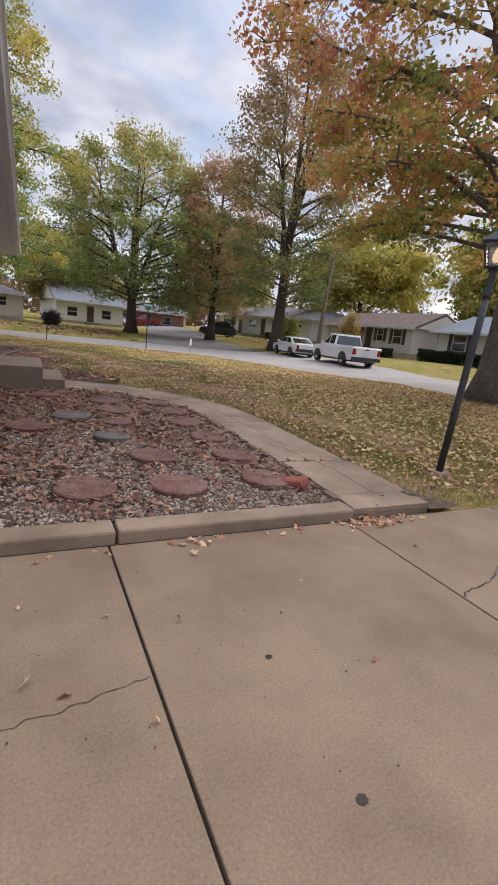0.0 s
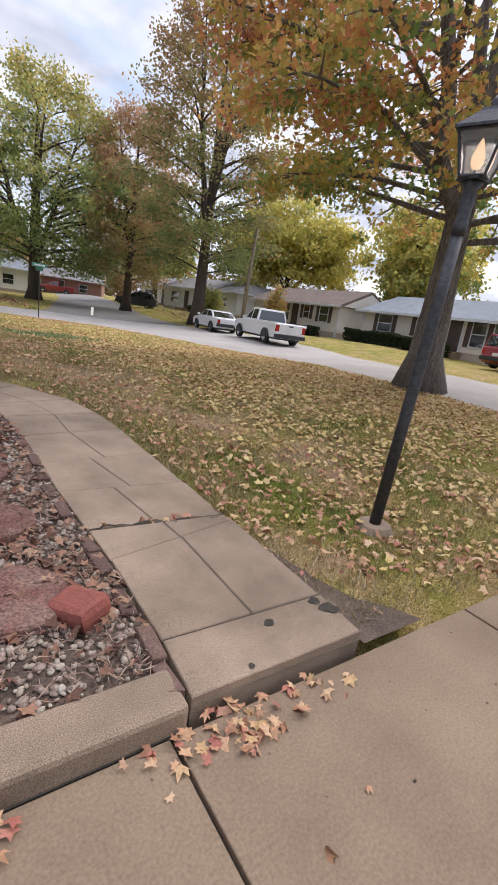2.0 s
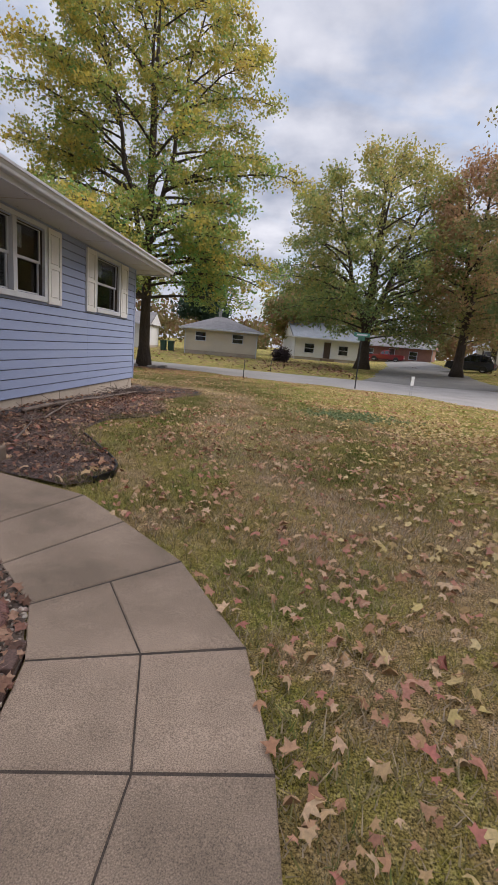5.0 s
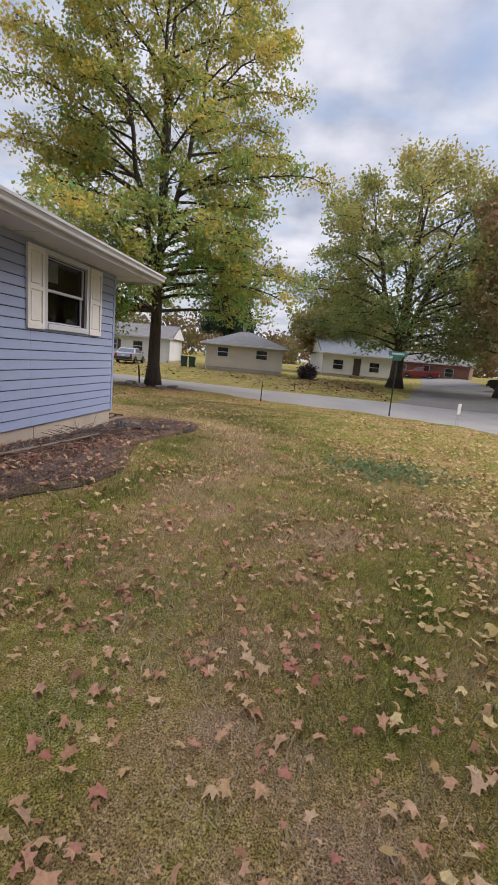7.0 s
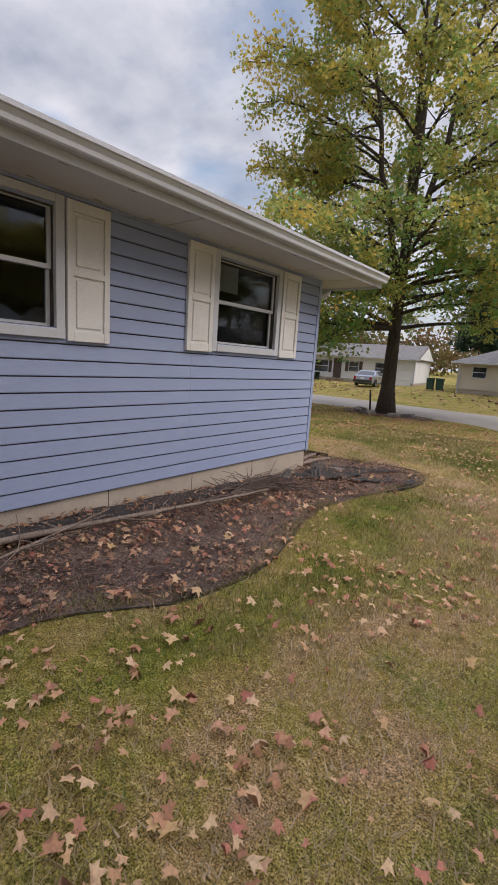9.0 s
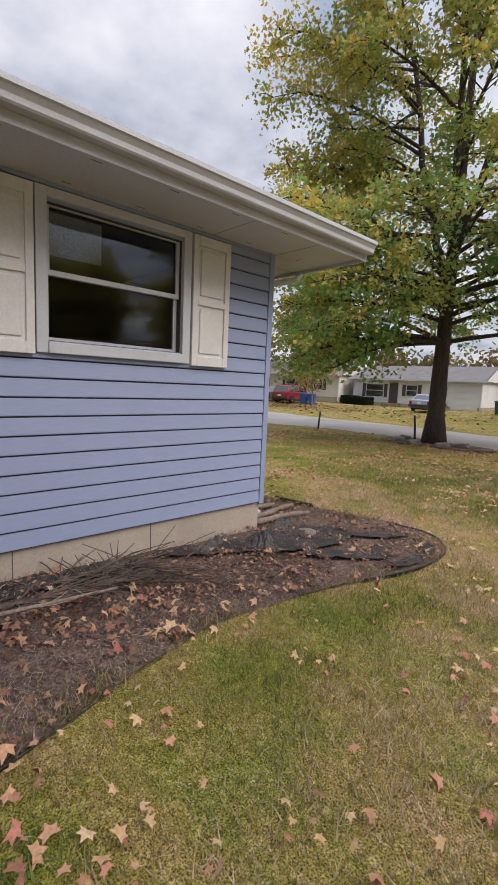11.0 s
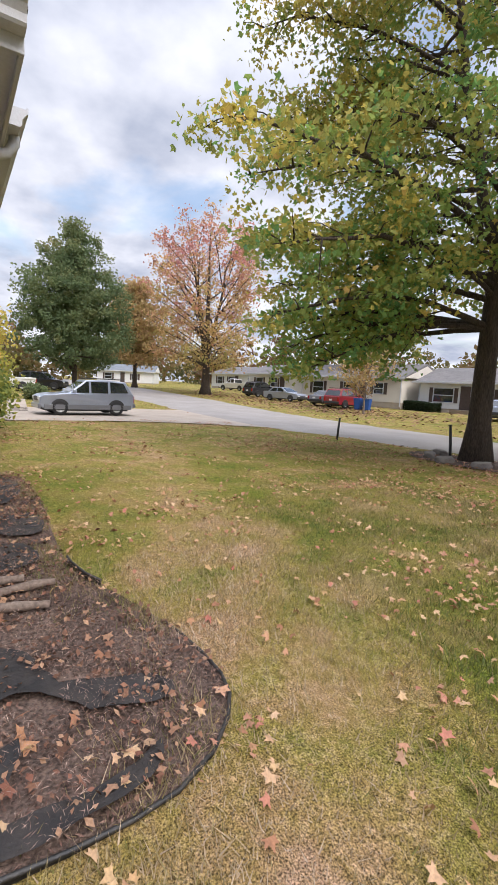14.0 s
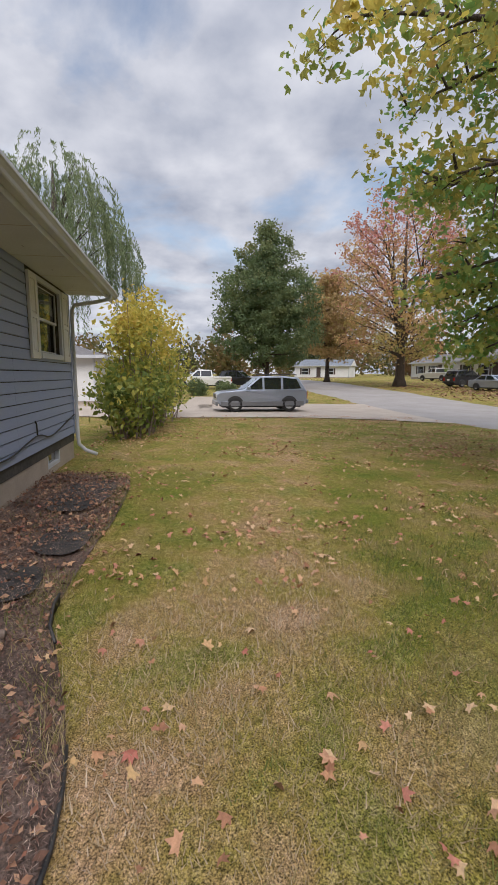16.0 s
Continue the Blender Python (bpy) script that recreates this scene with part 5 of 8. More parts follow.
# across the street
boughed_tree("roadside_tree", "tall tree with thinning green and russet leaves", (19.6, 35.5), 24.5, 0.5,
             [(4, 5.0), (9, 6.4), (15, 5.6), (20, 4.0), (24.5, 1.2)], 64, 9, 30, 0.25, L_MIX, M_BARK, 31, first=4.2, leaders=((6, 200, 2.4), (7.5, 40, 2.2), (9, 300, 1.8)), turn=(4.0, 21.0, 0.1), spread=0.5, rise=0.75)
boughed_tree("roadside_tree", "broad tree with russet brown leaves", (17.6, 46.5), 18.0, 0.42,
             [(3, 4.2), (7, 5.4), (12, 4.4), (18, 1.2)], 56, 8, 28, 0.26, L_BROWN, M_BARK, 37, first=3.2, leaders=((5, 180, 1.6),), turn=(1.0, 20.0, 0.1), spread=0.5, rise=0.6)
boughed_tree("roadside_tree", "large rounded tree with drooping green-yellow foliage", (10.2, 51.0), 19.5, 0.55,
             [(3, 7.2), (6, 9.6), (11, 10.2), (15, 8.0), (19.5, 2.4)], 84, 9, 24, 0.27, L_GREEN, M_BARK, 41, first=2.8, leaders=((3.6, 180, 4.2), (3.8, 10, 4.0), (4.4, 270, 3.2)), turn=(3.0, 27.0, 0.12), spread=0.55, rise=0.5, sag=0.16)
# beyond the driveway of the neighbour, and far along the street
tree("pear_tree", "dense oval tree with dark green leaves", (-47.5, 28.5), 2.2, 0.28,
     [(0, 0, 6.0, 6.1, 6.1, 3.8, 2.6), (0, 0, 9.6, 5.3, 5.3, 4.0, 2.4), (0, 0, 13.0, 3.2, 3.2, 3.0, 1.0), (0, 0, 15.6, 1.2, 1.2, 1.2, 0.2)],
     640, 84, 0.27, L_DENSE, M_BARK, 53, spread=0.42, shell=0.42, top=13, turn=(1.0, 22.0, 0.1))
boughed_tree("maple_tree", "maple with pink-red top and orange lower leaves", (-46.5, 43.2), 20.5, 0.5,
             [(3.4, 5.2), (7, 7.2), (12, 7.6), (17, 6.4), (20.5, 3.6)], 62, 8, 15, 0.32, L_MAPLE, M_BARK, 59, first=3.6, leaders=((4, 180, 3.6), (4.4, 20, 3.4), (4.8, 280, 2.6)), turn=(3.0, 17.0, 0.05), spread=0.5, rise=0.9, sag=0.04)
tree("maple_tree", "orange-leaved maple beyond the street", (-62, 40.0), 2.6, 0.35,
     [(0, 0, 8.0, 5.0, 5.0, 5.0, 2), (0, 0, 12, 3, 3, 3, 0.7)], 190, 90, 0.42, L_ORANGE, M_BARK, 61, spread=0.65, top=12)
tree("maple_tree", "mixed orange and green maple beyond the street", (-33, 58.0), 2.6, 0.35,
     [(0, 0, 8.5, 5.0, 5.0, 5.0, 2), (0, 0, 12, 3, 3, 3, 0.7)], 190, 90, 0.42, L_GREEN, M_BARK, 67, spread=0.65, top=12)
tree("back_tree", "yellow-leaved tree behind the houses", (37, 47.0), 3.0, 0.4,
     [(0, 0, 9.5, 5.6, 5.6, 5.6, 2), (-4, 2, 8, 4, 4, 4, 1), (4, -3, 8, 4, 4, 4, 1)], 260, 100, 0.46, L_YELLOW, M_BARK, 71, spread=0.7, top=13)
tree("back_tree", "yellow and green tree behind the houses", (44, 34.0), 3.0, 0.4,
     [(0, 0, 9.0, 5.6, 5.6, 5.0, 2), (-3, -4, 7, 4, 4, 4, 1), (3, 3, 8, 4, 4, 4, 1)], 260, 100, 0.46, L_YELLOW, M_BARK, 73, spread=0.7, top=13, mats=(L_GREEN, lambda c, r: c[:, 2] + r.normal(size=len(c)) * 2 < 7))
tree("back_tree", "green tree behind the houses", (46, 18.0), 3.0, 0.4,
     [(0, 0, 9.0, 5.6, 5.6, 5.0, 2), (-3, -4, 7, 4, 4, 4, 1), (3, 5, 8, 4, 4, 4, 1)], 260, 90, 0.46, L_GREEN, M_BARK, 79, spread=0.7, top=13)
tree("side_street_tree", "leafy tree along the side street", (27.5, 64), 3.0, 0.4,
     [(0, 0, 9.0, 5.6, 5.6, 6.0, 2), (-3, -4, 7, 4, 4, 4, 1), (3, 3, 8, 4, 4, 4, 1)], 260, 95, 0.48, L_GREEN, M_BARK, 83, spread=0.7, top=13)
tree("side_street_tree", "russet tree along the side street", (6.0, 74), 3.0, 0.4,
     [(0, 0, 8.0, 5.0, 5.0, 5.0, 2), (-3, -2, 6, 4, 4, 3, 1)], 220, 90, 0.5, L_MIX, M_BARK, 89, spread=0.7, top=11)
tree("pine_tree", "dark green pine behind the beige house", (-9.0, 68), 3.0, 0.32,
     [(0, 0, 5.5, 3.6, 3.6, 2.0, 1), (0, 0, 8.5, 2.8, 2.8, 2.4, 1), (0, 0, 12, 1.8, 1.8, 2.6, 0.8), (0, 0, 15, 0.8, 0.8, 1.8, 0.3)],
     200, 80, 0.5, L_PINE, M_BARK, 97, spread=0.5, shape=LONG * 1.6, top=15)
tree("yard_tree", "round green tree behind the beige house", (4.5, 92), 2.5, 0.3,
     [(0, 0, 7.5, 5, 5, 4.5, 1)], 140, 90, 0.55, L_GREEN, M_BARK, 101, spread=0.8, top=9)
tree("yard_tree", "small orange tree far behind the houses", (14.5, 110), 2.5, 0.3,
     [(0, 0, 7.0, 5, 5, 4.5, 1)], 120, 80, 0.6, L_ORANGE, M_BARK, 103, spread=0.8, top=9)
tree("small_tree", "slim young tree with rust leaves before the house front", (26.6, 34.6), 1.2, 0.06,
     [(0, 0, 2.4, 0.9, 0.9, 1.3, 1)], 40, 60, 0.15, L_OAK, M_BARK, 107, spread=0.3, top=3.0)
tree("small_tree", "bare pinkish ornamental tree by the street", (-22, 44), 1.2, 0.09,
     [(0, 0, 3.4, 2.2, 2.2, 1.8, 1)], 70, 24, 0.22, L_ORANGE, M_TWIG, 109, spread=0.4, top=4.0)


def willow(at, h, r, seed):
    """A weeping willow: a domed top from which long leafy strands hang."""
    rng = np.random.default_rng(seed)
    z0 = ground_z(*at)
    ob = thing("willow_tree", "weeping willow with long hanging grey-green strands", "tree", at=(*at, z0))
    bm = bmesh.new()
    tube(bm, [(0, 0, -0.2), (0.1, 0, h * 0.3), (0.2, 0.2, h * 0.6), (0.1, 0.3, h * 0.9)], [0.5, 0.4, 0.25, 0.05], 10)
    ctr = []
    for i in range(330):
        # each strand arches out of the dome and then hangs straight down
        a, q = rng.uniform(0, 6.28), r * rng.uniform(0.05, 1) ** 0.55
        zt_ = h * (1 - 0.36 * (q / r) ** 2.4) * (0.86 + 0.14 * math.sin(a * 5 + 2 * q) ** 2) * rng.uniform(0.93, 1.0)
        x, y = q * math.cos(a), q * math.sin(a)
        if i < 26:
            tube(bm, [(0.1, 0.1, h * 0.5), (x * 0.4, y * 0.4, zt_ * 0.86), (x * 0.8, y * 0.8, zt_)], [0.12, 0.07, 0.02], 5, cap=False)
        ln = rng.uniform(1.2, 4.0) + 4.0 * (math.sin(a * 7 + seed) > 0.1) * rng.uniform(0.4, 1)
        n_ = int(ln * 26)
        t = np.linspace(0, 1, n_)
        out_ = 1.0 * np.minimum(1, (t * ln / 1.2)) ** 0.6
        ctr.append(np.stack([x + math.cos(a) * out_ + rng.normal(size=n_) * 0.07, y + math.sin(a) * out_ + rng.normal(size=n_) * 0.07, zt_ + 0.25 * np.sin(np.minimum(1, t * ln / 1.0) * 3.14) - t * ln], -1))
    part("trunk", bm, M_BARK, ob, smooth=True)
    ctr = np.concatenate(ctr)
    part("crown", leaf_cloud("crown", ctr, rng.uniform(0.22, 0.42, len(ctr)), L_WILLOW, rng, LONG, droop=0.25), None, ob)


willow((-31.8, 11.2), 16.6, 4.9, 5)


def shrub(name, label, at, lobes, n_clumps, per, leaf, mat, seed, spread=0.2, stems=8, shape=QUAD, group="", category="bush", turned=False):
    """A many-stemmed bush of leaf clumps."""
    rng = np.random.default_rng(seed)
    z0 = ground_z(at[0], at[1])
    ob = thing(name, label, category, group, (at[0], at[1], z0))
    w = np.array([q[6] for q in lobes], float)
    pick = rng.choice(len(lobes), n_clumps, p=w / w.sum())
    L = np.array([q[:6] for q in lobes], float)
    d = rng.normal(size=(n_clumps, 3)); d /= np.linalg.norm(d, axis=1)[:, None]
    cl = L[pick, :3] + d * (rng.uniform(0, 1, n_clumps) ** 0.45)[:, None] * L[pick, 3:6]
    cl[:, 2] = np.maximum(cl[:, 2], 0.08)
    bm = bmesh.new()
    for i in range(min(stems, n_clumps)):
        e = cl[i]
        s = np.array((e[0] * 0.25, e[1] * 0.5, -0.05)) if len(lobes) < 3 else np.array((e[0] * 0.85, e[1] * 0.7, -0.05))
        tube(bm, [s, (s + e) / 2 + rng.normal(size=3) * 0.08, e], [0.025, 0.016, 0.006], 5, cap=False)
    part("branching", bm, M_TWIG, ob)
    who = np.repeat(np.arange(n_clumps), per)
    ctr = cl[who] + rng.normal(size=(len(who), 3)) * spread
    ctr[:, 2] = np.maximum(ctr[:, 2], 0.03)
    tone = np.clip(ctr[:, 2] / 3.6 + (rng.normal(size=n_clumps) * 0.2)[who] + rng.normal(size=len(who)) * 0.15, 0, 1) if turned else None
    part("foliage", leaf_cloud("foliage", ctr, leaf * rng.uniform(0.6, 1.3, len(who)), mat, rng, shape, tone=tone), None, ob)
    return ob


shrub("corner_bush", "tall loose bush with yellow-green leaves at the house corner", (-11.8, 18.2),
      [(0, 0, 1.2, 1.5, 0.9, 1.1, 2), (-2.6, 0.3, 1.4, 1.7, 1.0, 1.2, 1.8), (0.6, 0, 2.9, 0.6, 0.4, 0.7, 0.5), (-2.2, 0.2, 3.5, 0.8, 0.4, 0.7, 0.4), (-5.0, 0.5, 1.5, 1.6, 0.9, 1.2, 1.2), (1.2, -0.2, 1.0, 1.0, 0.6, 0.9, 0.8), (-1.2, 0.2, 3.0, 1.4, 0.7, 0.8, 0.6), (-3.6, 0.4, 2.9, 1.3, 0.6, 0.9, 0.6), (-4.6, 1.0, 3.3, 0.9, 0.5, 0.5, 0.25), (-6.4, 1.0, 1.4, 1.0, 0.8, 0.9, 0.5)],
      360, 34, 0.15, L_BUSH, 201, spread=0.22, stems=120, turned=True)
for at, r, sd in (((-33.4, 20.6), 0.62, 1), ((-32.4, 22.6), 0.55, 2), ((-31.6, 22.9), 0.45, 3)):
    shrub("round_shrub", "clipped round green shrub beside the walk", at, [(0, 0, r * 0.85, r, r, r * 0.85, 1)], 60, 70, 0.14, L_DENSE, 210 + sd, spread=0.16, group="clipped shrubs")


def hedge(a, b, h, w, seed, label="clipped dark evergreen hedge before the house"):
    rng = np.random.default_rng(seed)
    a, b = np.array(a, float), np.array(b, float)
    L = np.linalg.norm(b - a)
    ob = thing("hedge", label, "hedge", "front hedges", (a[0], a[1], ground_z(*a)))
    n_ = int(L * 900)
    t = rng.uniform(0, 1, n_)
    s = rng.uniform(-1, 1, n_)
    z = rng.uniform(0, 1, n_) ** 0.7 * h
    hh = h * (0.93 + 0.1 * np.sin(t * L * 1.7 + seed))
    z = np.minimum(z, hh)
    nn = np.array((-(b - a)[1], (b - a)[0])) / L
    p = (b - a)[None, :] * t[:, None] + nn[None, :] * (np.sign(s) * np.abs(s) ** 0.5 * w / 2)[:, None]
    zz = np.array([ground_z(*(a + q)) for q in p]) - ground_z(*a)
    ctr = np.stack([p[:, 0], p[:, 1], z + zz], -1)
    part("foliage", leaf_cloud("foliage", ctr, rng.uniform(0.12, 0.22, n_), L_HEDGE, rng), None, ob)
    bm = bmesh.new()
    for i in range(int(L / 0.6)):
        q = (b - a) * (i + 0.5) / int(L / 0.6)
        zg = ground_z(*(a + q)) - ground_z(*a)
        tube(bm, [(q[0], q[1], zg - 0.05), (q[0] + 0.05, q[1], zg + h * 0.6)], [0.04, 0.02], 5)
    part("branching", bm, M_BARK, ob)


hedge((28.0, 18.6), (28.0, 27.0), 0.95, 1.0, 301)
hedge((27.2, 29.8), (27.2, 33.0), 0.75, 0.9, 303)
hedge((-22.5, 54.0), (-28, 54.6), 0.9, 1.0, 305)
hedge((27.8, 46.8), (27.3, 52), 0.8, 1.0, 307)
shrub("dark_bush", "rounded dark purple bush by the beige house", (2.2, 50.2), [(0, 0, 0.6, 0.75, 0.7, 0.6, 1)], 60, 50, 0.16, L_PURPLE, 221, spread=0.22)
shrub("evergreen_shrub", "tall green shrub beside the street tree", (21.4, 37.2), [(0, 0, 1.5, 1.1, 1.1, 1.5, 1)], 90, 60, 0.2, L_GREEN, 223, spread=0.25)

# far woods close the view: uncountable, one object
rng = np.random.default_rng(7)
cs, sz = [], []
for i in range(430):
    a = rng.uniform(0, 2 * math.pi)
    q = rng.uniform(120, 190)
    x, y = q * math.cos(a), 20 + q * math.sin(a)
    hgt, wd = rng.uniform(7, 15), rng.uniform(4, 8)
    n_ = 190
    d = rng.normal(size=(n_, 3)); d /= np.linalg.norm(d, axis=1)[:, None]
    c_ = np.array((x, y, ground_z(x, y) + hgt * 0.5)) + d * (rng.uniform(0, 1, n_) ** 0.4)[:, None] * np.array((wd, wd, hgt * 0.55))
    cs.append(c_); sz.append(rng.uniform(0.9, 1.9, n_))
L_FAR = leaves("far_wood_leaf", [(0.05, 0.075, 0.035), (0.10, 0.11, 0.045), (0.19, 0.16, 0.06), (0.24, 0.13, 0.07), (0.08, 0.09, 0.04)], scale=0.04, amount=0.7)
far_wood = part("far_woods", leaf_cloud("far_woods", np.concatenate(cs), np.concatenate(sz), L_FAR, rng), None)
tagged(far_wood, "distant autumn woods behind the houses", "woods", kind="stuff")


# ---------------------------------------------------------------- neighbouring houses
def far_window(parent, x, y_face, z, w, h, out, shutters=None, side=False):
    """A framed double-hung window on a wall; side: on a wall along y."""
    def bx(bm, a, b, d0, d1, p, q):
        lo, hi = sorted((y_face + d0 * out, y_face + d1 * out))
        return box(bm, lo, hi, a, b, p, q) if side else box(bm, a, b, lo, hi, p, q)
    bm = bmesh.new()
    f = 0.07
    bx(bm, x - w / 2 - f, x - w / 2, -0.02, 0.05, z - f, z + h + f); bx(bm, x + w / 2, x + w / 2 + f, -0.02, 0.05, z - f, z + h + f)
    bx(bm, x - w / 2, x + w / 2, -0.02, 0.05, z + h, z + h + f); bx(bm, x - w / 2, x + w / 2, -0.02, 0.06, z - f, z)
    bx(bm, x - w / 2, x + w / 2, -0.01, 0.035, z + h / 2 - 0.03, z + h / 2 + 0.03)
    win = part("window", bm, M_TRIM, parent)
    part("pane", bx(bmesh.new(), x - w / 2, x + w / 2, 0.008, 0.015, z, z + h / 2 - 0.03), M_GLASS, win)
    part("pane", bx(bmesh.new(), x - w / 2, x + w / 2, 0.008, 0.015, z + h / 2 + 0.03, z + h), M_GLASS, win)
    if shutters:
        for s in (-1, 1):
            c = x + s * (w / 2 + f + 0.2)
            part("shutter", bx(bmesh.new(), c - 0.17, c + 0.17, 0.003, 0.04, z - f, z + h + f), shutters, parent)


def small_house(label, at, yaw, w, d, h, wall, roof, rise, hip=False, front=(), ends=(), door=None, garage=None, shutters=None, chimney=False, base=0.4, porch=None, far_end=()):
    """A one-storey house. Its front lies along x at y=0, facing -y; the ends are at x=0 and x=w."""
    z0 = ground_z(*at) - 0.05
    ob = thing("neighbour_house", label, "house", "neighbouring houses", (at[0], at[1], z0), yaw)
    part("foundation", a_box(0.04, w - 0.04, 0.04, d - 0.04, -0.6, base), M_FOUND if wall is not M_BRICKW else wall, ob)
    part("wall", a_box(0, w, 0, d, base, h), wall, ob)
    o = 0.5
    bm = bmesh.new()
    if hip:
        r = min(d / 2 + o, w / 2)
        c = [bm.verts.new(q) for q in ((-o, -o, h), (w + o, -o, h), (w + o, d + o, h), (-o, d + o, h), (r - o, d / 2, h + rise), (w + o - r, d / 2, h + rise))]
        for f in ((0, 1, 5, 4), (1, 2, 5), (2, 3, 4, 5), (3, 0, 4), (3, 2, 1, 0)):
            bm.faces.new([c[i] for i in f])
    else:
        c = [bm.verts.new(q) for q in ((-0.3, -o, h - 0.02), (w + 0.3, -o, h - 0.02), (w + 0.3, d + o, h - 0.02), (-0.3, d + o, h - 0.02), (-0.3, d / 2, h + rise), (w + 0.3, d / 2, h + rise))]
        for f in ((0, 1, 5, 4), (2, 3, 4, 5), (3, 2, 1, 0), (0, 4, 3), (1, 2, 5)):
            bm.faces.new([c[i] for i in f])
    bmesh.ops.recalc_face_normals(bm, faces=bm.faces)
    part("roof", bm, roof, ob)
    if not hip:
        for x in (-0.005, w + 0.005):
            bm = bmesh.new()
            s = -1 if x < 0 else 1
            c = [bm.verts.new((x + s * 0.301, q[0], q[1])) for q in ((0, h - 0.02), (d, h - 0.02), (d / 2, h + rise * (d / 2) / (d / 2 + o) - 0.03))]
            bm.faces.new(c)
            part("gable", bm, wall, ob)
    # fascia and gutters
    part("fascia", a_box(-o, w + o, -o - 0.07, -o, h - 0.14, h + 0.02), M_TRIM, ob)
    part("fascia", a_box(-o, w + o, d + o, d + o + 0.07, h - 0.14, h + 0.02), M_TRIM, ob)
    if hip:
        part("fascia", a_box(-o - 0.07, -o, -o, d + o, h - 0.14, h + 0.02), M_TRIM, ob)
        part("fascia", a_box(w + o, w + o + 0.07, -o, d + o, h - 0.14, h + 0.02), M_TRIM, ob)
    for x in (0.05, w - 0.12):
        part("downspout", a_box(x, x + 0.08, -0.09, -0.01, 0.05, h - 0.1), M_TRIM, ob)
    for x, z, ww, hh, sh in front:
        far_window(ob, x, 0, z, ww, hh, -1, shutters if sh else None)
    for y_, z, ww, hh in ends:
        far_window(ob, y_, 0, z, ww, hh, -1, None, True)
    for y_, z, ww, hh in far_end:
        far_window(ob, y_, w, z, ww, hh, 1, None, True)
    if door is not None:
        dr = part("door", a_box(door - 0.45, door + 0.45, -0.04, 0.0, base, base + 2.05), M_BROWN, ob)
        bm = bmesh.new()
        box(bm, door - 0.54, door - 0.45, -0.06, 0.0, base, base + 2.14); box(bm, door + 0.45, door + 0.54, -0.06, 0.0, base, base + 2.14); box(bm, door - 0.45, door + 0.45, -0.06, 0.0, base + 2.05, base + 2.14)
        part("door_frame", bm, M_TRIM, dr)
        part("doorstep", a_box(door - 0.8, door + 0.8, -1.1, -0.05, -0.3, base - 0.05, bevel=0.02), M_STEP, ob)
    if garage:
        g0, g1 = garage
        gd = part("garage_door", a_box(g0, g1, -0.03, 0.0, 0.05, 2.25), M_WHITEW, ob)
        for k in range(4):
            part("panel", a_box(g0 + 0.06, g1 - 0.06, -0.055, -0.03, 0.10 + k * 0.54, 0.58 + k * 0.54, bevel=0.015), M_WHITEW, gd)
    if chimney:
        part("chimney", a_box(w * 0.45, w * 0.45 + 0.35, d / 2 - 0.2, d / 2 + 0.2, h + rise - 0.6, h + rise + 0.9), M_STEEL, ob)
    return ob


# across the street: brown roof, then blue-grey roof
small_house("cream ranch house with a brown shingle roof and dark shutters", (28.65, 40.9), -90, 12.0, 6.0, 2.5, M_CREAM, M_SHINGLE_BR, 1.5,
            front=((3.6, 1.05, 1.7, 1.25, True), (5.4, 0.9, 0.5, 1.5, False), (10.2, 1.15, 1.0, 1.15, True), (8.0, 1.3, 0.7, 1.0, True)), door=6.5, garage=(0.3, 2.5), shutters=M_BROWN, far_end=((3.4, 1.1, 0.9, 1.0),))
small_house("pale ranch house with a blue-grey roof and brown shutters", (29.7, 27.3), -90, 17.5, 8.0, 2.45, M_CREAM, M_SHINGLE_BL, 1.6,
            front=((2.2, 1.1, 1.2, 1.15, True), (5.6, 1.1, 1.2, 1.15, True), (9.6, 0.85, 0.9, 1.5, True), (11.0, 0.85, 0.9, 1.5, False), (12.6, 0.85, 0.9, 1.5, True), (14.6, 1.0, 1.0, 1.2, False)), door=8.0, garage=(15.3, 17.2), shutters=M_BROWN)
small_house("white house with a grey roof beside the street light", (29.5, 53.5), -96, 9.5, 7.4, 2.7, M_WHITEW, M_SHINGLE, 1.5, hip=True,
            front=((2.0, 1.2, 1.2, 1.0, False), (6.5, 1.2, 1.0, 0.8, False)), door=4.4, far_end=((3.5, 1.3, 1.0, 0.7),))
# north side of the street
small_house("beige ranch house with a grey hip roof", (-7.5, 50.9), 9.5, 7.3, 11.0, 2.6, M_BEIGE, M_SHINGLE, 1.5, hip=True, front=((1.6, 1.42, 0.95, 0.8, False), (5.3, 1.42, 1.0, 0.8, False)), chimney=True, base=0.42,
            far_end=((2.2, 1.2, 1.0, 1.2), (6, 1.2, 1.0, 1.2)))
small_house("white ranch house with grey-green trim", (-25.4, 55.0), 8, 12.5, 8.0, 2.8, M_WHITEW, M_SHINGLE, 1.5, front=((2.4, 1.0, 1.8, 1.2, True), (6.2, 1.2, 1.0, 1.0, True), (9.0, 1.2, 1.0, 1.0, False)), door=4.4, garage=(9.9, 12.2), shutters=M_BROWN)
small_house("cream house with dark shutters and a low hedge", (-38.5, 51.5), 9, 12.5, 8.0, 2.8, M_CREAM, M_SHINGLE, 1.5, front=((2.4, 1.0, 1.4, 1.2, True), (6.4, 1.0, 1.2, 1.2, True), (10.0, 1.2, 1.0, 1.0, True)), door=8.2, shutters=M_BROWN)
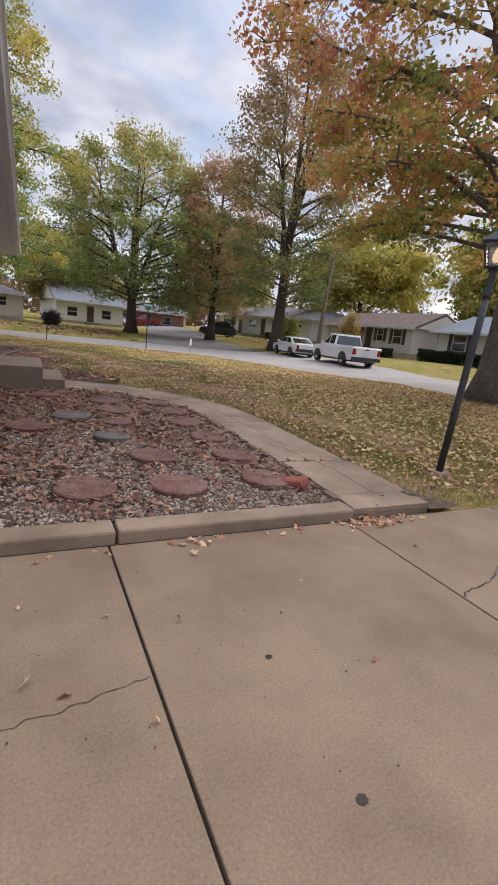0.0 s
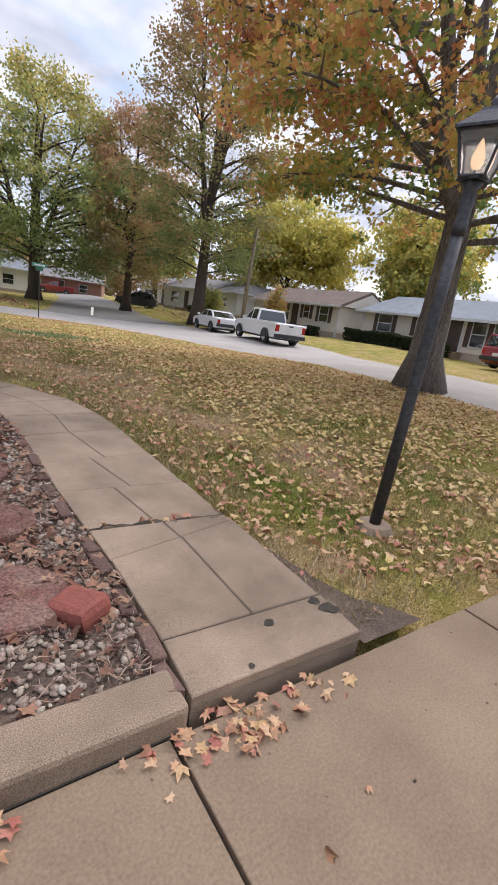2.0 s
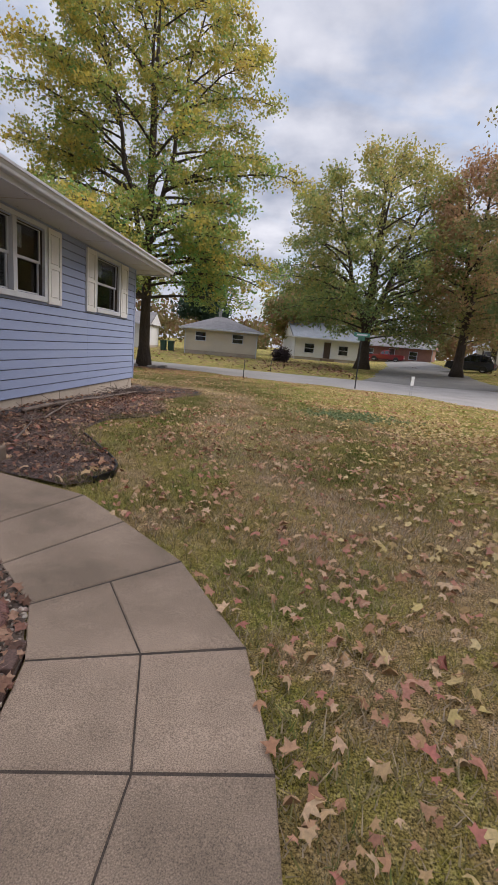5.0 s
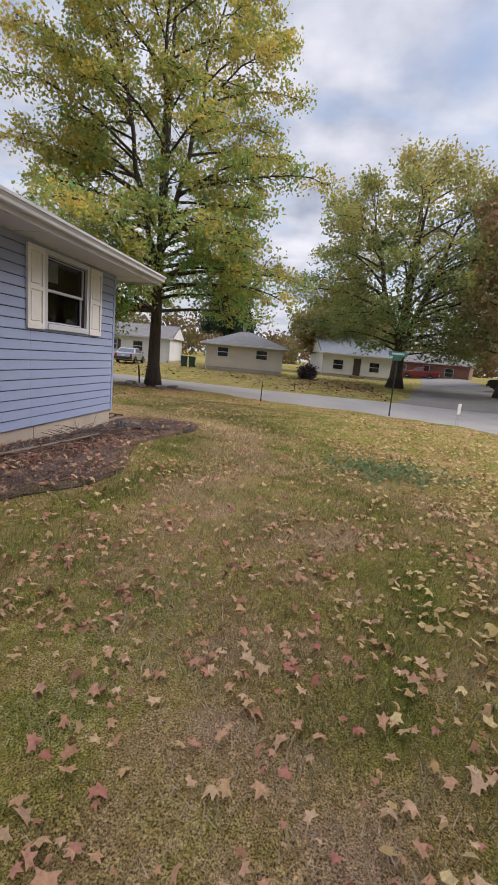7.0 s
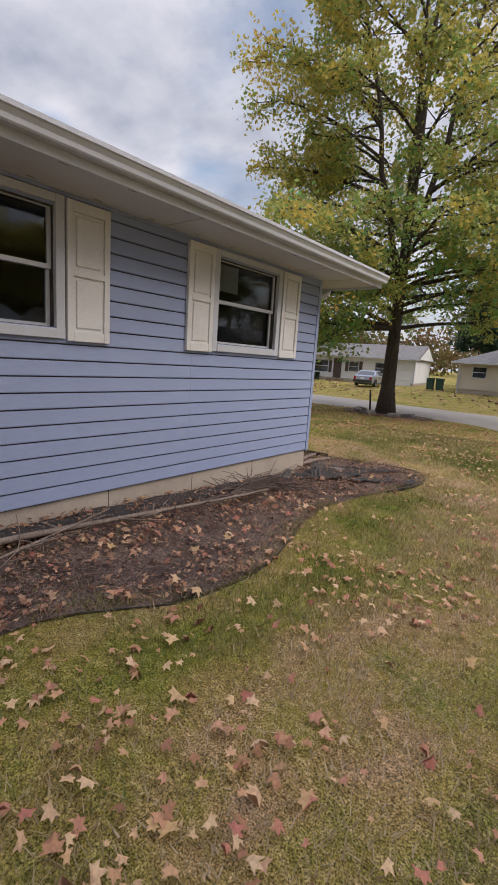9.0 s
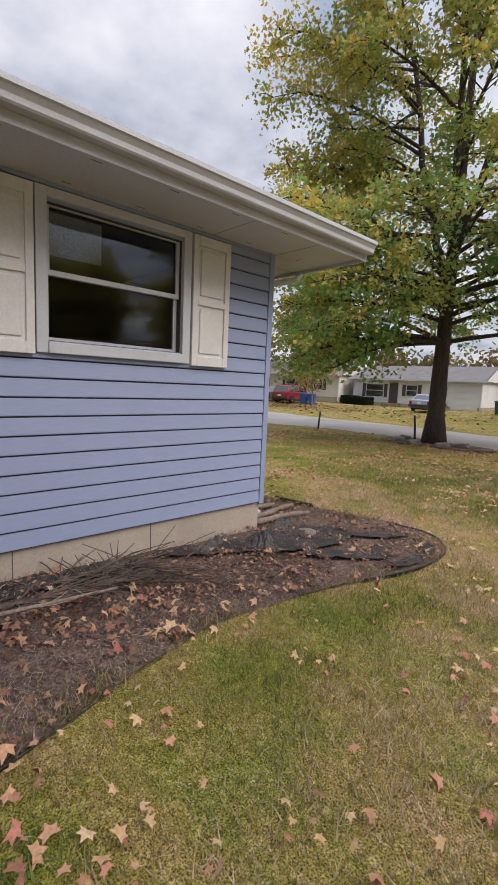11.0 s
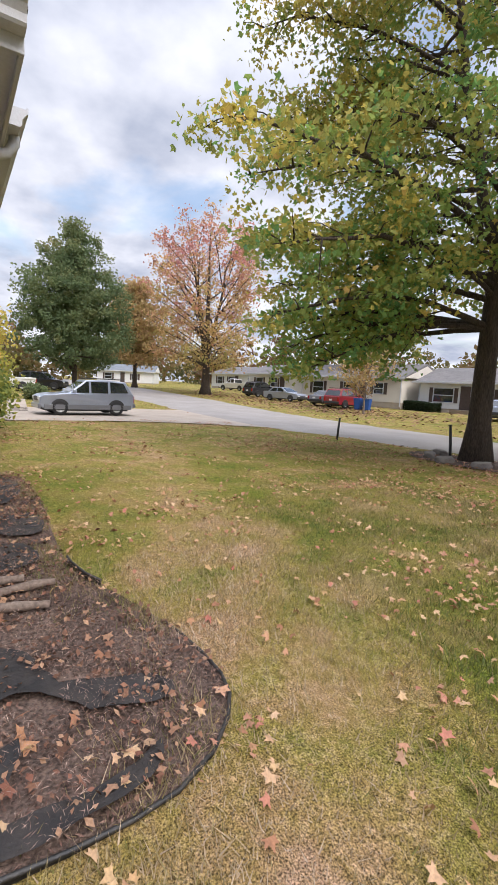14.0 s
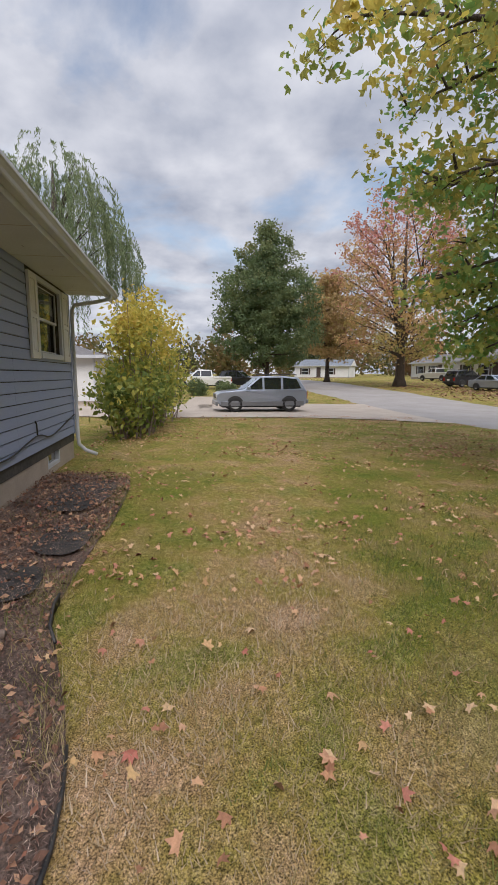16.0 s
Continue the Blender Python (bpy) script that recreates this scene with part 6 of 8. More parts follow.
small_house("white house with brick garage front", (-56.0, 55.5), 10, 12.5, 8.0, 2.8, M_WHITEW, M_SHINGLE, 1.5, front=((2.4, 1.0, 1.4, 1.2, True), (5.4, 1.0, 1.2, 1.2, True)), door=7.0, garage=(8.6, 11.8), shutters=M_BROWN)
small_house("long white house far along the street", (-76.0, 60.0), 12, 15, 8.0, 2.8, M_WHITEW, M_SHINGLE, 1.5, front=((2.4, 1.0, 1.4, 1.2, True), (5.4, 1.0, 1.2, 1.2, True), (11, 1.0, 1.2, 1.2, True)), door=7.0, shutters=M_BROWN)
small_house("small white house at the street's end", (-98.0, 44.0), 60, 12, 8.0, 2.8, M_WHITEW, M_SHINGLE_BL, 1.5, front=((2.4, 1.0, 1.4, 1.2, True), (8, 1.0, 1.2, 1.2, True)), door=5.4, shutters=M_BROWN)
# along the side street
small_house("white house with a steep grey roof behind the beige house", (3.5, 66.0), 12, 9.0, 8.0, 2.9, M_WHITEW, M_SHINGLE_BL, 2.2, front=((2.0, 1.0, 1.2, 1.1, False), (6.6, 1.0, 1.2, 1.1, False)), door=4.4)
small_house("brick house with white columns on the side street", (14.0, 88.0), -20, 13, 8.0, 2.9, M_BRICKW, M_SHINGLE, 1.8, front=((2.5, 0.9, 1.8, 1.4, False), (10, 1.0, 1.2, 1.2, False)), door=6.5)
small_house("cream house beyond the side street", (31.0, 78.0), -75, 12, 8.0, 2.9, M_CREAM, M_SHINGLE, 1.8, front=((2.5, 1.0, 1.6, 1.2, True), (9, 1.0, 1.2, 1.2, True)), door=6.0, shutters=M_BROWN)
small_house("white house under trees on the side street", (27.5, 60.5), -80, 10, 8.0, 2.8, M_WHITEW, M_SHINGLE, 1.6, front=((2.5, 1.0, 1.6, 1.2, False), (7.5, 1.0, 1.2, 1.2, False)), door=5.0)
small_house("neighbouring house beyond the bushes", (-24.0, 3.0), 90, 12, 9.0, 2.8, M_WHITEW, M_SHINGLE, 1.6, hip=True, front=((2.5, 1.0, 1.6, 1.2, False), (9.5, 1.0, 1.2, 1.2, False)), door=6.0)


# ---------------------------------------------------------------- vehicles
def wheel_mesh(r, w):
    """Tyre and rim meshes, axle along y."""
    prof = [(r * 0.62, -w / 2), (r * 0.93, -w / 2), (r, -w * 0.36), (r, w * 0.36), (r * 0.93, w / 2), (r * 0.62, w / 2)]
    def lathe(prof, seg=20):
        bm = bmesh.new()
        rings = [[bm.verts.new((p * math.cos(2 * math.pi * k / seg), y, p * math.sin(2 * math.pi * k / seg))) for p, y in prof] for k in range(seg)]
        for k in range(seg):
            a, b = rings[k], rings[(k + 1) % seg]
            for i in range(len(prof) - 1):
                bm.faces.new((a[i], a[i + 1], b[i + 1], b[i]))
        bmesh.ops.recalc_face_normals(bm, faces=bm.faces)
        return bm
    tyre = mesh_of(lathe(prof), "tyre", M_RUBBER, True)
    rim = mesh_of(lathe([(0.002, -w * 0.36), (r * 0.16, -w * 0.40), (r * 0.2, -w * 0.30), (r * 0.50, -w * 0.34), (r * 0.60, -w * 0.46), (r * 0.64, -w * 0.40), (r * 0.64, w * 0.40), (r * 0.6, w * 0.46), (r * 0.5, w * 0.34), (r * 0.2, w * 0.30), (r * 0.16, w * 0.40), (r * 0.002, w * 0.36)]), "rim", M_RIM, True)
    return tyre, rim


def vehicle(name, label, at, yaw, mat, L, W, lower, upper, glass, wheels, r_wheel, bed=None, two_tone=None, category="car", clear=0.2, group="parked vehicles"):
    """A parked vehicle. x is forward from the middle. lower, upper: side outlines (x, z); glass: side windows (x, z)."""
    z0 = ground_z(*at) + 0.04
    ob = thing(name, label, category, group, (at[0], at[1], z0), yaw)
    bm = prism(bmesh.new(), lower, -W / 2, W / 2, "y")
    # round the plan at the ends and tuck the sides
    for v in bm.verts:
        e = abs(v.co.x) / (L / 2)
        v.co.y *= 1 - 0.10 * max(0, e - 0.82) / 0.18
        if v.co.z < 0.40:
            v.co.y *= 0.96
    bevel_all(bm, 0.055, 3, 0.35)
    body = part("body", bm, mat, ob, smooth=False)
    bm = prism(bmesh.new(), upper, -W / 2 + 0.03, W / 2 - 0.03, "y")
    zl, zh = min(z for _, z in upper), max(z for _, z in upper)
    for v in bm.verts:
        v.co.y *= 1 - 0.17 * (v.co.z - zl) / (zh - zl)
    bevel_all(bm, 0.04, 2, 0.35)
    part("cabin", bm, mat, ob)

    def yat(z):
        return (W / 2 - 0.03) * (1 - 0.17 * (z - zl) / (zh - zl))
    for s in (-1, 1):
        for g in glass:
            bm = bmesh.new()
            v0 = [bm.verts.new((x, s * (yat(z) + 0.008), z)) for x, z in g]
            v1 = [bm.verts.new((x, s * (yat(z) - 0.03), z)) for x, z in g]
            bm.faces.new(v0); bm.faces.new(v1[::-1])
            for i in range(len(g)):
                bm.faces.new((v0[i], v1[i], v1[(i + 1) % len(g)], v0[(i + 1) % len(g)]))
            bmesh.ops.recalc_face_normals(bm, faces=bm.faces)
            part("side_window", bm, M_CARGLASS, ob)
    # wind screen and rear window on the sloped ends of the cabin
    ux = sorted(upper)
    front_pts = sorted(upper, key=lambda q: -q[0])[:2]
    rear_pts = sorted(upper, key=lambda q: q[0])[:2]
    for nm, (p, q) in (("windscreen", sorted(front_pts, key=lambda q: q[1])), ("rear_window", sorted(rear_pts, key=lambda q: q[1]))):
        (xa, za), (xb, zb) = p, q
        if abs(zb - za) < 0.15:
            continue
        sgn = 1 if nm == "windscreen" else -1
        bm = bmesh.new()
        qs = []
        for t in (0.12, 0.86):
            x, z = xa + (xb - xa) * t, za + (zb - za) * t
            for s in (-1, 1):
                qs.append((x + sgn * 0.012, s * (yat(z) - 0.09), z))
        vs = [bm.verts.new(q) for q in (qs[0], qs[1], qs[3], qs[2])]
        bm.faces.new(vs)
        r = bmesh.ops.extrude_face_region(bm, geom=bm.faces[:])
        for v in r["geom"]:
            if isinstance(v, bmesh.types.BMVert):
                v.co.x -= sgn * 0.03
        bmesh.ops.recalc_face_normals(bm, faces=bm.faces)
        part(nm, bm, M_CARGLASS, ob)
    tyre, rim = wheel_mesh(r_wheel, 0.22)
    for x in wheels:
        for s in (-1, 1):
            w_ = part("wheel", a_box(-0.06, 0.06, -0.05, 0.05, -0.06, 0.06), M_PLASTIC, ob)
            w_.location = (x, s * (W / 2 - 0.10), r_wheel)
            part("tyre", tyre, None, w_); part("rim", rim, None, w_)
            bm = bmesh.new()
            seg = 14
            rr = r_wheel * 1.1
            ring = [(x + rr * math.cos(math.pi * k / seg), r_wheel + rr * math.sin(math.pi * k / seg)) for k in range(seg + 1)]
            ring = [(x + rr, clear + 0.02)] + ring + [(x - rr, clear + 0.02)]
            prism(bm, ring, s * (W / 2 - 0.3), s * (W / 2 + 0.004), "y")
            part("wheel_arch", bm, M_PLASTIC, ob)
    zf = max(z for x, z in lower if x > L / 2 - 0.25)
    zr = max(z for x, z in lower if x < -L / 2 + 0.25)
    for s in (-1, 1):
        part("headlight", a_box(L / 2 - 0.13, L / 2 + 0.008, s * (W / 2 - 0.34) - 0.2, s * (W / 2 - 0.34) + 0.2, zf - 0.26, zf - 0.09, bevel=0.03), M_LAMP_CLR, ob)
        part("tail_light", a_box(-L / 2 - 0.008, -L / 2 + 0.15, s * (W / 2 - 0.20) - 0.10, s * (W / 2 - 0.20) + 0.10, zr - 0.42, zr - 0.08, bevel=0.02), M_LAMP_RED, ob)
        mx = max(x for x, z in glass[0]) - 0.05
        part("mirror", a_box(mx - 0.10, mx + 0.06, s * (W / 2 + 0.10) - 0.09, s * (W / 2 + 0.10) + 0.09, zl + 0.04, zl + 0.20, bevel=0.03), mat, ob)
    part("bumper", a_box(L / 2 - 0.08, L / 2 + 0.05, -W / 2 + 0.08, W / 2 - 0.08, 0.30, 0.52, bevel=0.03), two_tone or M_PLASTIC, ob)
    part("bumper", a_box(-L / 2 - 0.06, -L / 2 + 0.08, -W / 2 + 0.06, W / 2 - 0.06, 0.38, 0.58, bevel=0.03), two_tone or M_PLASTIC, ob)
    part("grille", a_box(L / 2 - 0.06, L / 2 + 0.012, -0.42, 0.42, zf - 0.30, zf - 0.10, bevel=0.01), M_PLASTIC, ob)
    part("number_plate", a_box(-L / 2 - 0.075, -L / 2 - 0.055, -0.16, 0.16, 0.62, 0.78), M_WHITEW, ob)
    part("underbody", a_box(-L / 2 + 0.3, L / 2 - 0.3, -W / 2 + 0.2, W / 2 - 0.2, clear - 0.02, 0.42), M_PLASTIC, ob)
    if two_tone:
        for s in (-1, 1):
            part("cladding", a_box(-L / 2 + 0.2, L / 2 - 0.2, s * (W / 2 - 0.02) - 0.02, s * (W / 2 - 0.02) + 0.03, 0.28, 0.50, bevel=0.01), two_tone, ob)
    if bed:
        x0, x1, zf_ = bed
        part("bed_floor", a_box(x0, x1, -W / 2 + 0.10, W / 2 - 0.10, zf_ - 0.005, zf_ + 0.012), M_PLASTIC, ob)
        part("tailgate_handle", a_box(-L / 2 - 0.02, -L / 2 + 0.02, -0.12, 0.12, zf_ - 0.12, zf_ - 0.06), M_PLASTIC, ob)
        for s in (-1, 1):
            part("bed_rail", a_box(x0 - 0.05, x1 + 0.05, s * (W / 2 - 0.06) - 0.05, s * (W / 2 - 0.06) + 0.05, zf_ - 0.1, zf_ + 0.06, bevel=0.02), mat, ob)
    return ob


def pickup(label, at, yaw, mat, crew=False):
    L = 5.6
    lo = [(-2.8, 0.45), (-2.8, 1.12), (0.9, 1.14), (1.1, 1.12), (2.5, 1.04), (2.75, 0.95), (2.8, 0.5), (2.6, 0.36), (-2.7, 0.36)]
    b = -1.0 if crew else -0.55
    up = [(b, 1.08), (b + 0.12, 1.78), (0.45, 1.80), (1.25, 1.10)]
    gl = [[(0.35, 1.18), (1.02, 1.18), (0.42, 1.70), (0.35, 1.70)] if not crew else [(0.2, 1.18), (1.02, 1.18), (0.42, 1.70), (0.2, 1.70)],
          [(b + 0.14, 1.18), (0.25 if not crew else 0.1, 1.18), (0.25 if not crew else 0.1, 1.70), (b + 0.2, 1.70)]]
    return vehicle("pickup_truck", label, at, yaw, mat, L, 1.95, lo, up, gl, (1.85, -1.65), 0.38, bed=(-2.7, b - 0.05, 1.10), category="truck", clear=0.3)


def suv(label, at, yaw, mat, two=None, name="suv"):
    L = 4.42
    lo = [(-2.2, 0.40), (-2.2, 1.02), (0.95, 1.04), (1.2, 1.02), (2.0, 0.94), (2.18, 0.82), (2.21, 0.45), (2.0, 0.30), (-2.05, 0.30)]
    up = [(-2.14, 1.0), (-1.78, 1.62), (-0.9, 1.70), (0.12, 1.67), (0.98, 1.0)]
    gl = [[(0.02, 1.06), (0.78, 1.06), (0.12, 1.58), (0.02, 1.59)], [(-0.88, 1.06), (-0.08, 1.06), (-0.08, 1.59), (-0.88, 1.60)], [(-1.88, 1.10), (-1.0, 1.07), (-1.0, 1.60), (-1.66, 1.55)]]
    ob = vehicle(name, label, at, yaw, mat, L, 1.80, lo, up, gl, (1.33, -1.29), 0.36, two_tone=two, clear=0.22)
    for s in (-1, 1):
        part("roof_rail", a_box(-1.7, 0.1, s * 0.62 - 0.02, s * 0.62 + 0.02, 1.72, 1.77, bevel=0.01), M_PLASTIC, ob)
    return ob


def sedan(label, at, yaw, mat, name="sedan"):
    L = 4.8
    lo = [(-2.4, 0.42), (-2.38, 0.92), (-1.4, 0.96), (0.9, 0.93), (2.1, 0.80), (2.36, 0.70), (2.4, 0.42), (2.2, 0.27), (-2.2, 0.27)]
    up = [(-1.75, 0.92), (-1.0, 1.36), (0.10, 1.40), (1.05, 0.90)]
    gl = [[(-0.35, 0.98), (0.82, 0.96), (0.08, 1.32), (-0.35, 1.33)], [(-1.45, 0.98), (-0.45, 0.98), (-0.45, 1.33), (-0.95, 1.30)]]
    return vehicle(name, label, at, yaw, mat, L, 1.78, lo, up, gl, (1.45, -1.35), 0.32, clear=0.2)


def minivan(label, at, yaw, mat):
    L = 5.1
    lo = [(-2.55, 0.40), (-2.55, 1.05), (1.2, 1.05), (1.4, 1.03), (2.3, 0.92), (2.52, 0.80), (2.55, 0.42), (2.3, 0.26), (-2.4, 0.26)]
    up = [(-2.5, 1.02), (-2.28, 1.70), (0.55, 1.74), (1.65, 1.0)]
    gl = [[(0.45, 1.08), (1.40, 1.06), (0.60, 1.62), (0.45, 1.64)], [(-0.85, 1.08), (0.35, 1.08), (0.35, 1.64), (-0.85, 1.64)], [(-2.2, 1.10), (-0.97, 1.08), (-0.97, 1.64), (-2.08, 1.60)]]
    return vehicle("minivan", label, at, yaw, mat, L, 1.98, lo, up, gl, (1.55, -1.5), 0.35, clear=0.2)


pickup("white extended-cab pickup parked along the street", (17.7, 23.4), 80, M_CAR_WHITE)
sedan("white two-door car parked ahead of the pickup", (18.4, 30.6), 82, M_CAR_WHITE)
minivan("dark red minivan in a driveway across the street", (27.0, 13.0), -14, M_CAR_RED)
suv("silver sport utility car parked across the driveway", (-20.9, 23.3), -90 + 2, M_CAR_SILVER, M_CAR_GREY)
pickup("white crew-cab pickup on the far driveway", (-43.0, 21.4), -92, M_CAR_WHITE, True)
suv("dark sport utility car on the far driveway", (-47.0, 25.5), 60, M_CAR_BLACK)
suv("black sport utility car parked by the street", (-42.5, 48.6), 100, M_CAR_BLACK)
sedan("silver saloon parked by the street", (-36.0, 47.2), 12, M_CAR_SILVER)
sedan("dark saloon parked by the street", (-30.2, 48.2), 100, M_CAR_GREY)
suv("dark red car parked by the street", (-27.5, 47.6), 100, M_CAR_RED)
pickup("white pickup far along the street", (-58.0, 54.5), 195, M_CAR_WHITE)
sedan("silver saloon on the driveway opposite", (-14.6, 50.0), 98, M_CAR_SILVER)
suv("black car parked on the side street", (21.0, 53.0), 150, M_CAR_BLACK)
sedan("grey car far along the side street", (12.2, 72.0), 120, M_CAR_SILVER)
pickup("red pickup far along the side street", (19.0, 84.0), 160, M_CAR_RED)


# ---------------------------------------------------------------- lamp post
def lamp_post():
    bx_, by_ = 4.41, 3.66
    z0 = ground_z(bx_, by_)
    ob = thing("lamp_post", "leaning black iron lamp post with a lit glass lantern", "lamp post", at=(bx_, by_, z0 + 0.02))
    lean_x, lean_y = 0.24 / 2.36, 0.04 / 2.36
    def on(h, dx=0.0, dy=0.0):
        return (lean_x * h + dx, lean_y * h + dy, h)
    bm = bmesh.new()
    bmesh.ops.create_cone(bm, cap_ends=True, segments=18, radius1=0.15, radius2=0.12, depth=0.05)
    for v in bm.verts:
        f = 1 + 0.08 * noise.noise((v.co.x * 9, v.co.y * 9, 1))
        v.co.x *= f; v.co.y *= f
        v.co.z += 0.0
    part("footing", bm, M_WALK, ob)
    bm = bmesh.new()
    tube(bm, [on(0.02), on(0.9), on(1.6), on(2.10)], [0.043, 0.042, 0.041, 0.040], 16)
    part("post", bm, M_BLACKM, ob, smooth=True)
    bm = bmesh.new()
    tube(bm, [on(2.05), on(2.12), on(2.14), on(2.20), on(2.26), on(2.34), on(2.38)], [0.045, 0.048, 0.043, 0.041, 0.046, 0.040, 0.066], 16)
    part("collar", bm, M_BLACKM, ob, smooth=True)
    # lantern: four glass panes in a tapered frame
    h0, h1, w0, w1 = 2.40, 2.66, 0.075, 0.135
    rotz = radians(20)
    def corner(k, h):
        w = w0 + (w1 - w0) * (h - h0) / (h1 - h0)
        a = rotz + math.pi / 4 + k * math.pi / 2
        return on(h, w * 1.414 * math.cos(a), w * 1.414 * math.sin(a))
    lan = part("lantern", a_box(-0.075, 0.075, -0.075, 0.075, 2.385, 2.40, m=Matrix.Translation((lean_x * 2.39, lean_y * 2.39, 0))), M_BLACKM, ob)
    for k in range(4):
        bm = bmesh.new()
        tube(bm, [corner(k, h0), corner(k, h1)], 0.010, 6)
        part("lantern_bar", bm, M_BLACKM, lan)
        for h in (h0 + 0.004, h1):
            bm = bmesh.new()
            tube(bm, [corner(k, h), corner(k + 1, h)], 0.010, 6)
            part("lantern_bar", bm, M_BLACKM, lan)
        bm = bmesh.new()
        vs = [bm.verts.new(q) for q in (corner(k, h0 + 0.012), corner(k + 1, h0 + 0.012), corner(k + 1, h1 - 0.01), corner(k, h1 - 0.01))]
        bm.faces.new(vs)
        pn = part("lantern_pane", bm, M_LANTERN, lan)
        pn.visible_shadow = False
    # roof and finial
    bm = bmesh.new()
    rings = []
    for h, w in ((h1 + 0.005, 0.16), (h1 + 0.022, 0.16), (h1 + 0.10, 0.085), (h1 + 0.13, 0.06), (h1 + 0.15, 0.055)):
        rings.append([bm.verts.new(on(h, w * 1.414 * math.cos(rotz + math.pi / 4 + k * math.pi / 2), w * 1.414 * math.sin(rotz + math.pi / 4 + k * math.pi / 2))) for k in range(4)])
    for a, b in zip(rings, rings[1:]):
        for k in range(4):
            bm.faces.new((a[k], a[(k + 1) % 4], b[(k + 1) % 4], b[k]))
    bm.faces.new(rings[0][::-1]); bm.faces.new(rings[-1])
    part("lantern_roof", bm, M_BLACKM, lan)
    bm = bmesh.new()
    tube(bm, [on(h1 + 0.14), on(h1 + 0.165), on(h1 + 0.19), on(h1 + 0.215), on(h1 + 0.23)], [0.03, 0.018, 0.028, 0.018, 0.004], 10)
    part("finial", bm, M_BLACKM, lan, smooth=True)
    bm = bmesh.new()
    tube(bm, [on(h0 + 0.0), on(h0 + 0.08)], 0.014, 8)
    part("candle_tube", bm, M_TRIM, lan)
    bm = bmesh.new()
    tube(bm, [on(h0 + 0.05), on(h0 + 0.09), on(h0 + 0.13), on(h0 + 0.18), on(h0 + 0.235)], [0.016, 0.040, 0.042, 0.026, 0.004], 12)
    part("bulb", bm, M_BULB, lan, "lit warm flame-shaped bulb", smooth=True)


M_LANTERN = clear_glass()
M_LANTERN.name = "lantern_glass"
M_LANTERN.node_tree.nodes["Principled BSDF"].inputs["Roughness"].default_value = 0.22
M_LANTERN.node_tree.nodes["Principled BSDF"].inputs["Transmission Weight"].default_value = 0.85
M_LANTERN.node_tree.nodes["Principled BSDF"].inputs["Base Color"].default_value = (0.70, 0.69, 0.67, 1)
M_BULB = bpy.data.materials.new("warm_bulb")
M_BULB.use_nodes = True
M_BULB.node_tree.nodes["Principled BSDF"].inputs["Emission Color"].default_value = (1.0, 0.66, 0.36, 1)
M_BULB.node_tree.nodes["Principled BSDF"].inputs["Emission Strength"].default_value = 0.7
lamp_post()

# ---------------------------------------------------------------- gravel bed with stepping stones
BED = [(-1.0, 3.03), (2.455, 3.03)] + [(x - 0.01, y) for x, y in WL[1:]] + [(0.5, 8.0), (-1.0, 8.0)]
gravel_soil = tagged(sheet("gravel_bed", BED, 0.028, M_SOIL, 0.3, bump=0.012), "soil under the gravel bed by the kerb", "garden bed", kind="structure")

STONES = [(0.33, 3.60, 0.25, 0), (1.11, 3.58, 0.255, 0), (2.00, 3.63, 0.24, 0), (1.97, 4.35, 0.24, 0), (1.08, 4.38, 0.24, 0), (1.94, 5.09, 0.23, 0), (0.78, 5.12, 0.2, 1), (-0.06, 5.54, 0.25, 0),
          (1.88, 5.86, 0.23, 0), (0.43, 6.1, 0.24, 1), (1.05, 6.5, 0.25, 0), (1.88, 6.48, 0.22, 0), (1.0, 7.15, 0.25, 0), (1.78, 7.12, 0.22, 0), (0.13, 7.47, 0.25, 0), (-0.6, 3.9, 0.25, 0), (0.95, 5.8, 0.2, 0)]
for k, (x, y, r, kind_) in enumerate(STONES):
    rnd = random.Random(k + 50)
    z0 = ground_z(x, y)
    bm = bmesh.new()
    seg = 30
    ring = lambda rr, z: [bm.verts.new((rr * (1 + 0.02 * math.sin(3 * a + k) + rnd.uniform(-0.008, 0.008)) * math.cos(a), rr * (1 + 0.02 * math.sin(3 * a + k)) * math.sin(a), z)) for a in (2 * math.pi * j / seg for j in range(seg))]
    rs = [ring(r, 0.0), ring(r, 0.045), ring(r - 0.012, 0.056), ring(r * 0.72, 0.060), ring(r * 0.68, 0.056), ring(r * 0.3, 0.058)]
    for a, b in zip(rs, rs[1:]):
        for j in range(seg):
            bm.faces.new((a[j], a[(j + 1) % seg], b[(j + 1) % seg], b[j]))
    bm.faces.new(rs[-1])
    ob = new("stepping_stone", mesh_of(bm, "stepping_stone", M_STONE_GRN if kind_ else M_STONE_RED, False))
    ob.matrix_world = pose(x, y, z0 + 0.018, rnd.uniform(-2, 2), rnd.uniform(-2, 2), rnd.uniform(0, 360))
    tagged(ob, "round grey-green concrete stepping stone in gravel" if kind_ else "round worn red concrete stepping stone in gravel", "stepping stone", "stepping stones")

# loose brick and brick edging along the walk
def brick_mesh(seed, sx=0.2, sy=0.095, sz=0.06, round_=0.008):
    bm = a_box(-sx / 2, sx / 2, -sy / 2, sy / 2, 0, sz, bevel=round_)
    for v in bm.verts:
        v.co += Vector((noise.noise((v.co.x * 14 + seed, v.co.y * 14, 0)), noise.noise((v.co.x * 14, v.co.y * 14 + seed, 5)), noise.noise((v.co.x * 14, seed, v.co.z * 9)))) * 0.016
    return mesh_of(bm, "brick", M_BRICK)


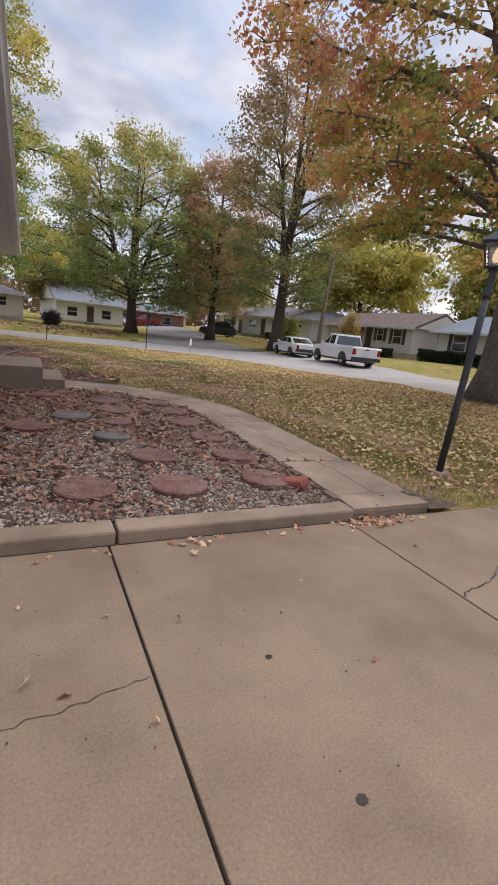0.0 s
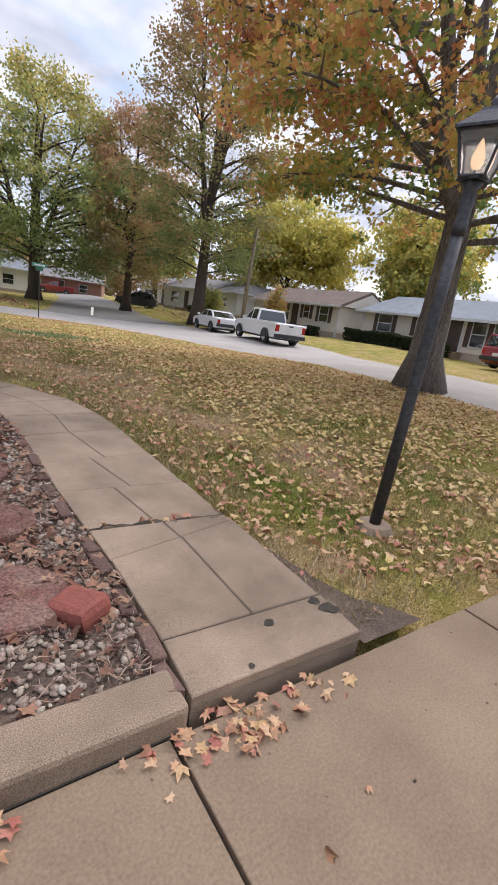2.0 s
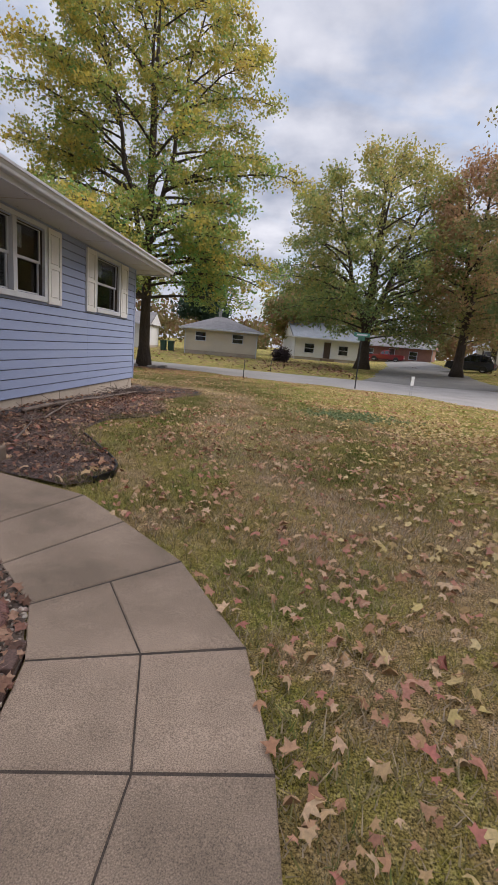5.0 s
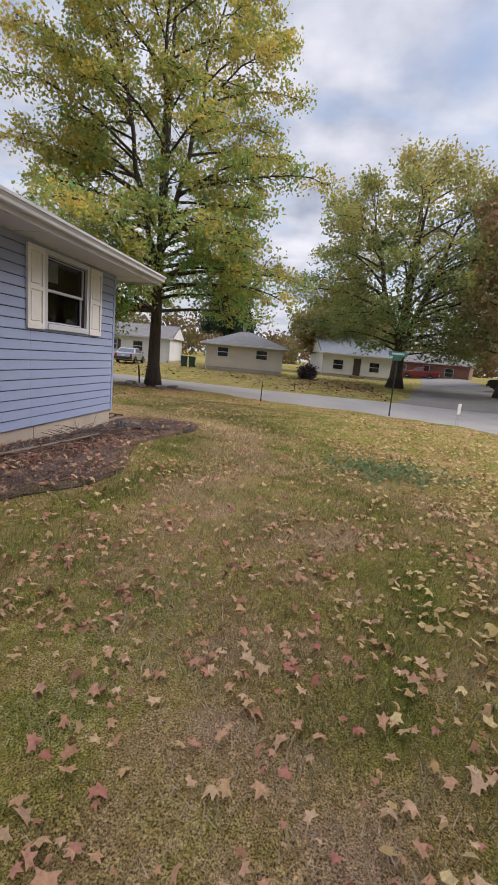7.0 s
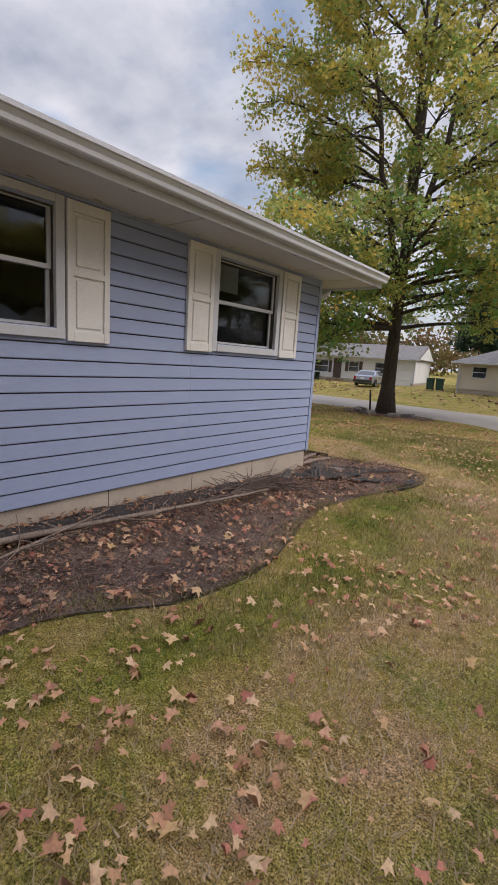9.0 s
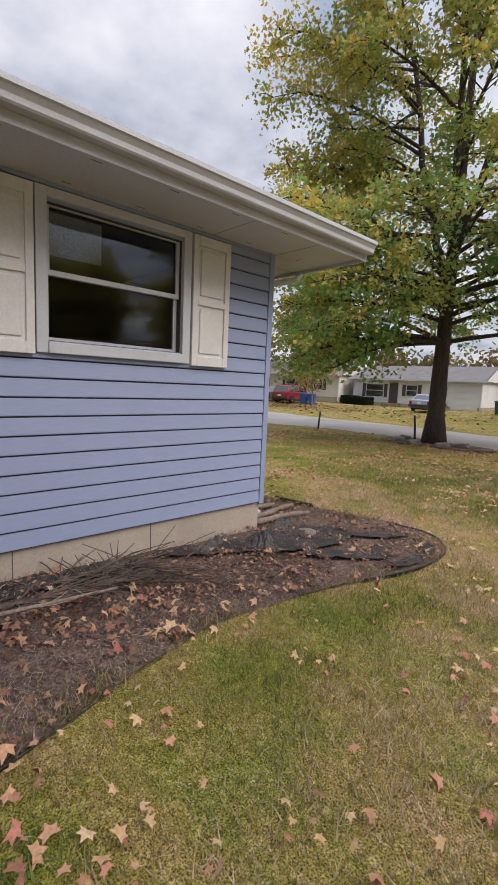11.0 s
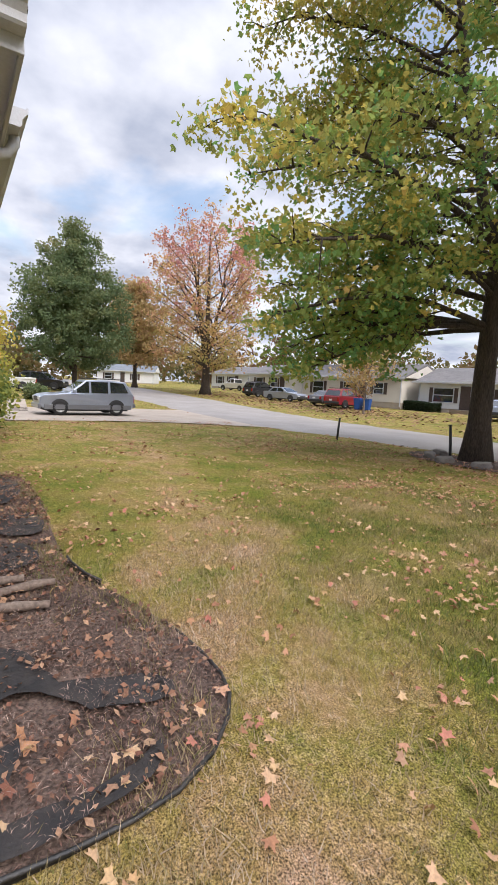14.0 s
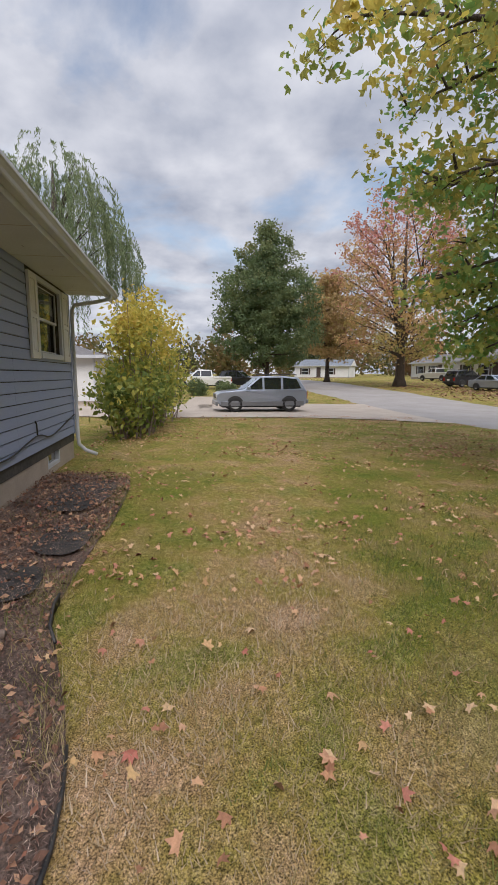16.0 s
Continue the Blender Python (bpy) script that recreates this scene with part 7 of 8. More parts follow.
lb = new("loose_brick", brick_mesh(4.2, 0.25, 0.18, 0.10, 0.036))
lb.matrix_world = pose(2.24, 3.46, 0.075, 7, -9, -60)
tagged(lb, "chipped red brick lying on the gravel", "brick")
edge_b = thing("brick_edging", "row of half-buried dark red bricks along the walk", "edging")
bmeshes = [brick_mesh(q * 3.7, 0.2, 0.07, 0.075) for q in range(4)]
for bm_ in bmeshes:
    bm_.materials[0] = M_BRICK_OLD
line = smooth_line([(x - 0.055, y) for x, y in WL[:9]], 0.215)
for k, p in enumerate(line[1:]):
    if k % 7 == 5:
        continue
    d = np.array(line[min(k + 2, len(line) - 1)]) - np.array(line[k])
    ob = part("brick", bmeshes[k % 4], None, edge_b)
    ob.matrix_world = pose(p[0], p[1], ground_z(p[0], p[1]) - 0.012 + 0.008 * math.sin(k * 2.3), 3 * math.sin(k), 2 * math.cos(k * 1.7), math.degrees(math.atan2(d[1], d[0])) + 3 * math.sin(k * 3.1))

# gravel: thousands of small stones in one mesh
ICO = bmesh.new()
bmesh.ops.create_icosphere(ICO, subdivisions=1, radius=1)
ICO_V = np.array([v.co[:] for v in ICO.verts]); ICO_F = np.array([[v.index for v in f.verts] for f in ICO.faces]); ICO.free()


def pebbles(name, x, y, r, z, mat, rng):
    n_ = len(x)
    k = len(ICO_V)
    sc = r[:, None, None] * rng.uniform(0.55, 1.25, (n_, 1, 3)) * np.array([1, 1, 0.7])
    co = ICO_V[None] * sc * rng.uniform(0.8, 1.15, (n_, k, 1))
    a = rng.uniform(0, 6.28, n_)
    c, s = np.cos(a)[:, None], np.sin(a)[:, None]
    out = np.stack([co[..., 0] * c - co[..., 1] * s + x[:, None], co[..., 0] * s + co[..., 1] * c + y[:, None], co[..., 2] + z[:, None]], -1)
    f = (ICO_F[None] + (np.arange(n_) * k)[:, None, None]).reshape(-1)
    return array_mesh(name, out.reshape(-1, 3), f, np.full(n_ * len(ICO_F), 3), mat, each=k)


rng = np.random.default_rng(12)
n_ = 21000
x, y = rng.uniform(-1.0, 2.48, n_), rng.uniform(3.02, 8.1, n_)
ok = inside(BED, x, y) & (rng.uniform(0, 1, n_) < np.clip(1.25 - (y - 3.0) * 0.14, 0.3, 1))
for sx, sy, sr, _ in STONES:
    ok &= (x - sx) ** 2 + (y - sy) ** 2 > (sr + 0.01) ** 2
x, y = x[ok], y[ok]
gv = part("gravel", pebbles("gravel", x, y, rng.uniform(0.008, 0.021, len(x)), ground_np(x, y) + 0.034, M_GRAVEL, rng), None)
tagged(gv, "mixed white, tan and brown pebbles in the bed", "gravel", kind="stuff")

# ---------------------------------------------------------------- mulch bed along the house
EDGE_LINE = [(1.35, 8.98), (1.62, 9.4), (1.38, 9.95), (0.95, 10.5), (0.58, 11.0), (0.46, 11.7), (0.56, 12.25), (0.87, 12.75), (0.95, 13.25), (0.90, 13.85), (0.68, 14.5), (0.38, 15.6), (0.40, 16.4), (0.47, 16.95),
             (0.62, 17.5), (0.69, 17.95), (0.66, 18.6), (0.42, 18.97), (0.10, 19.11), (-0.37, 19.10), (-0.82, 19.0), (-1.34, 18.82), (-1.8, 18.69), (-3.2, 18.74), (-3.85, 18.80), (-5.5, 18.79), (-6.1, 18.6), (-6.35, 18.0)]
edge_s = smooth_line(EDGE_LINE, 0.2)
MBED = [tuple(p) for p in edge_s] + [(-6.4, WY - 0.1), (WX - 0.1, WY - 0.1), (WX - 0.1, 9.65), (0.5, 9.64), (0.52, 9.2)]
mulch = tagged(sheet("mulch_bed", MBED, 0.022, M_MULCH, 0.25, bump=0.02), "dark mulch and soil bed along the foundation", "garden bed", kind="structure")


def scatter(poly, n_, rng, density=None):
    xs_, ys_ = [p[0] for p in poly], [p[1] for p in poly]
    x, y = rng.uniform(min(xs_), max(xs_), n_), rng.uniform(min(ys_), max(ys_), n_)
    ok = inside(poly, x, y)
    if density is not None:
        ok &= rng.uniform(0, 1, n_) < density(x, y)
    return x[ok], y[ok]


def litter(name, x, y, size, mat, rng, shape, lift=0.02, flat=2.2, curl=0.25):
    z = ground_np(x, y) + lift + rng.uniform(0, 0.02, len(x))
    return leaf_cloud(name, np.stack([x, y, z], -1), size, mat, rng, shape, flat=flat, curl=curl)


rng = np.random.default_rng(21)
x, y = scatter(MBED, 170000, rng)
chips = part("mulch_chips", litter("mulch_chips", x, y, rng.uniform(0.008, 0.034, len(x)), M_CHIP, rng, LONG * 1.3, 0.03, 1.4), None)
tagged(chips, "shredded brown bark mulch and dry grass clippings", "mulch", kind="stuff")

M_NEEDLE = material("dry_stems", (0.2, 0.14, 0.1), 0.95, island=[(0.08, 0.05, 0.04), (0.17, 0.105, 0.08), (0.30, 0.20, 0.15), (0.45, 0.34, 0.25)], scale=1.5, amount=0.3, fine=60, bump=0)
x, y = scatter(BED, 34000, rng, lambda x, y: np.clip((patches(x, y, 0.4, 15) - 0.35) * 1.5 + 0.7 * np.exp(-((x - 2.3) / 0.2) ** 2), 0, 1))
stems = part("dry_stems", litter("dry_stems", x, y, rng.uniform(0.03, 0.11, len(x)), M_NEEDLE, rng, LONG * np.array((0.28, 1.0)), 0.05, 1.6), None)
tagged(stems, "dry stems and needles strewn over the gravel", "litter", kind="stuff")
M_CLIP = material("dry_clipping", (0.2, 0.15, 0.1), 0.95, island=[(0.09, 0.055, 0.045), (0.21, 0.135, 0.11), (0.34, 0.235, 0.19), (0.52, 0.40, 0.32)], scale=1.5, amount=0.3, fine=60, bump=0)
# black landscape fabric showing through
FABRICS = [[(-1.0, 15.9), (-0.89, 16.53), (-0.8, 17.0), (-0.92, 17.37), (-0.88, 17.85), (-0.54, 18.2), (-0.22, 18.3), (-0.06, 18.75), (0.16, 18.8), (0.08, 18.4), (-0.18, 18.2), (-0.14, 17.7), (-0.2, 17.3), (-0.3, 17.0), (-0.52, 16.69), (-0.68, 16.28), (-0.92, 15.9)],
           [(-0.22, 17.22), (-0.08, 17.5), (0.18, 17.82), (0.12, 18.07), (0.33, 18.01), (0.4, 17.8), (0.22, 17.54), (-0.08, 17.2)],
           [(0.46, 17.62), (0.52, 18.0), (0.5, 18.4), (0.42, 18.62), (0.60, 18.5), (0.66, 18.08), (0.60, 17.72)],
           [(-2.6, 18.02), (-2.46, 18.42), (-2.0, 18.46), (-1.9, 18.1), (-2.2, 17.95)],
           [(-5.4, 18.0), (-4.3, 17.9), (-4.1, 18.4), (-4.9, 18.65), (-5.6, 18.5)],
           [(-3.6, 18.25), (-2.9, 18.2), (-2.8, 18.6), (-3.5, 18.66)],
           [(-0.95, 11.0), (-0.75, 11.1), (-0.6, 13.2), (-0.75, 15.4), (-0.95, 15.5)]]
for k, poly in enumerate(FABRICS):
    bm = bmesh.new()
    pl = [tuple(p) for p in smooth_line(poly + [poly[0]], 0.12)[:-1]]
    ob = sheet("landscape_fabric", pl, 0.052, M_FABRIC, 0.07)
    for v in ob.data.vertices:
        v.co.z += 0.03 * abs(noise.noise((v.co.x * 5.3, v.co.y * 2.3, k))) + 0.022 * noise.noise((v.co.x * 13, v.co.y * 5, k + 3.0)) + 0.008
    ob.data.shade_smooth()
    tagged(ob, "wrinkled black landscape fabric on the bed", "fabric", "landscape fabric")


rng = np.random.default_rng(29)
x, y = scatter([(-6.3, 17.4), (-1.0, 16.0), (-1.0, 9.7), (1.2, 9.7), (0.7, 19.2), (-6.3, 19.0)], 150000, rng)
ok = inside(MBED, x, y) & (np.sin(x * 5 + 2 * np.sin(y * 4)) * np.sin(y * 6 + x) > -0.3)
x, y = x[ok], y[ok]
dry = part("dry_clippings", litter("dry_clippings", x, y, rng.uniform(0.014, 0.042, len(x)), M_CLIP, rng, LONG * np.array((0.42, 1.0)), 0.078, 1.2), None)
x, y = scatter(MBED, 42000, rng, lambda x, y: np.clip((patches(x, y, 0.35, 12) - 0.3) * 1.6 + 0.5 * (x < -1.3), 0, 1))
crumbs = part("leaf_crumbs", litter("leaf_crumbs", x, y, rng.uniform(0.02, 0.055, len(x)), M_FALLEN_D, rng, QUAD, 0.07, 1.0, 0.4), None)
tagged(crumbs, "crumbled brown leaves over the mulch", "leaves", kind="stuff")
tagged(dry, "dry straw and bark crumbs strewn over the fabric", "mulch", kind="stuff")


def rock(name, label, category, at, size, mat, seed, yaw=0.0, group=""):
    bm = bmesh.new()
    bmesh.ops.create_icosphere(bm, subdivisions=3, radius=1)
    for v in bm.verts:
        q = v.co.copy()
        f = 1 + 0.22 * noise.noise(q * 1.6 + Vector((seed, 0, 0))) + 0.08 * noise.noise(q * 4 + Vector((0, seed, 0)))
        q = Vector((max(-0.75, min(0.75, q.x)), max(-0.75, min(0.75, q.y)), max(-0.7, min(0.7, q.z)))) * f
        v.co = Vector((q.x * size[0], q.y * size[1], q.z * size[2]))
    ob = new(name, mesh_of(bm, name, mat, True))
    ob.matrix_world = pose(at[0], at[1], ground_z(*at) + size[2] * 0.45 + 0.03, 4, -5, yaw)
    return tagged(ob, label, category, group)


M_SLATE = material("broken_slab", (0.24, 0.215, 0.20), 0.9, vary=(0.17, 0.15, 0.14), scale=5, fine=70, fine_amount=0.2, bump=0.5)
rock("broken_slab", "flat broken concrete piece on black fabric", "stone", (-0.62, 17.78), (0.17, 0.12, 0.035), M_SLATE, 3.1, 30)


def crumpled(at, sx, sy, h, seed, yaw):
    """A creased sheet of fabric lying on the bed."""
    bm = bmesh.new()
    bmesh.ops.create_grid(bm, x_segments=26, y_segments=20, size=1)
    for v in bm.verts:
        x_, y_ = v.co.x, v.co.y
        r2 = x_ * x_ + y_ * y_
        crease = abs(noise.noise((x_ * 2.2 + seed, y_ * 2.2, 0))) + 0.5 * abs(noise.noise((x_ * 5 + seed, y_ * 5, 2)))
        edge = 1 + 0.25 * noise.noise((x_ * 3, y_ * 3, seed))
        v.co = Vector((x_ * sx * edge, y_ * sy * edge, h * (crease * 1.5) * max(0.12, 1 - 0.6 * r2)))
    ob = new("fabric_scrap", mesh_of(bm, "fabric_scrap", M_FELT, True))
    ob.matrix_world = pose(at[0], at[1], ground_z(*at) + 0.06, 0, 0, yaw)
    tagged(ob, "crumpled grey scrap of landscape fabric on the bed", "fabric", "fabric scraps")


crumpled((-0.60, 17.07), 0.11, 0.20, 0.11, 5.1, 50)
crumpled((-0.82, 16.6), 0.09, 0.26, 0.07, 6.1, 10)
crumpled((-0.95, 17.75), 0.10, 0.22, 0.06, 7.3, 20)
for k, (x_, y_) in enumerate(((-3.6, 29.6), (-4.0, 28.9), (-4.9, 28.7), (-5.7, 29.2), (-5.9, 30.0))):
    rock("stone", "dark rock in the ring round the tree", "stone", (x_, y_), (0.3, 0.2, 0.12), M_SLATE, k * 2.2, k * 40, "tree ring stones")
for k, (a, b) in enumerate((((-1.36, 17.59), (-1.44, 18.5)), ((-1.20, 17.50), (-1.10, 18.40)), ((-1.62, 17.7), (-1.66, 18.3)))):
    bm = bmesh.new()
    pts = [(a[0] + (b[0] - a[0]) * t + 0.03 * math.sin(6 * t + k), a[1] + (b[1] - a[1]) * t, ground_z(*a) + 0.07) for t in np.linspace(0, 1, 13)]
    tube(bm, pts, [0.042 - 0.012 * t + 0.004 * math.sin(17 * t + k) for t in np.linspace(0, 1, 13)], 9)
    ob = new("garden_timber", mesh_of(bm, "garden_timber", M_TWIG, True))
    tagged(ob, "weathered grey timber lying in the bed", "timber", "garden timbers")


def edging(a, b, label, h=0.05, r=0.011):
    """Black plastic edging with a rounded top, standing along the bed's rim."""
    pts = [p for p in edge_s][a:b]
    bm = bmesh.new()
    tube(bm, [(p[0], p[1], ground_z(*p[:2]) + h + 0.012 * math.sin(i * 0.9)) for i, p in enumerate(pts)], r, 8)
    ob = new("bed_edging", mesh_of(bm, "bed_edging", M_EDGE, True))
    skirt = bmesh.new()
    vs = [(skirt.verts.new((p[0], p[1], ground_z(*p[:2]) - 0.03)), skirt.verts.new((p[0], p[1], ground_z(*p[:2]) + h))) for p in pts]
    for (p0, p1), (q0, q1) in zip(vs, vs[1:]):
        skirt.faces.new((p0, q0, q1, p1))
    r = bmesh.ops.solidify(skirt, geom=skirt.faces[:], thickness=0.006)
    part("skirt", skirt, M_EDGE, ob)
    return tagged(ob, label, "edging", "bed edging")


def near_edge(x, y):
    return min(range(len(edge_s)), key=lambda i: (edge_s[i][0] - x) ** 2 + (edge_s[i][1] - y) ** 2)


edging(near_edge(1.5, 9.3), near_edge(0.6, 10.95), "black plastic garden edging by the walk")
edging(near_edge(0.5, 12.0), near_edge(0.38, 15.4), "low black plastic edging along the mulch", 0.004, 0.006)
edging(near_edge(0.5, 17.1), near_edge(-0.85, 19.05), "curved black plastic edging round the bed's corner", 0.028)
edging(near_edge(-1.37, 18.9), near_edge(-2.2, 18.72), "raised piece of black plastic edging", 0.07)

# fallen branches
M_BRUSH = material("dark_brush", (0.085, 0.06, 0.05), 0.9, vary=(0.15, 0.11, 0.09), scale=6, fine=40, bump=0.4)
def branch(label, pts, r, seed, n_side):
    rng = np.random.default_rng(seed)
    bm = bmesh.new()
    line = smooth_line([(p[0], p[1], ground_z(p[0], p[1]) + p[2]) for p in pts], 0.12)
    rr = np.linspace(r, r * 0.3, len(line))
    tube(bm, line, rr, 8)
    mat = M_BRUSH if n_side > 30 else M_TWIG
    ob = new("fallen_branch", mesh_of(bm, "fallen_branch", mat, True))
    tagged(ob, label, "branch", "fallen branches")
    for i in range(n_side):
        bm = bmesh.new()
        j = rng.integers(len(line) // 6, len(line) - 1)
        p = np.array(line[j])
        d = np.array(line[min(j + 1, len(line) - 1)]) - np.array(line[j - 1]); d /= np.linalg.norm(d)
        s = d * 0.6 + np.append(rng.normal(size=2) * 0.6, abs(rng.normal()) * 0.11)
        ln = rng.uniform(0.15, 0.55)
        q1, q2 = p + s * ln * 0.5, p + s * ln + rng.normal(size=3) * 0.05
        q2[2] = max(q2[2], ground_z(*q2[:2]) + 0.03)
        tube(bm, [p, q1, q2], [rr[j] * 0.5, rr[j] * 0.35, 0.003], 5, cap=False)
        part("twig", bm, mat, ob, "", True)


branch("long bare grey branch lying on the mulch", [(-0.66, 11.7, 0.10), (-0.58, 12.4, 0.12), (-0.45, 13.4, 0.12), (-0.25, 14.6, 0.16), (-0.15, 15.2, 0.2)], 0.032, 5, 16)
branch("bare twiggy branch lying on the mulch", [(-0.2, 11.4, 0.06), (-0.35, 12.3, 0.12), (-0.5, 13.2, 0.22)], 0.018, 6, 14)
branch("pile of thin brown twigs by the wall", [(-0.5, 14.4, 0.08), (-0.35, 15.0, 0.16), (-0.4, 15.9, 0.12)], 0.02, 7, 70)
branch("pile of thin brown twigs by the wall", [(-0.75, 14.9, 0.06), (-0.5, 15.5, 0.18), (-0.1, 15.9, 0.1)], 0.016, 8, 90)
branch("thin dark twigs beside the porch steps", [(0.2, 10.1, 0.05), (0.0, 10.8, 0.14), (-0.3, 11.2, 0.1)], 0.014, 9, 24)

# ---------------------------------------------------------------- ground cover, leaves, grass
def out_of_paving(x, y):
    return ~inside(base_line, x, y) & ~((y < 2.85)) & ~inside(MBED, x, y) & ~inside(BED, x, y) & ~((x < WX + 0.05) & (y < WY))


ROADP = [tuple(p) for p in NEAR] + [tuple(p) for p in reversed(FAR)]
rng = np.random.default_rng(33)


def lawn_density(x, y):
    d = 0.10 + 0 * x
    d += 0.85 * np.exp(-(((x - 3.7) / 0.6) ** 2)) * ((y > 3.3) & (y < 8.8))
    d += 0.8 * np.exp(-(((x - 3.55) / 0.22) ** 2)) * ((y > 4.2) & (y < 7.6))
    d += 0.42 * np.exp(-(((x - 11) / 5.0) ** 2 + ((y - 8) / 6.0) ** 2)) + 0.16 * ((x > 4.6) & (y < 14))
    d += 0.45 * np.exp(-(((x + 4) / 5.0) ** 2 + ((y - 27.5) / 3.0) ** 2))
    d += 0.26 * np.exp(-(((x - 1.2) / 1.1) ** 2)) * ((y > 9.5) & (y < 14.5))
    d *= np.where((x < 3.75) & (y < 3.6), 0.3, 1.0)
    patchy = 0.55 + 0.9 * (np.sin(x * 1.1 + 2 * np.sin(y * 0.7)) * np.sin(y * 0.9 + x * 0.3) > 0.1)
    d += 0.20 * ((y > 8.5) & (y < 13) & (x > 1.5) & (x < 6))
    heaps = 0.35 + 1.5 * np.clip((patches(x, y, 0.45, 6) - 0.5) * 3, 0, 1)
    return (d + 0.07 * (y > 16)) * patchy * heaps * (1 - 0.3 * ((y > 19) & (x < 3)))


x, y = rng.uniform(-18, 12.6, 110000), rng.uniform(2.9, 30.5, 110000)
ok = out_of_paving(x, y) & ~inside(ROADP, x, y) & (rng.uniform(0, 1, len(x)) < lawn_density(x, y) * 2.7)
x, y = x[ok], y[ok]
fl = part("fallen_leaves", litter("fallen_leaves", x, y, 0.04 + 0.055 * rng.uniform(0, 1, len(x)) ** 1.3, M_FALLEN, rng, STAR, 0.035, 1.6, 0.5), None)
tagged(fl, "tan, orange and pink star-shaped leaves scattered on grass", "leaves", kind="stuff")
x, y = rng.uniform(3.6, 12.7, 130000), rng.uniform(3.0, 26, 130000)
near_tree = np.exp(-(((x - 10.5) / 5.0) ** 2 + ((y - 8.5) / 6.5) ** 2))
ok = out_of_paving(x, y) & ~inside(ROADP, x, y) & (rng.uniform(0, 1, len(x)) < (0.06 + 0.46 * near_tree) * (0.35 + 1.1 * np.clip((patches(x, y, 0.7, 21) - 0.3) * 1.8, 0, 1)) * np.clip((x - 3.4) / 1.5, 0.2, 1))
x, y = x[ok], y[ok]
fl = part("street_tree_leaves", litter("street_tree_leaves", x, y, rng.uniform(0.045, 0.085, len(x)), M_FALLEN_Y, rng, LOBED, 0.035, 1.5, 0.5), None)
tagged(fl, "tan and yellow leaves thick on the grass", "leaves", kind="stuff")
# leaves in the gravel bed and on the mulch
x, y = scatter(BED, 15000, rng, lambda x, y: np.clip(0.18 + (y - 3.4) * 0.16 + 0.3 * (np.sin(x * 3 + y * 2) > 0.4), 0.05, 0.8))
x2, y2 = scatter(MBED, 9000, rng, lambda x, y: np.where(y < 13.8, 0.85, np.where((y > 14.2) & (y < 16.6) & (x > -0.4), 0.8, 0.24)))
x, y = np.concatenate([x, x2]), np.concatenate([y, y2])
fl = part("bed_leaves", litter("bed_leaves", x, y, rng.uniform(0.04, 0.09, len(x)), M_FALLEN_D, rng, STAR, 0.05, 1.5, 0.4), None)
tagged(fl, "dark red and brown curled leaves on the beds", "leaves", kind="stuff")
x, y = scatter(MBED, 6500, rng, lambda x, y: np.where((y < 15.6) & (x > -0.45), np.clip((patches(x, y, 0.5, 31) - 0.25) * 2.0, 0.05, 1), np.where((y > 18.2) & (x > 0.25), 0.9, np.where(y > 16, 0.13, 0.3))))
fl = part("bright_bed_leaves", litter("bright_bed_leaves", x, y, rng.uniform(0.05, 0.115, len(x)), M_FALLEN, rng, STAR, 0.06, 1.6, 0.4), None)
tagged(fl, "tan and pink leaves lying on the mulch", "leaves", kind="stuff")
# drifts against the kerb and on the drive
px, py = [], []
for cx, cy, sx, sy, k in ((2.58, 2.72, 0.14, 0.06, 80), (3.0, 2.76, 0.10, 0.04, 14), (0.95, 2.74, 0.12, 0.05, 16), (1.75, 2.74, 0.10, 0.03, 7), (4.9, 3.02, 0.5, 0.1, 60), (4.35, 3.25, 0.22, 0.16, 70), (4.0, 3.8, 0.14, 0.3, 34), (4.7, 4.0, 0.3, 0.3, 46), (3.52, 4.6, 0.07, 0.4, 40), (3.55, 5.6, 0.08, 0.4, 40), (2.9, 4.14, 0.25, 0.01, 12), (0.2, 2.7, 0.2, 0.03, 5), (0.5, 19.0, 0.12, 0.12, 16), (0.35, 18.85, 0.1, 0.1, 12)):
    px.append(rng.normal(cx, sx, k)); py.append(np.clip(rng.normal(cy, sy, k), cy - 2 * sy, cy + 1.6 * sy))
px.append(rng.uniform(-1.5, 6, 42)); py.append(rng.uniform(0.4, 2.75, 42))
x, y = np.concatenate(px), np.concatenate(py)
onw = inside(base_line, x, y)
z_ = np.where(y < 2.83, 0.0, ground_np(x, y)) + np.where(onw, 0.05, 0.008) + rng.uniform(0, 0.02, len(x))
fl = part("drive_leaves", leaf_cloud("drive_leaves", np.stack([x, y, z_], -1), rng.uniform(0.035, 0.082, len(x)), M_FALLEN, rng, STAR, flat=1.8, curl=0.6), None)
tagged(fl, "tan star-shaped leaves drifted against the kerb", "leaves", kind="stuff")
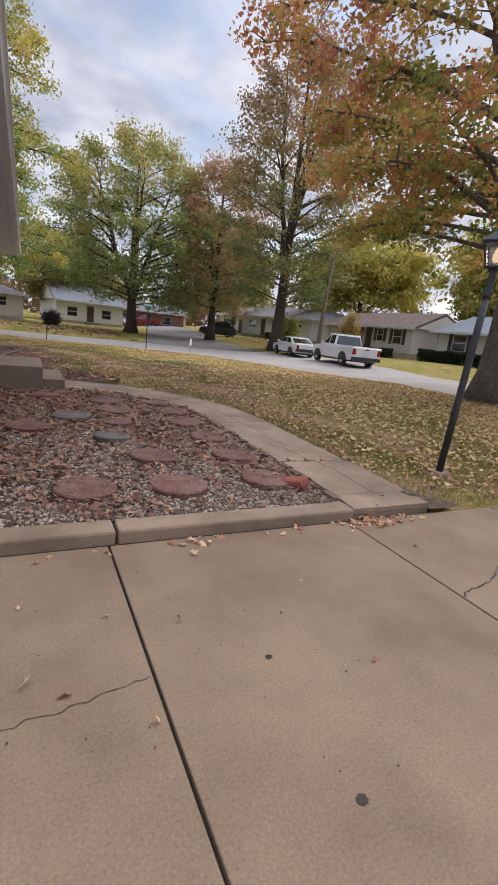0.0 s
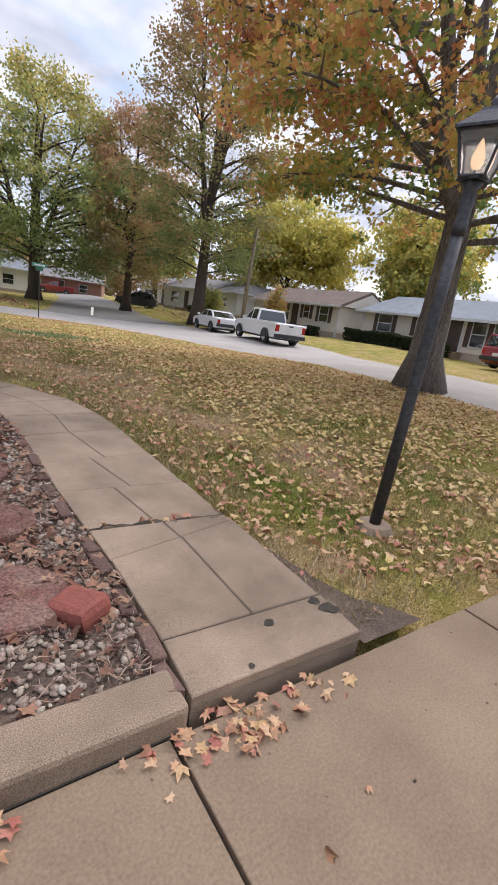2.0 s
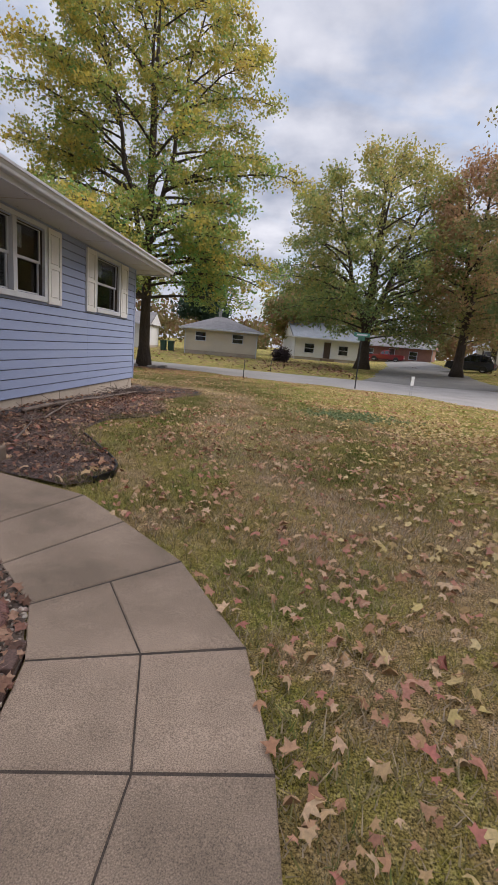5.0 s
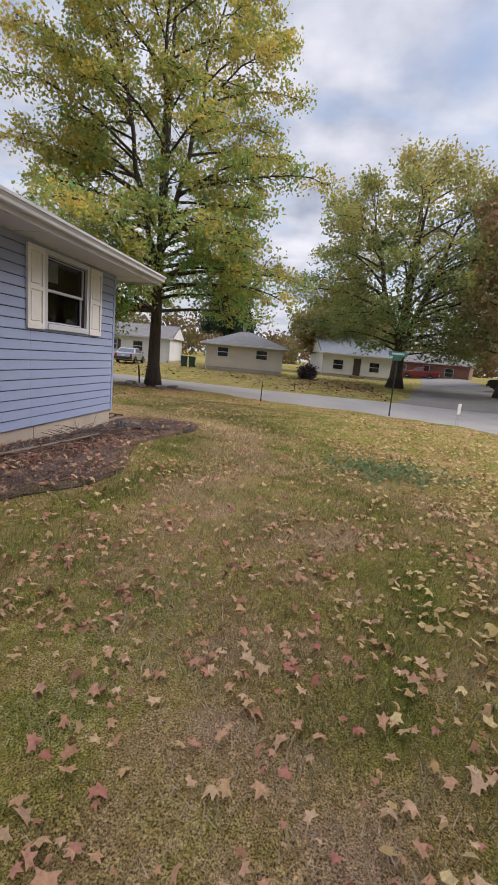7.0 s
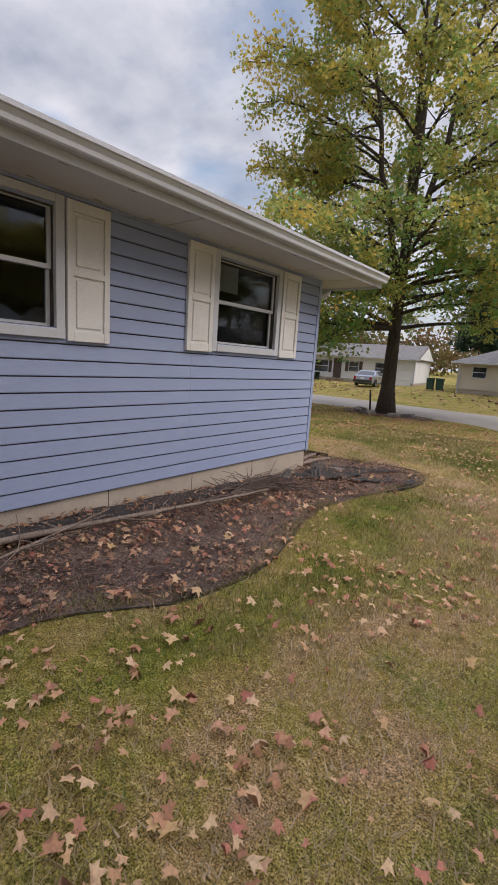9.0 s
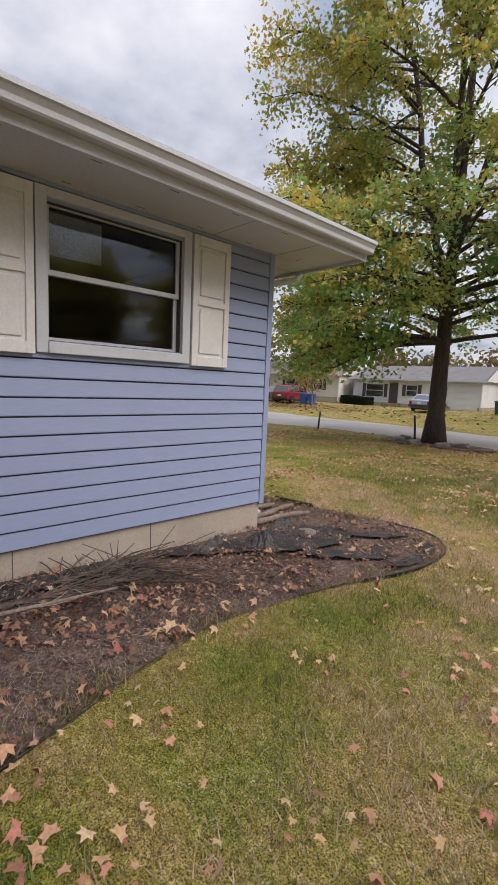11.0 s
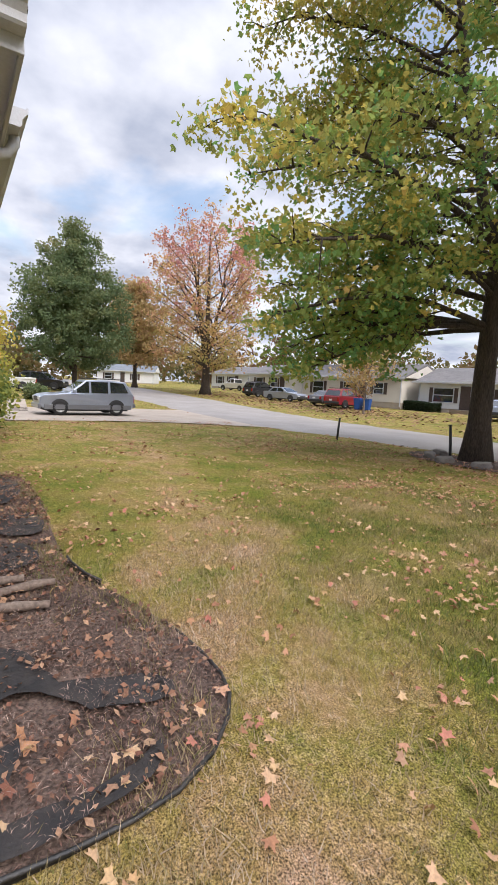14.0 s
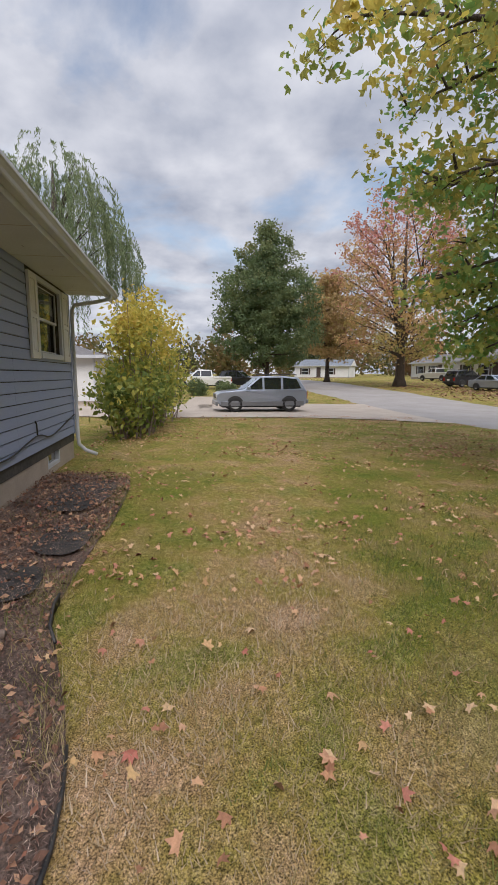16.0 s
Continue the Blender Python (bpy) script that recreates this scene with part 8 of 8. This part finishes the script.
# far leaf litter beneath the trees over the road
x, y = rng.uniform(-60, 34, 60000), rng.uniform(30, 62, 60000)
dens = 0.7 * np.exp(-((x - 19) / 6) ** 2 - ((y - 40) / 8) ** 2) + 0.6 * np.exp(-((x - 7) / 8) ** 2 - ((y - 44) / 6) ** 2) + 0.8 * np.exp(-((x + 30) / 16) ** 2 - ((y - 45) / 4) ** 2) + 0.05
ok = ~inside(ROADP, x, y) & (rng.uniform(0, 1, len(x)) < dens) & ~((x > 8) & (x < 21) & (y > 33) & (y < 60) & (x < 12 + (y - 33) * 0.2 + 7))
x, y = x[ok], y[ok]
fl = part("roadside_leaves", litter("roadside_leaves", x, y, rng.uniform(0.14, 0.30, len(x)), M_FALLEN_D, rng, QUAD, 0.06, 3.0, 0.1), None)
tagged(fl, "brown leaf litter beneath the roadside trees", "leaves", kind="stuff")

# grass blades on the near lawn
def blades(name, x, y, h, w, mat, rng, tone=None):
    n_ = len(x)
    a = rng.uniform(0, 6.28, n_)
    lean_ = rng.normal(size=(n_, 2)) * 0.5
    z0 = ground_np(x, y) - 0.005
    tip = np.stack([x + lean_[:, 0] * h, y + lean_[:, 1] * h, z0 + h], -1)
    b0 = np.stack([x + np.cos(a) * w, y + np.sin(a) * w, z0], -1)
    b1 = np.stack([x - np.cos(a) * w, y - np.sin(a) * w, z0], -1)
    co = np.stack([b0, b1, tip], 1)
    return array_mesh(name, co.reshape(-1, 3), np.arange(n_ * 3), np.full(n_, 3), mat, each=3, tone=tone)


n_ = 1500000
x, y = rng.uniform(-6, 9, n_), rng.uniform(2.9, 25, n_)
# keep to the strip that is walked past, thinning away from it
line_x = np.interp(y, [2.9, 6, 9.5, 14, 17, 20, 25], [4.4, 4.2, 3.0, 2.6, 1.6, 0.4, -1.0])
dd = np.abs(x - line_x)
keep = np.exp(-(dd / 2.6) ** 2) * 1.0
thin = np.sin(x * 1.7 + 1.3 * np.sin(y * 1.1)) * np.sin(y * 1.4 + 0.8 * np.sin(x * 0.9))
keep *= np.where(thin > 0.45, 0.6, 1.0) * (0.55 + 0.45 * (patches(x, y, 0.16, 8) > 0.42))
ok = (rng.uniform(0, 1, n_) < keep) & out_of_paving(x, y)
x, y = x[ok], y[ok]
wear_ = turf_wear(x, y)
ok = rng.uniform(0, 1, len(x)) > 0.42 * wear_
x, y = x[ok], y[ok]
turf = np.clip(turf_wear(x, y) * 0.82 + 0.07 + 0.40 * (patches(x, y, 0.09, 7) - 0.5) + rng.normal(size=len(x)) * 0.23, 0, 1)
gr = part("grass", blades("grass", x, y, rng.uniform(0.02, 0.075, len(x)), rng.uniform(0.002, 0.0046, len(x)), M_GRASSB, rng, turf), None)
tagged(gr, "short green and straw-coloured grass blades", "grass", kind="stuff")
# dry tufts overhanging the walk and the edging
x, y = rng.uniform(-2, 4.6, 90000), rng.uniform(2.95, 19.6, 90000)
e1 = np.abs(x - np.interp(y, [p[1] for p in WR[:9]], [p[0] for p in WR[:9]]) - 0.10) < 0.10
e1 &= (y < 7.4) & (y > 3.3)
gr2 = part("edge_grass", blades("edge_grass", x[e1], y[e1], rng.uniform(0.03, 0.09, e1.sum()), rng.uniform(0.002, 0.004, e1.sum()), M_GRASSB, rng), None)
tagged(gr2, "longer dry grass along the walk", "grass", kind="stuff")
x, y = scatter(MBED, 330000, rng)
rim_d = off_line(x, y, [tuple(p[:2]) for p in edge_s[::2]])
ok = (rng.uniform(0, 1, len(x)) < np.exp(-(rim_d / np.where((y > 18.3) & (x < 0.4), 0.26, 0.13)) ** 2) * np.clip(2.6 * (patches(x, y, 0.5, 9) - 0.25), 0, 1)) | ((rng.uniform(0, 1, len(x)) < 0.10) & (patches(x, y, 0.3, 10) > 0.72))
x, y = x[ok], y[ok]
gr3 = part("creeping_grass", blades("creeping_grass", x, y, rng.uniform(0.06, 0.12, len(x)), rng.uniform(0.002, 0.0042, len(x)), M_GRASSB, rng, np.clip(turf_wear(x, y) * 0.8 + rng.normal(size=len(x)) * 0.2, 0, 1)), None)
tagged(gr3, "thin grass creeping into the mulch bed", "grass", kind="stuff")
# low green weeds in the lawn
xg, yg = rng.normal(4.6, 0.55, 900), rng.normal(15.9, 0.5, 900)
wd = part("weed_patch", litter("weed_patch", xg, yg, rng.uniform(0.05, 0.11, 900), L_DENSE, rng, QUAD, 0.05, 0.8, 0.1), None)
tagged(wd, "low dark green weeds growing in the lawn", "weeds", kind="stuff")
# soil patch where the walk meets the drive, bare ring round the trees
bare = tagged(sheet("bare_soil", [(3.385, 2.82), (3.84, 2.82), (3.74, 2.96), (3.60, 3.10), (3.52, 3.3), (3.46, 3.55), (3.40, 3.75), (3.375, 3.5)], 0.008, M_SOIL, 0.2), "bare dark soil beside the walk", "soil", kind="structure")
ring_p = [(-4.6 + 2.0 * math.cos(a) * (1 + 0.1 * math.sin(3 * a)), 29.5 + 1.1 * math.sin(a) * (1 + 0.1 * math.cos(2 * a))) for a in np.linspace(0, 6.28, 26)[:-1]]
bare2 = tagged(sheet("tree_ring", ring_p, 0.03, M_MULCH, 0.4), "dark mulch ring under the sweetgum", "garden bed", kind="structure")

# ---------------------------------------------------------------- street furniture
def post(at, h, label, tilt=(0, 0), r=0.022):
    bm = bmesh.new()
    tube(bm, [(0, 0, -0.2), (tilt[0] * 0.5, tilt[1] * 0.5, h * 0.5), (tilt[0], tilt[1], h)], [r, r, r * 0.9], 8)
    tube(bm, [(tilt[0], tilt[1], h), (tilt[0], tilt[1], h + 0.02)], [r * 1.4, r * 1.2], 8)
    ob = new("marker_post", mesh_of(bm, "marker_post", M_BLACKM, True))
    ob.matrix_world = pose(at[0], at[1], ground_z(*at))
    tagged(ob, label, "post", "roadside posts")


post((0.95, 27.75), 0.85, "thin dark metal post at the lawn's edge", (0.02, 0))
post((1.9, 36.6), 0.7, "thin dark metal post across the street")
post((-5.3, 29.6), 0.95, "leaning dark metal post beside the sweetgum", (-0.10, 0.0), 0.04)
post((-9.75, 29.5), 0.78, "short dark metal post at the kerb", (0.06, 0.02), 0.04)

sg = thing("street_sign", "green street name sign on a thin steel post", "sign", at=(6.33, 27.4, ground_z(6.33, 27.4)))
bm = bmesh.new()
tube(bm, [(0, 0, -0.2), (0, 0, 2.3)], 0.028, 8)
part("post", bm, M_BLACKM, sg)
M_SIGN = material("sign_green", (0.05, 0.20, 0.15), 0.5, fine_amount=0.05, bump=0)
bl = part("sign_blade", a_box(-0.38, 0.38, -0.012, 0.012, 2.42, 2.60, bevel=0.004), M_SIGN, sg)
for s in (-1, 1):
    part("lettering_bar", a_box(-0.26, 0.26, s * 0.0125, s * 0.0145, 2.475, 2.545) if s > 0 else a_box(-0.26, 0.26, -0.0145, -0.0125, 2.475, 2.545), M_TRIM, bl)
bl = part("sign_blade", a_box(-0.012, 0.012, -0.38, 0.38, 2.25, 2.42, bevel=0.004), M_SIGN, sg)
sg.rotation_euler[2] = radians(15)

ys = thing("yard_sign", "small white sign on wire legs at the curb", "sign", at=(8.40, 25.4, ground_z(8.4, 25.4)), yaw=60)
part("panel", a_box(-0.22, 0.22, -0.012, 0.012, 0.48, 0.86, bevel=0.003), M_WHITEW, ys)
for s in (-0.15, 0.15):
    bm = bmesh.new()
    tube(bm, [(s, 0, -0.15), (s, 0, 0.6)], 0.006, 6)
    part("wire_leg", bm, M_STEEL, ys)

up = thing("street_light", "leaning wooden utility pole with a street light arm", "street light", at=(22.3, 33.2, ground_z(22.3, 33.2)))
bm = bmesh.new()
tube(bm, [(0, 0, -0.5), (0.15, 0, 4), (0.35, -0.05, 8.2)], [0.17, 0.15, 0.11], 12)
part("pole", bm, M_WOODP, up, smooth=True)
bm = bmesh.new()
tube(bm, smooth_line([(0.33, 0, 7.4), (-0.4, 0.3, 7.9), (-1.3, 0.8, 8.1), (-2.1, 1.2, 8.1)], 0.2), 0.04, 8)
arm = part("arm", bm, M_STEEL, up, smooth=True)
part("lamp_head", a_box(-2.65, -2.05, 1.15, 1.45, 8.0, 8.16, bevel=0.05), M_STEEL, up)


def bin_(label, at, yaw, mat):
    ob = thing("wheeled_bin", label, "bin", "wheeled bins", (at[0], at[1], ground_z(*at) + 0.02), yaw)
    bm = a_box(-0.3, 0.3, -0.32, 0.32, 0.08, 0.98)
    for v in bm.verts:
        if v.co.z < 0.5:
            v.co.x *= 0.8; v.co.y *= 0.8
    bevel_all(bm, 0.03, 2)
    part("tub", bm, mat, ob)
    part("lid", a_box(-0.32, 0.32, -0.36, 0.34, 0.985, 1.05, bevel=0.025), mat, ob)
    for s in (-1, 1):
        bm = bmesh.new()
        tube(bm, [(s * 0.20, 0.30, 0.1), (s * 0.27, 0.30, 0.1)], 0.1, 14)
        part("wheel", bm, M_RUBBER, ob)


M_BIN_G = material("bin_green", (0.02, 0.06, 0.045), 0.5, fine_amount=0.1, bump=0.1)
M_BIN_B = material("bin_blue", (0.02, 0.09, 0.33), 0.45, fine_amount=0.1, bump=0.1)
bin_("dark green wheeled rubbish bin", (-9.6, 51.0), 8, M_BIN_G)
bin_("dark green wheeled rubbish bin", (-8.9, 51.3), 5, M_BIN_G)
bin_("bright blue wheeled recycling bin", (-24.6, 47.2), 20, M_BIN_B)
bin_("bright blue wheeled recycling bin", (-25.4, 47.0), 12, M_BIN_B)
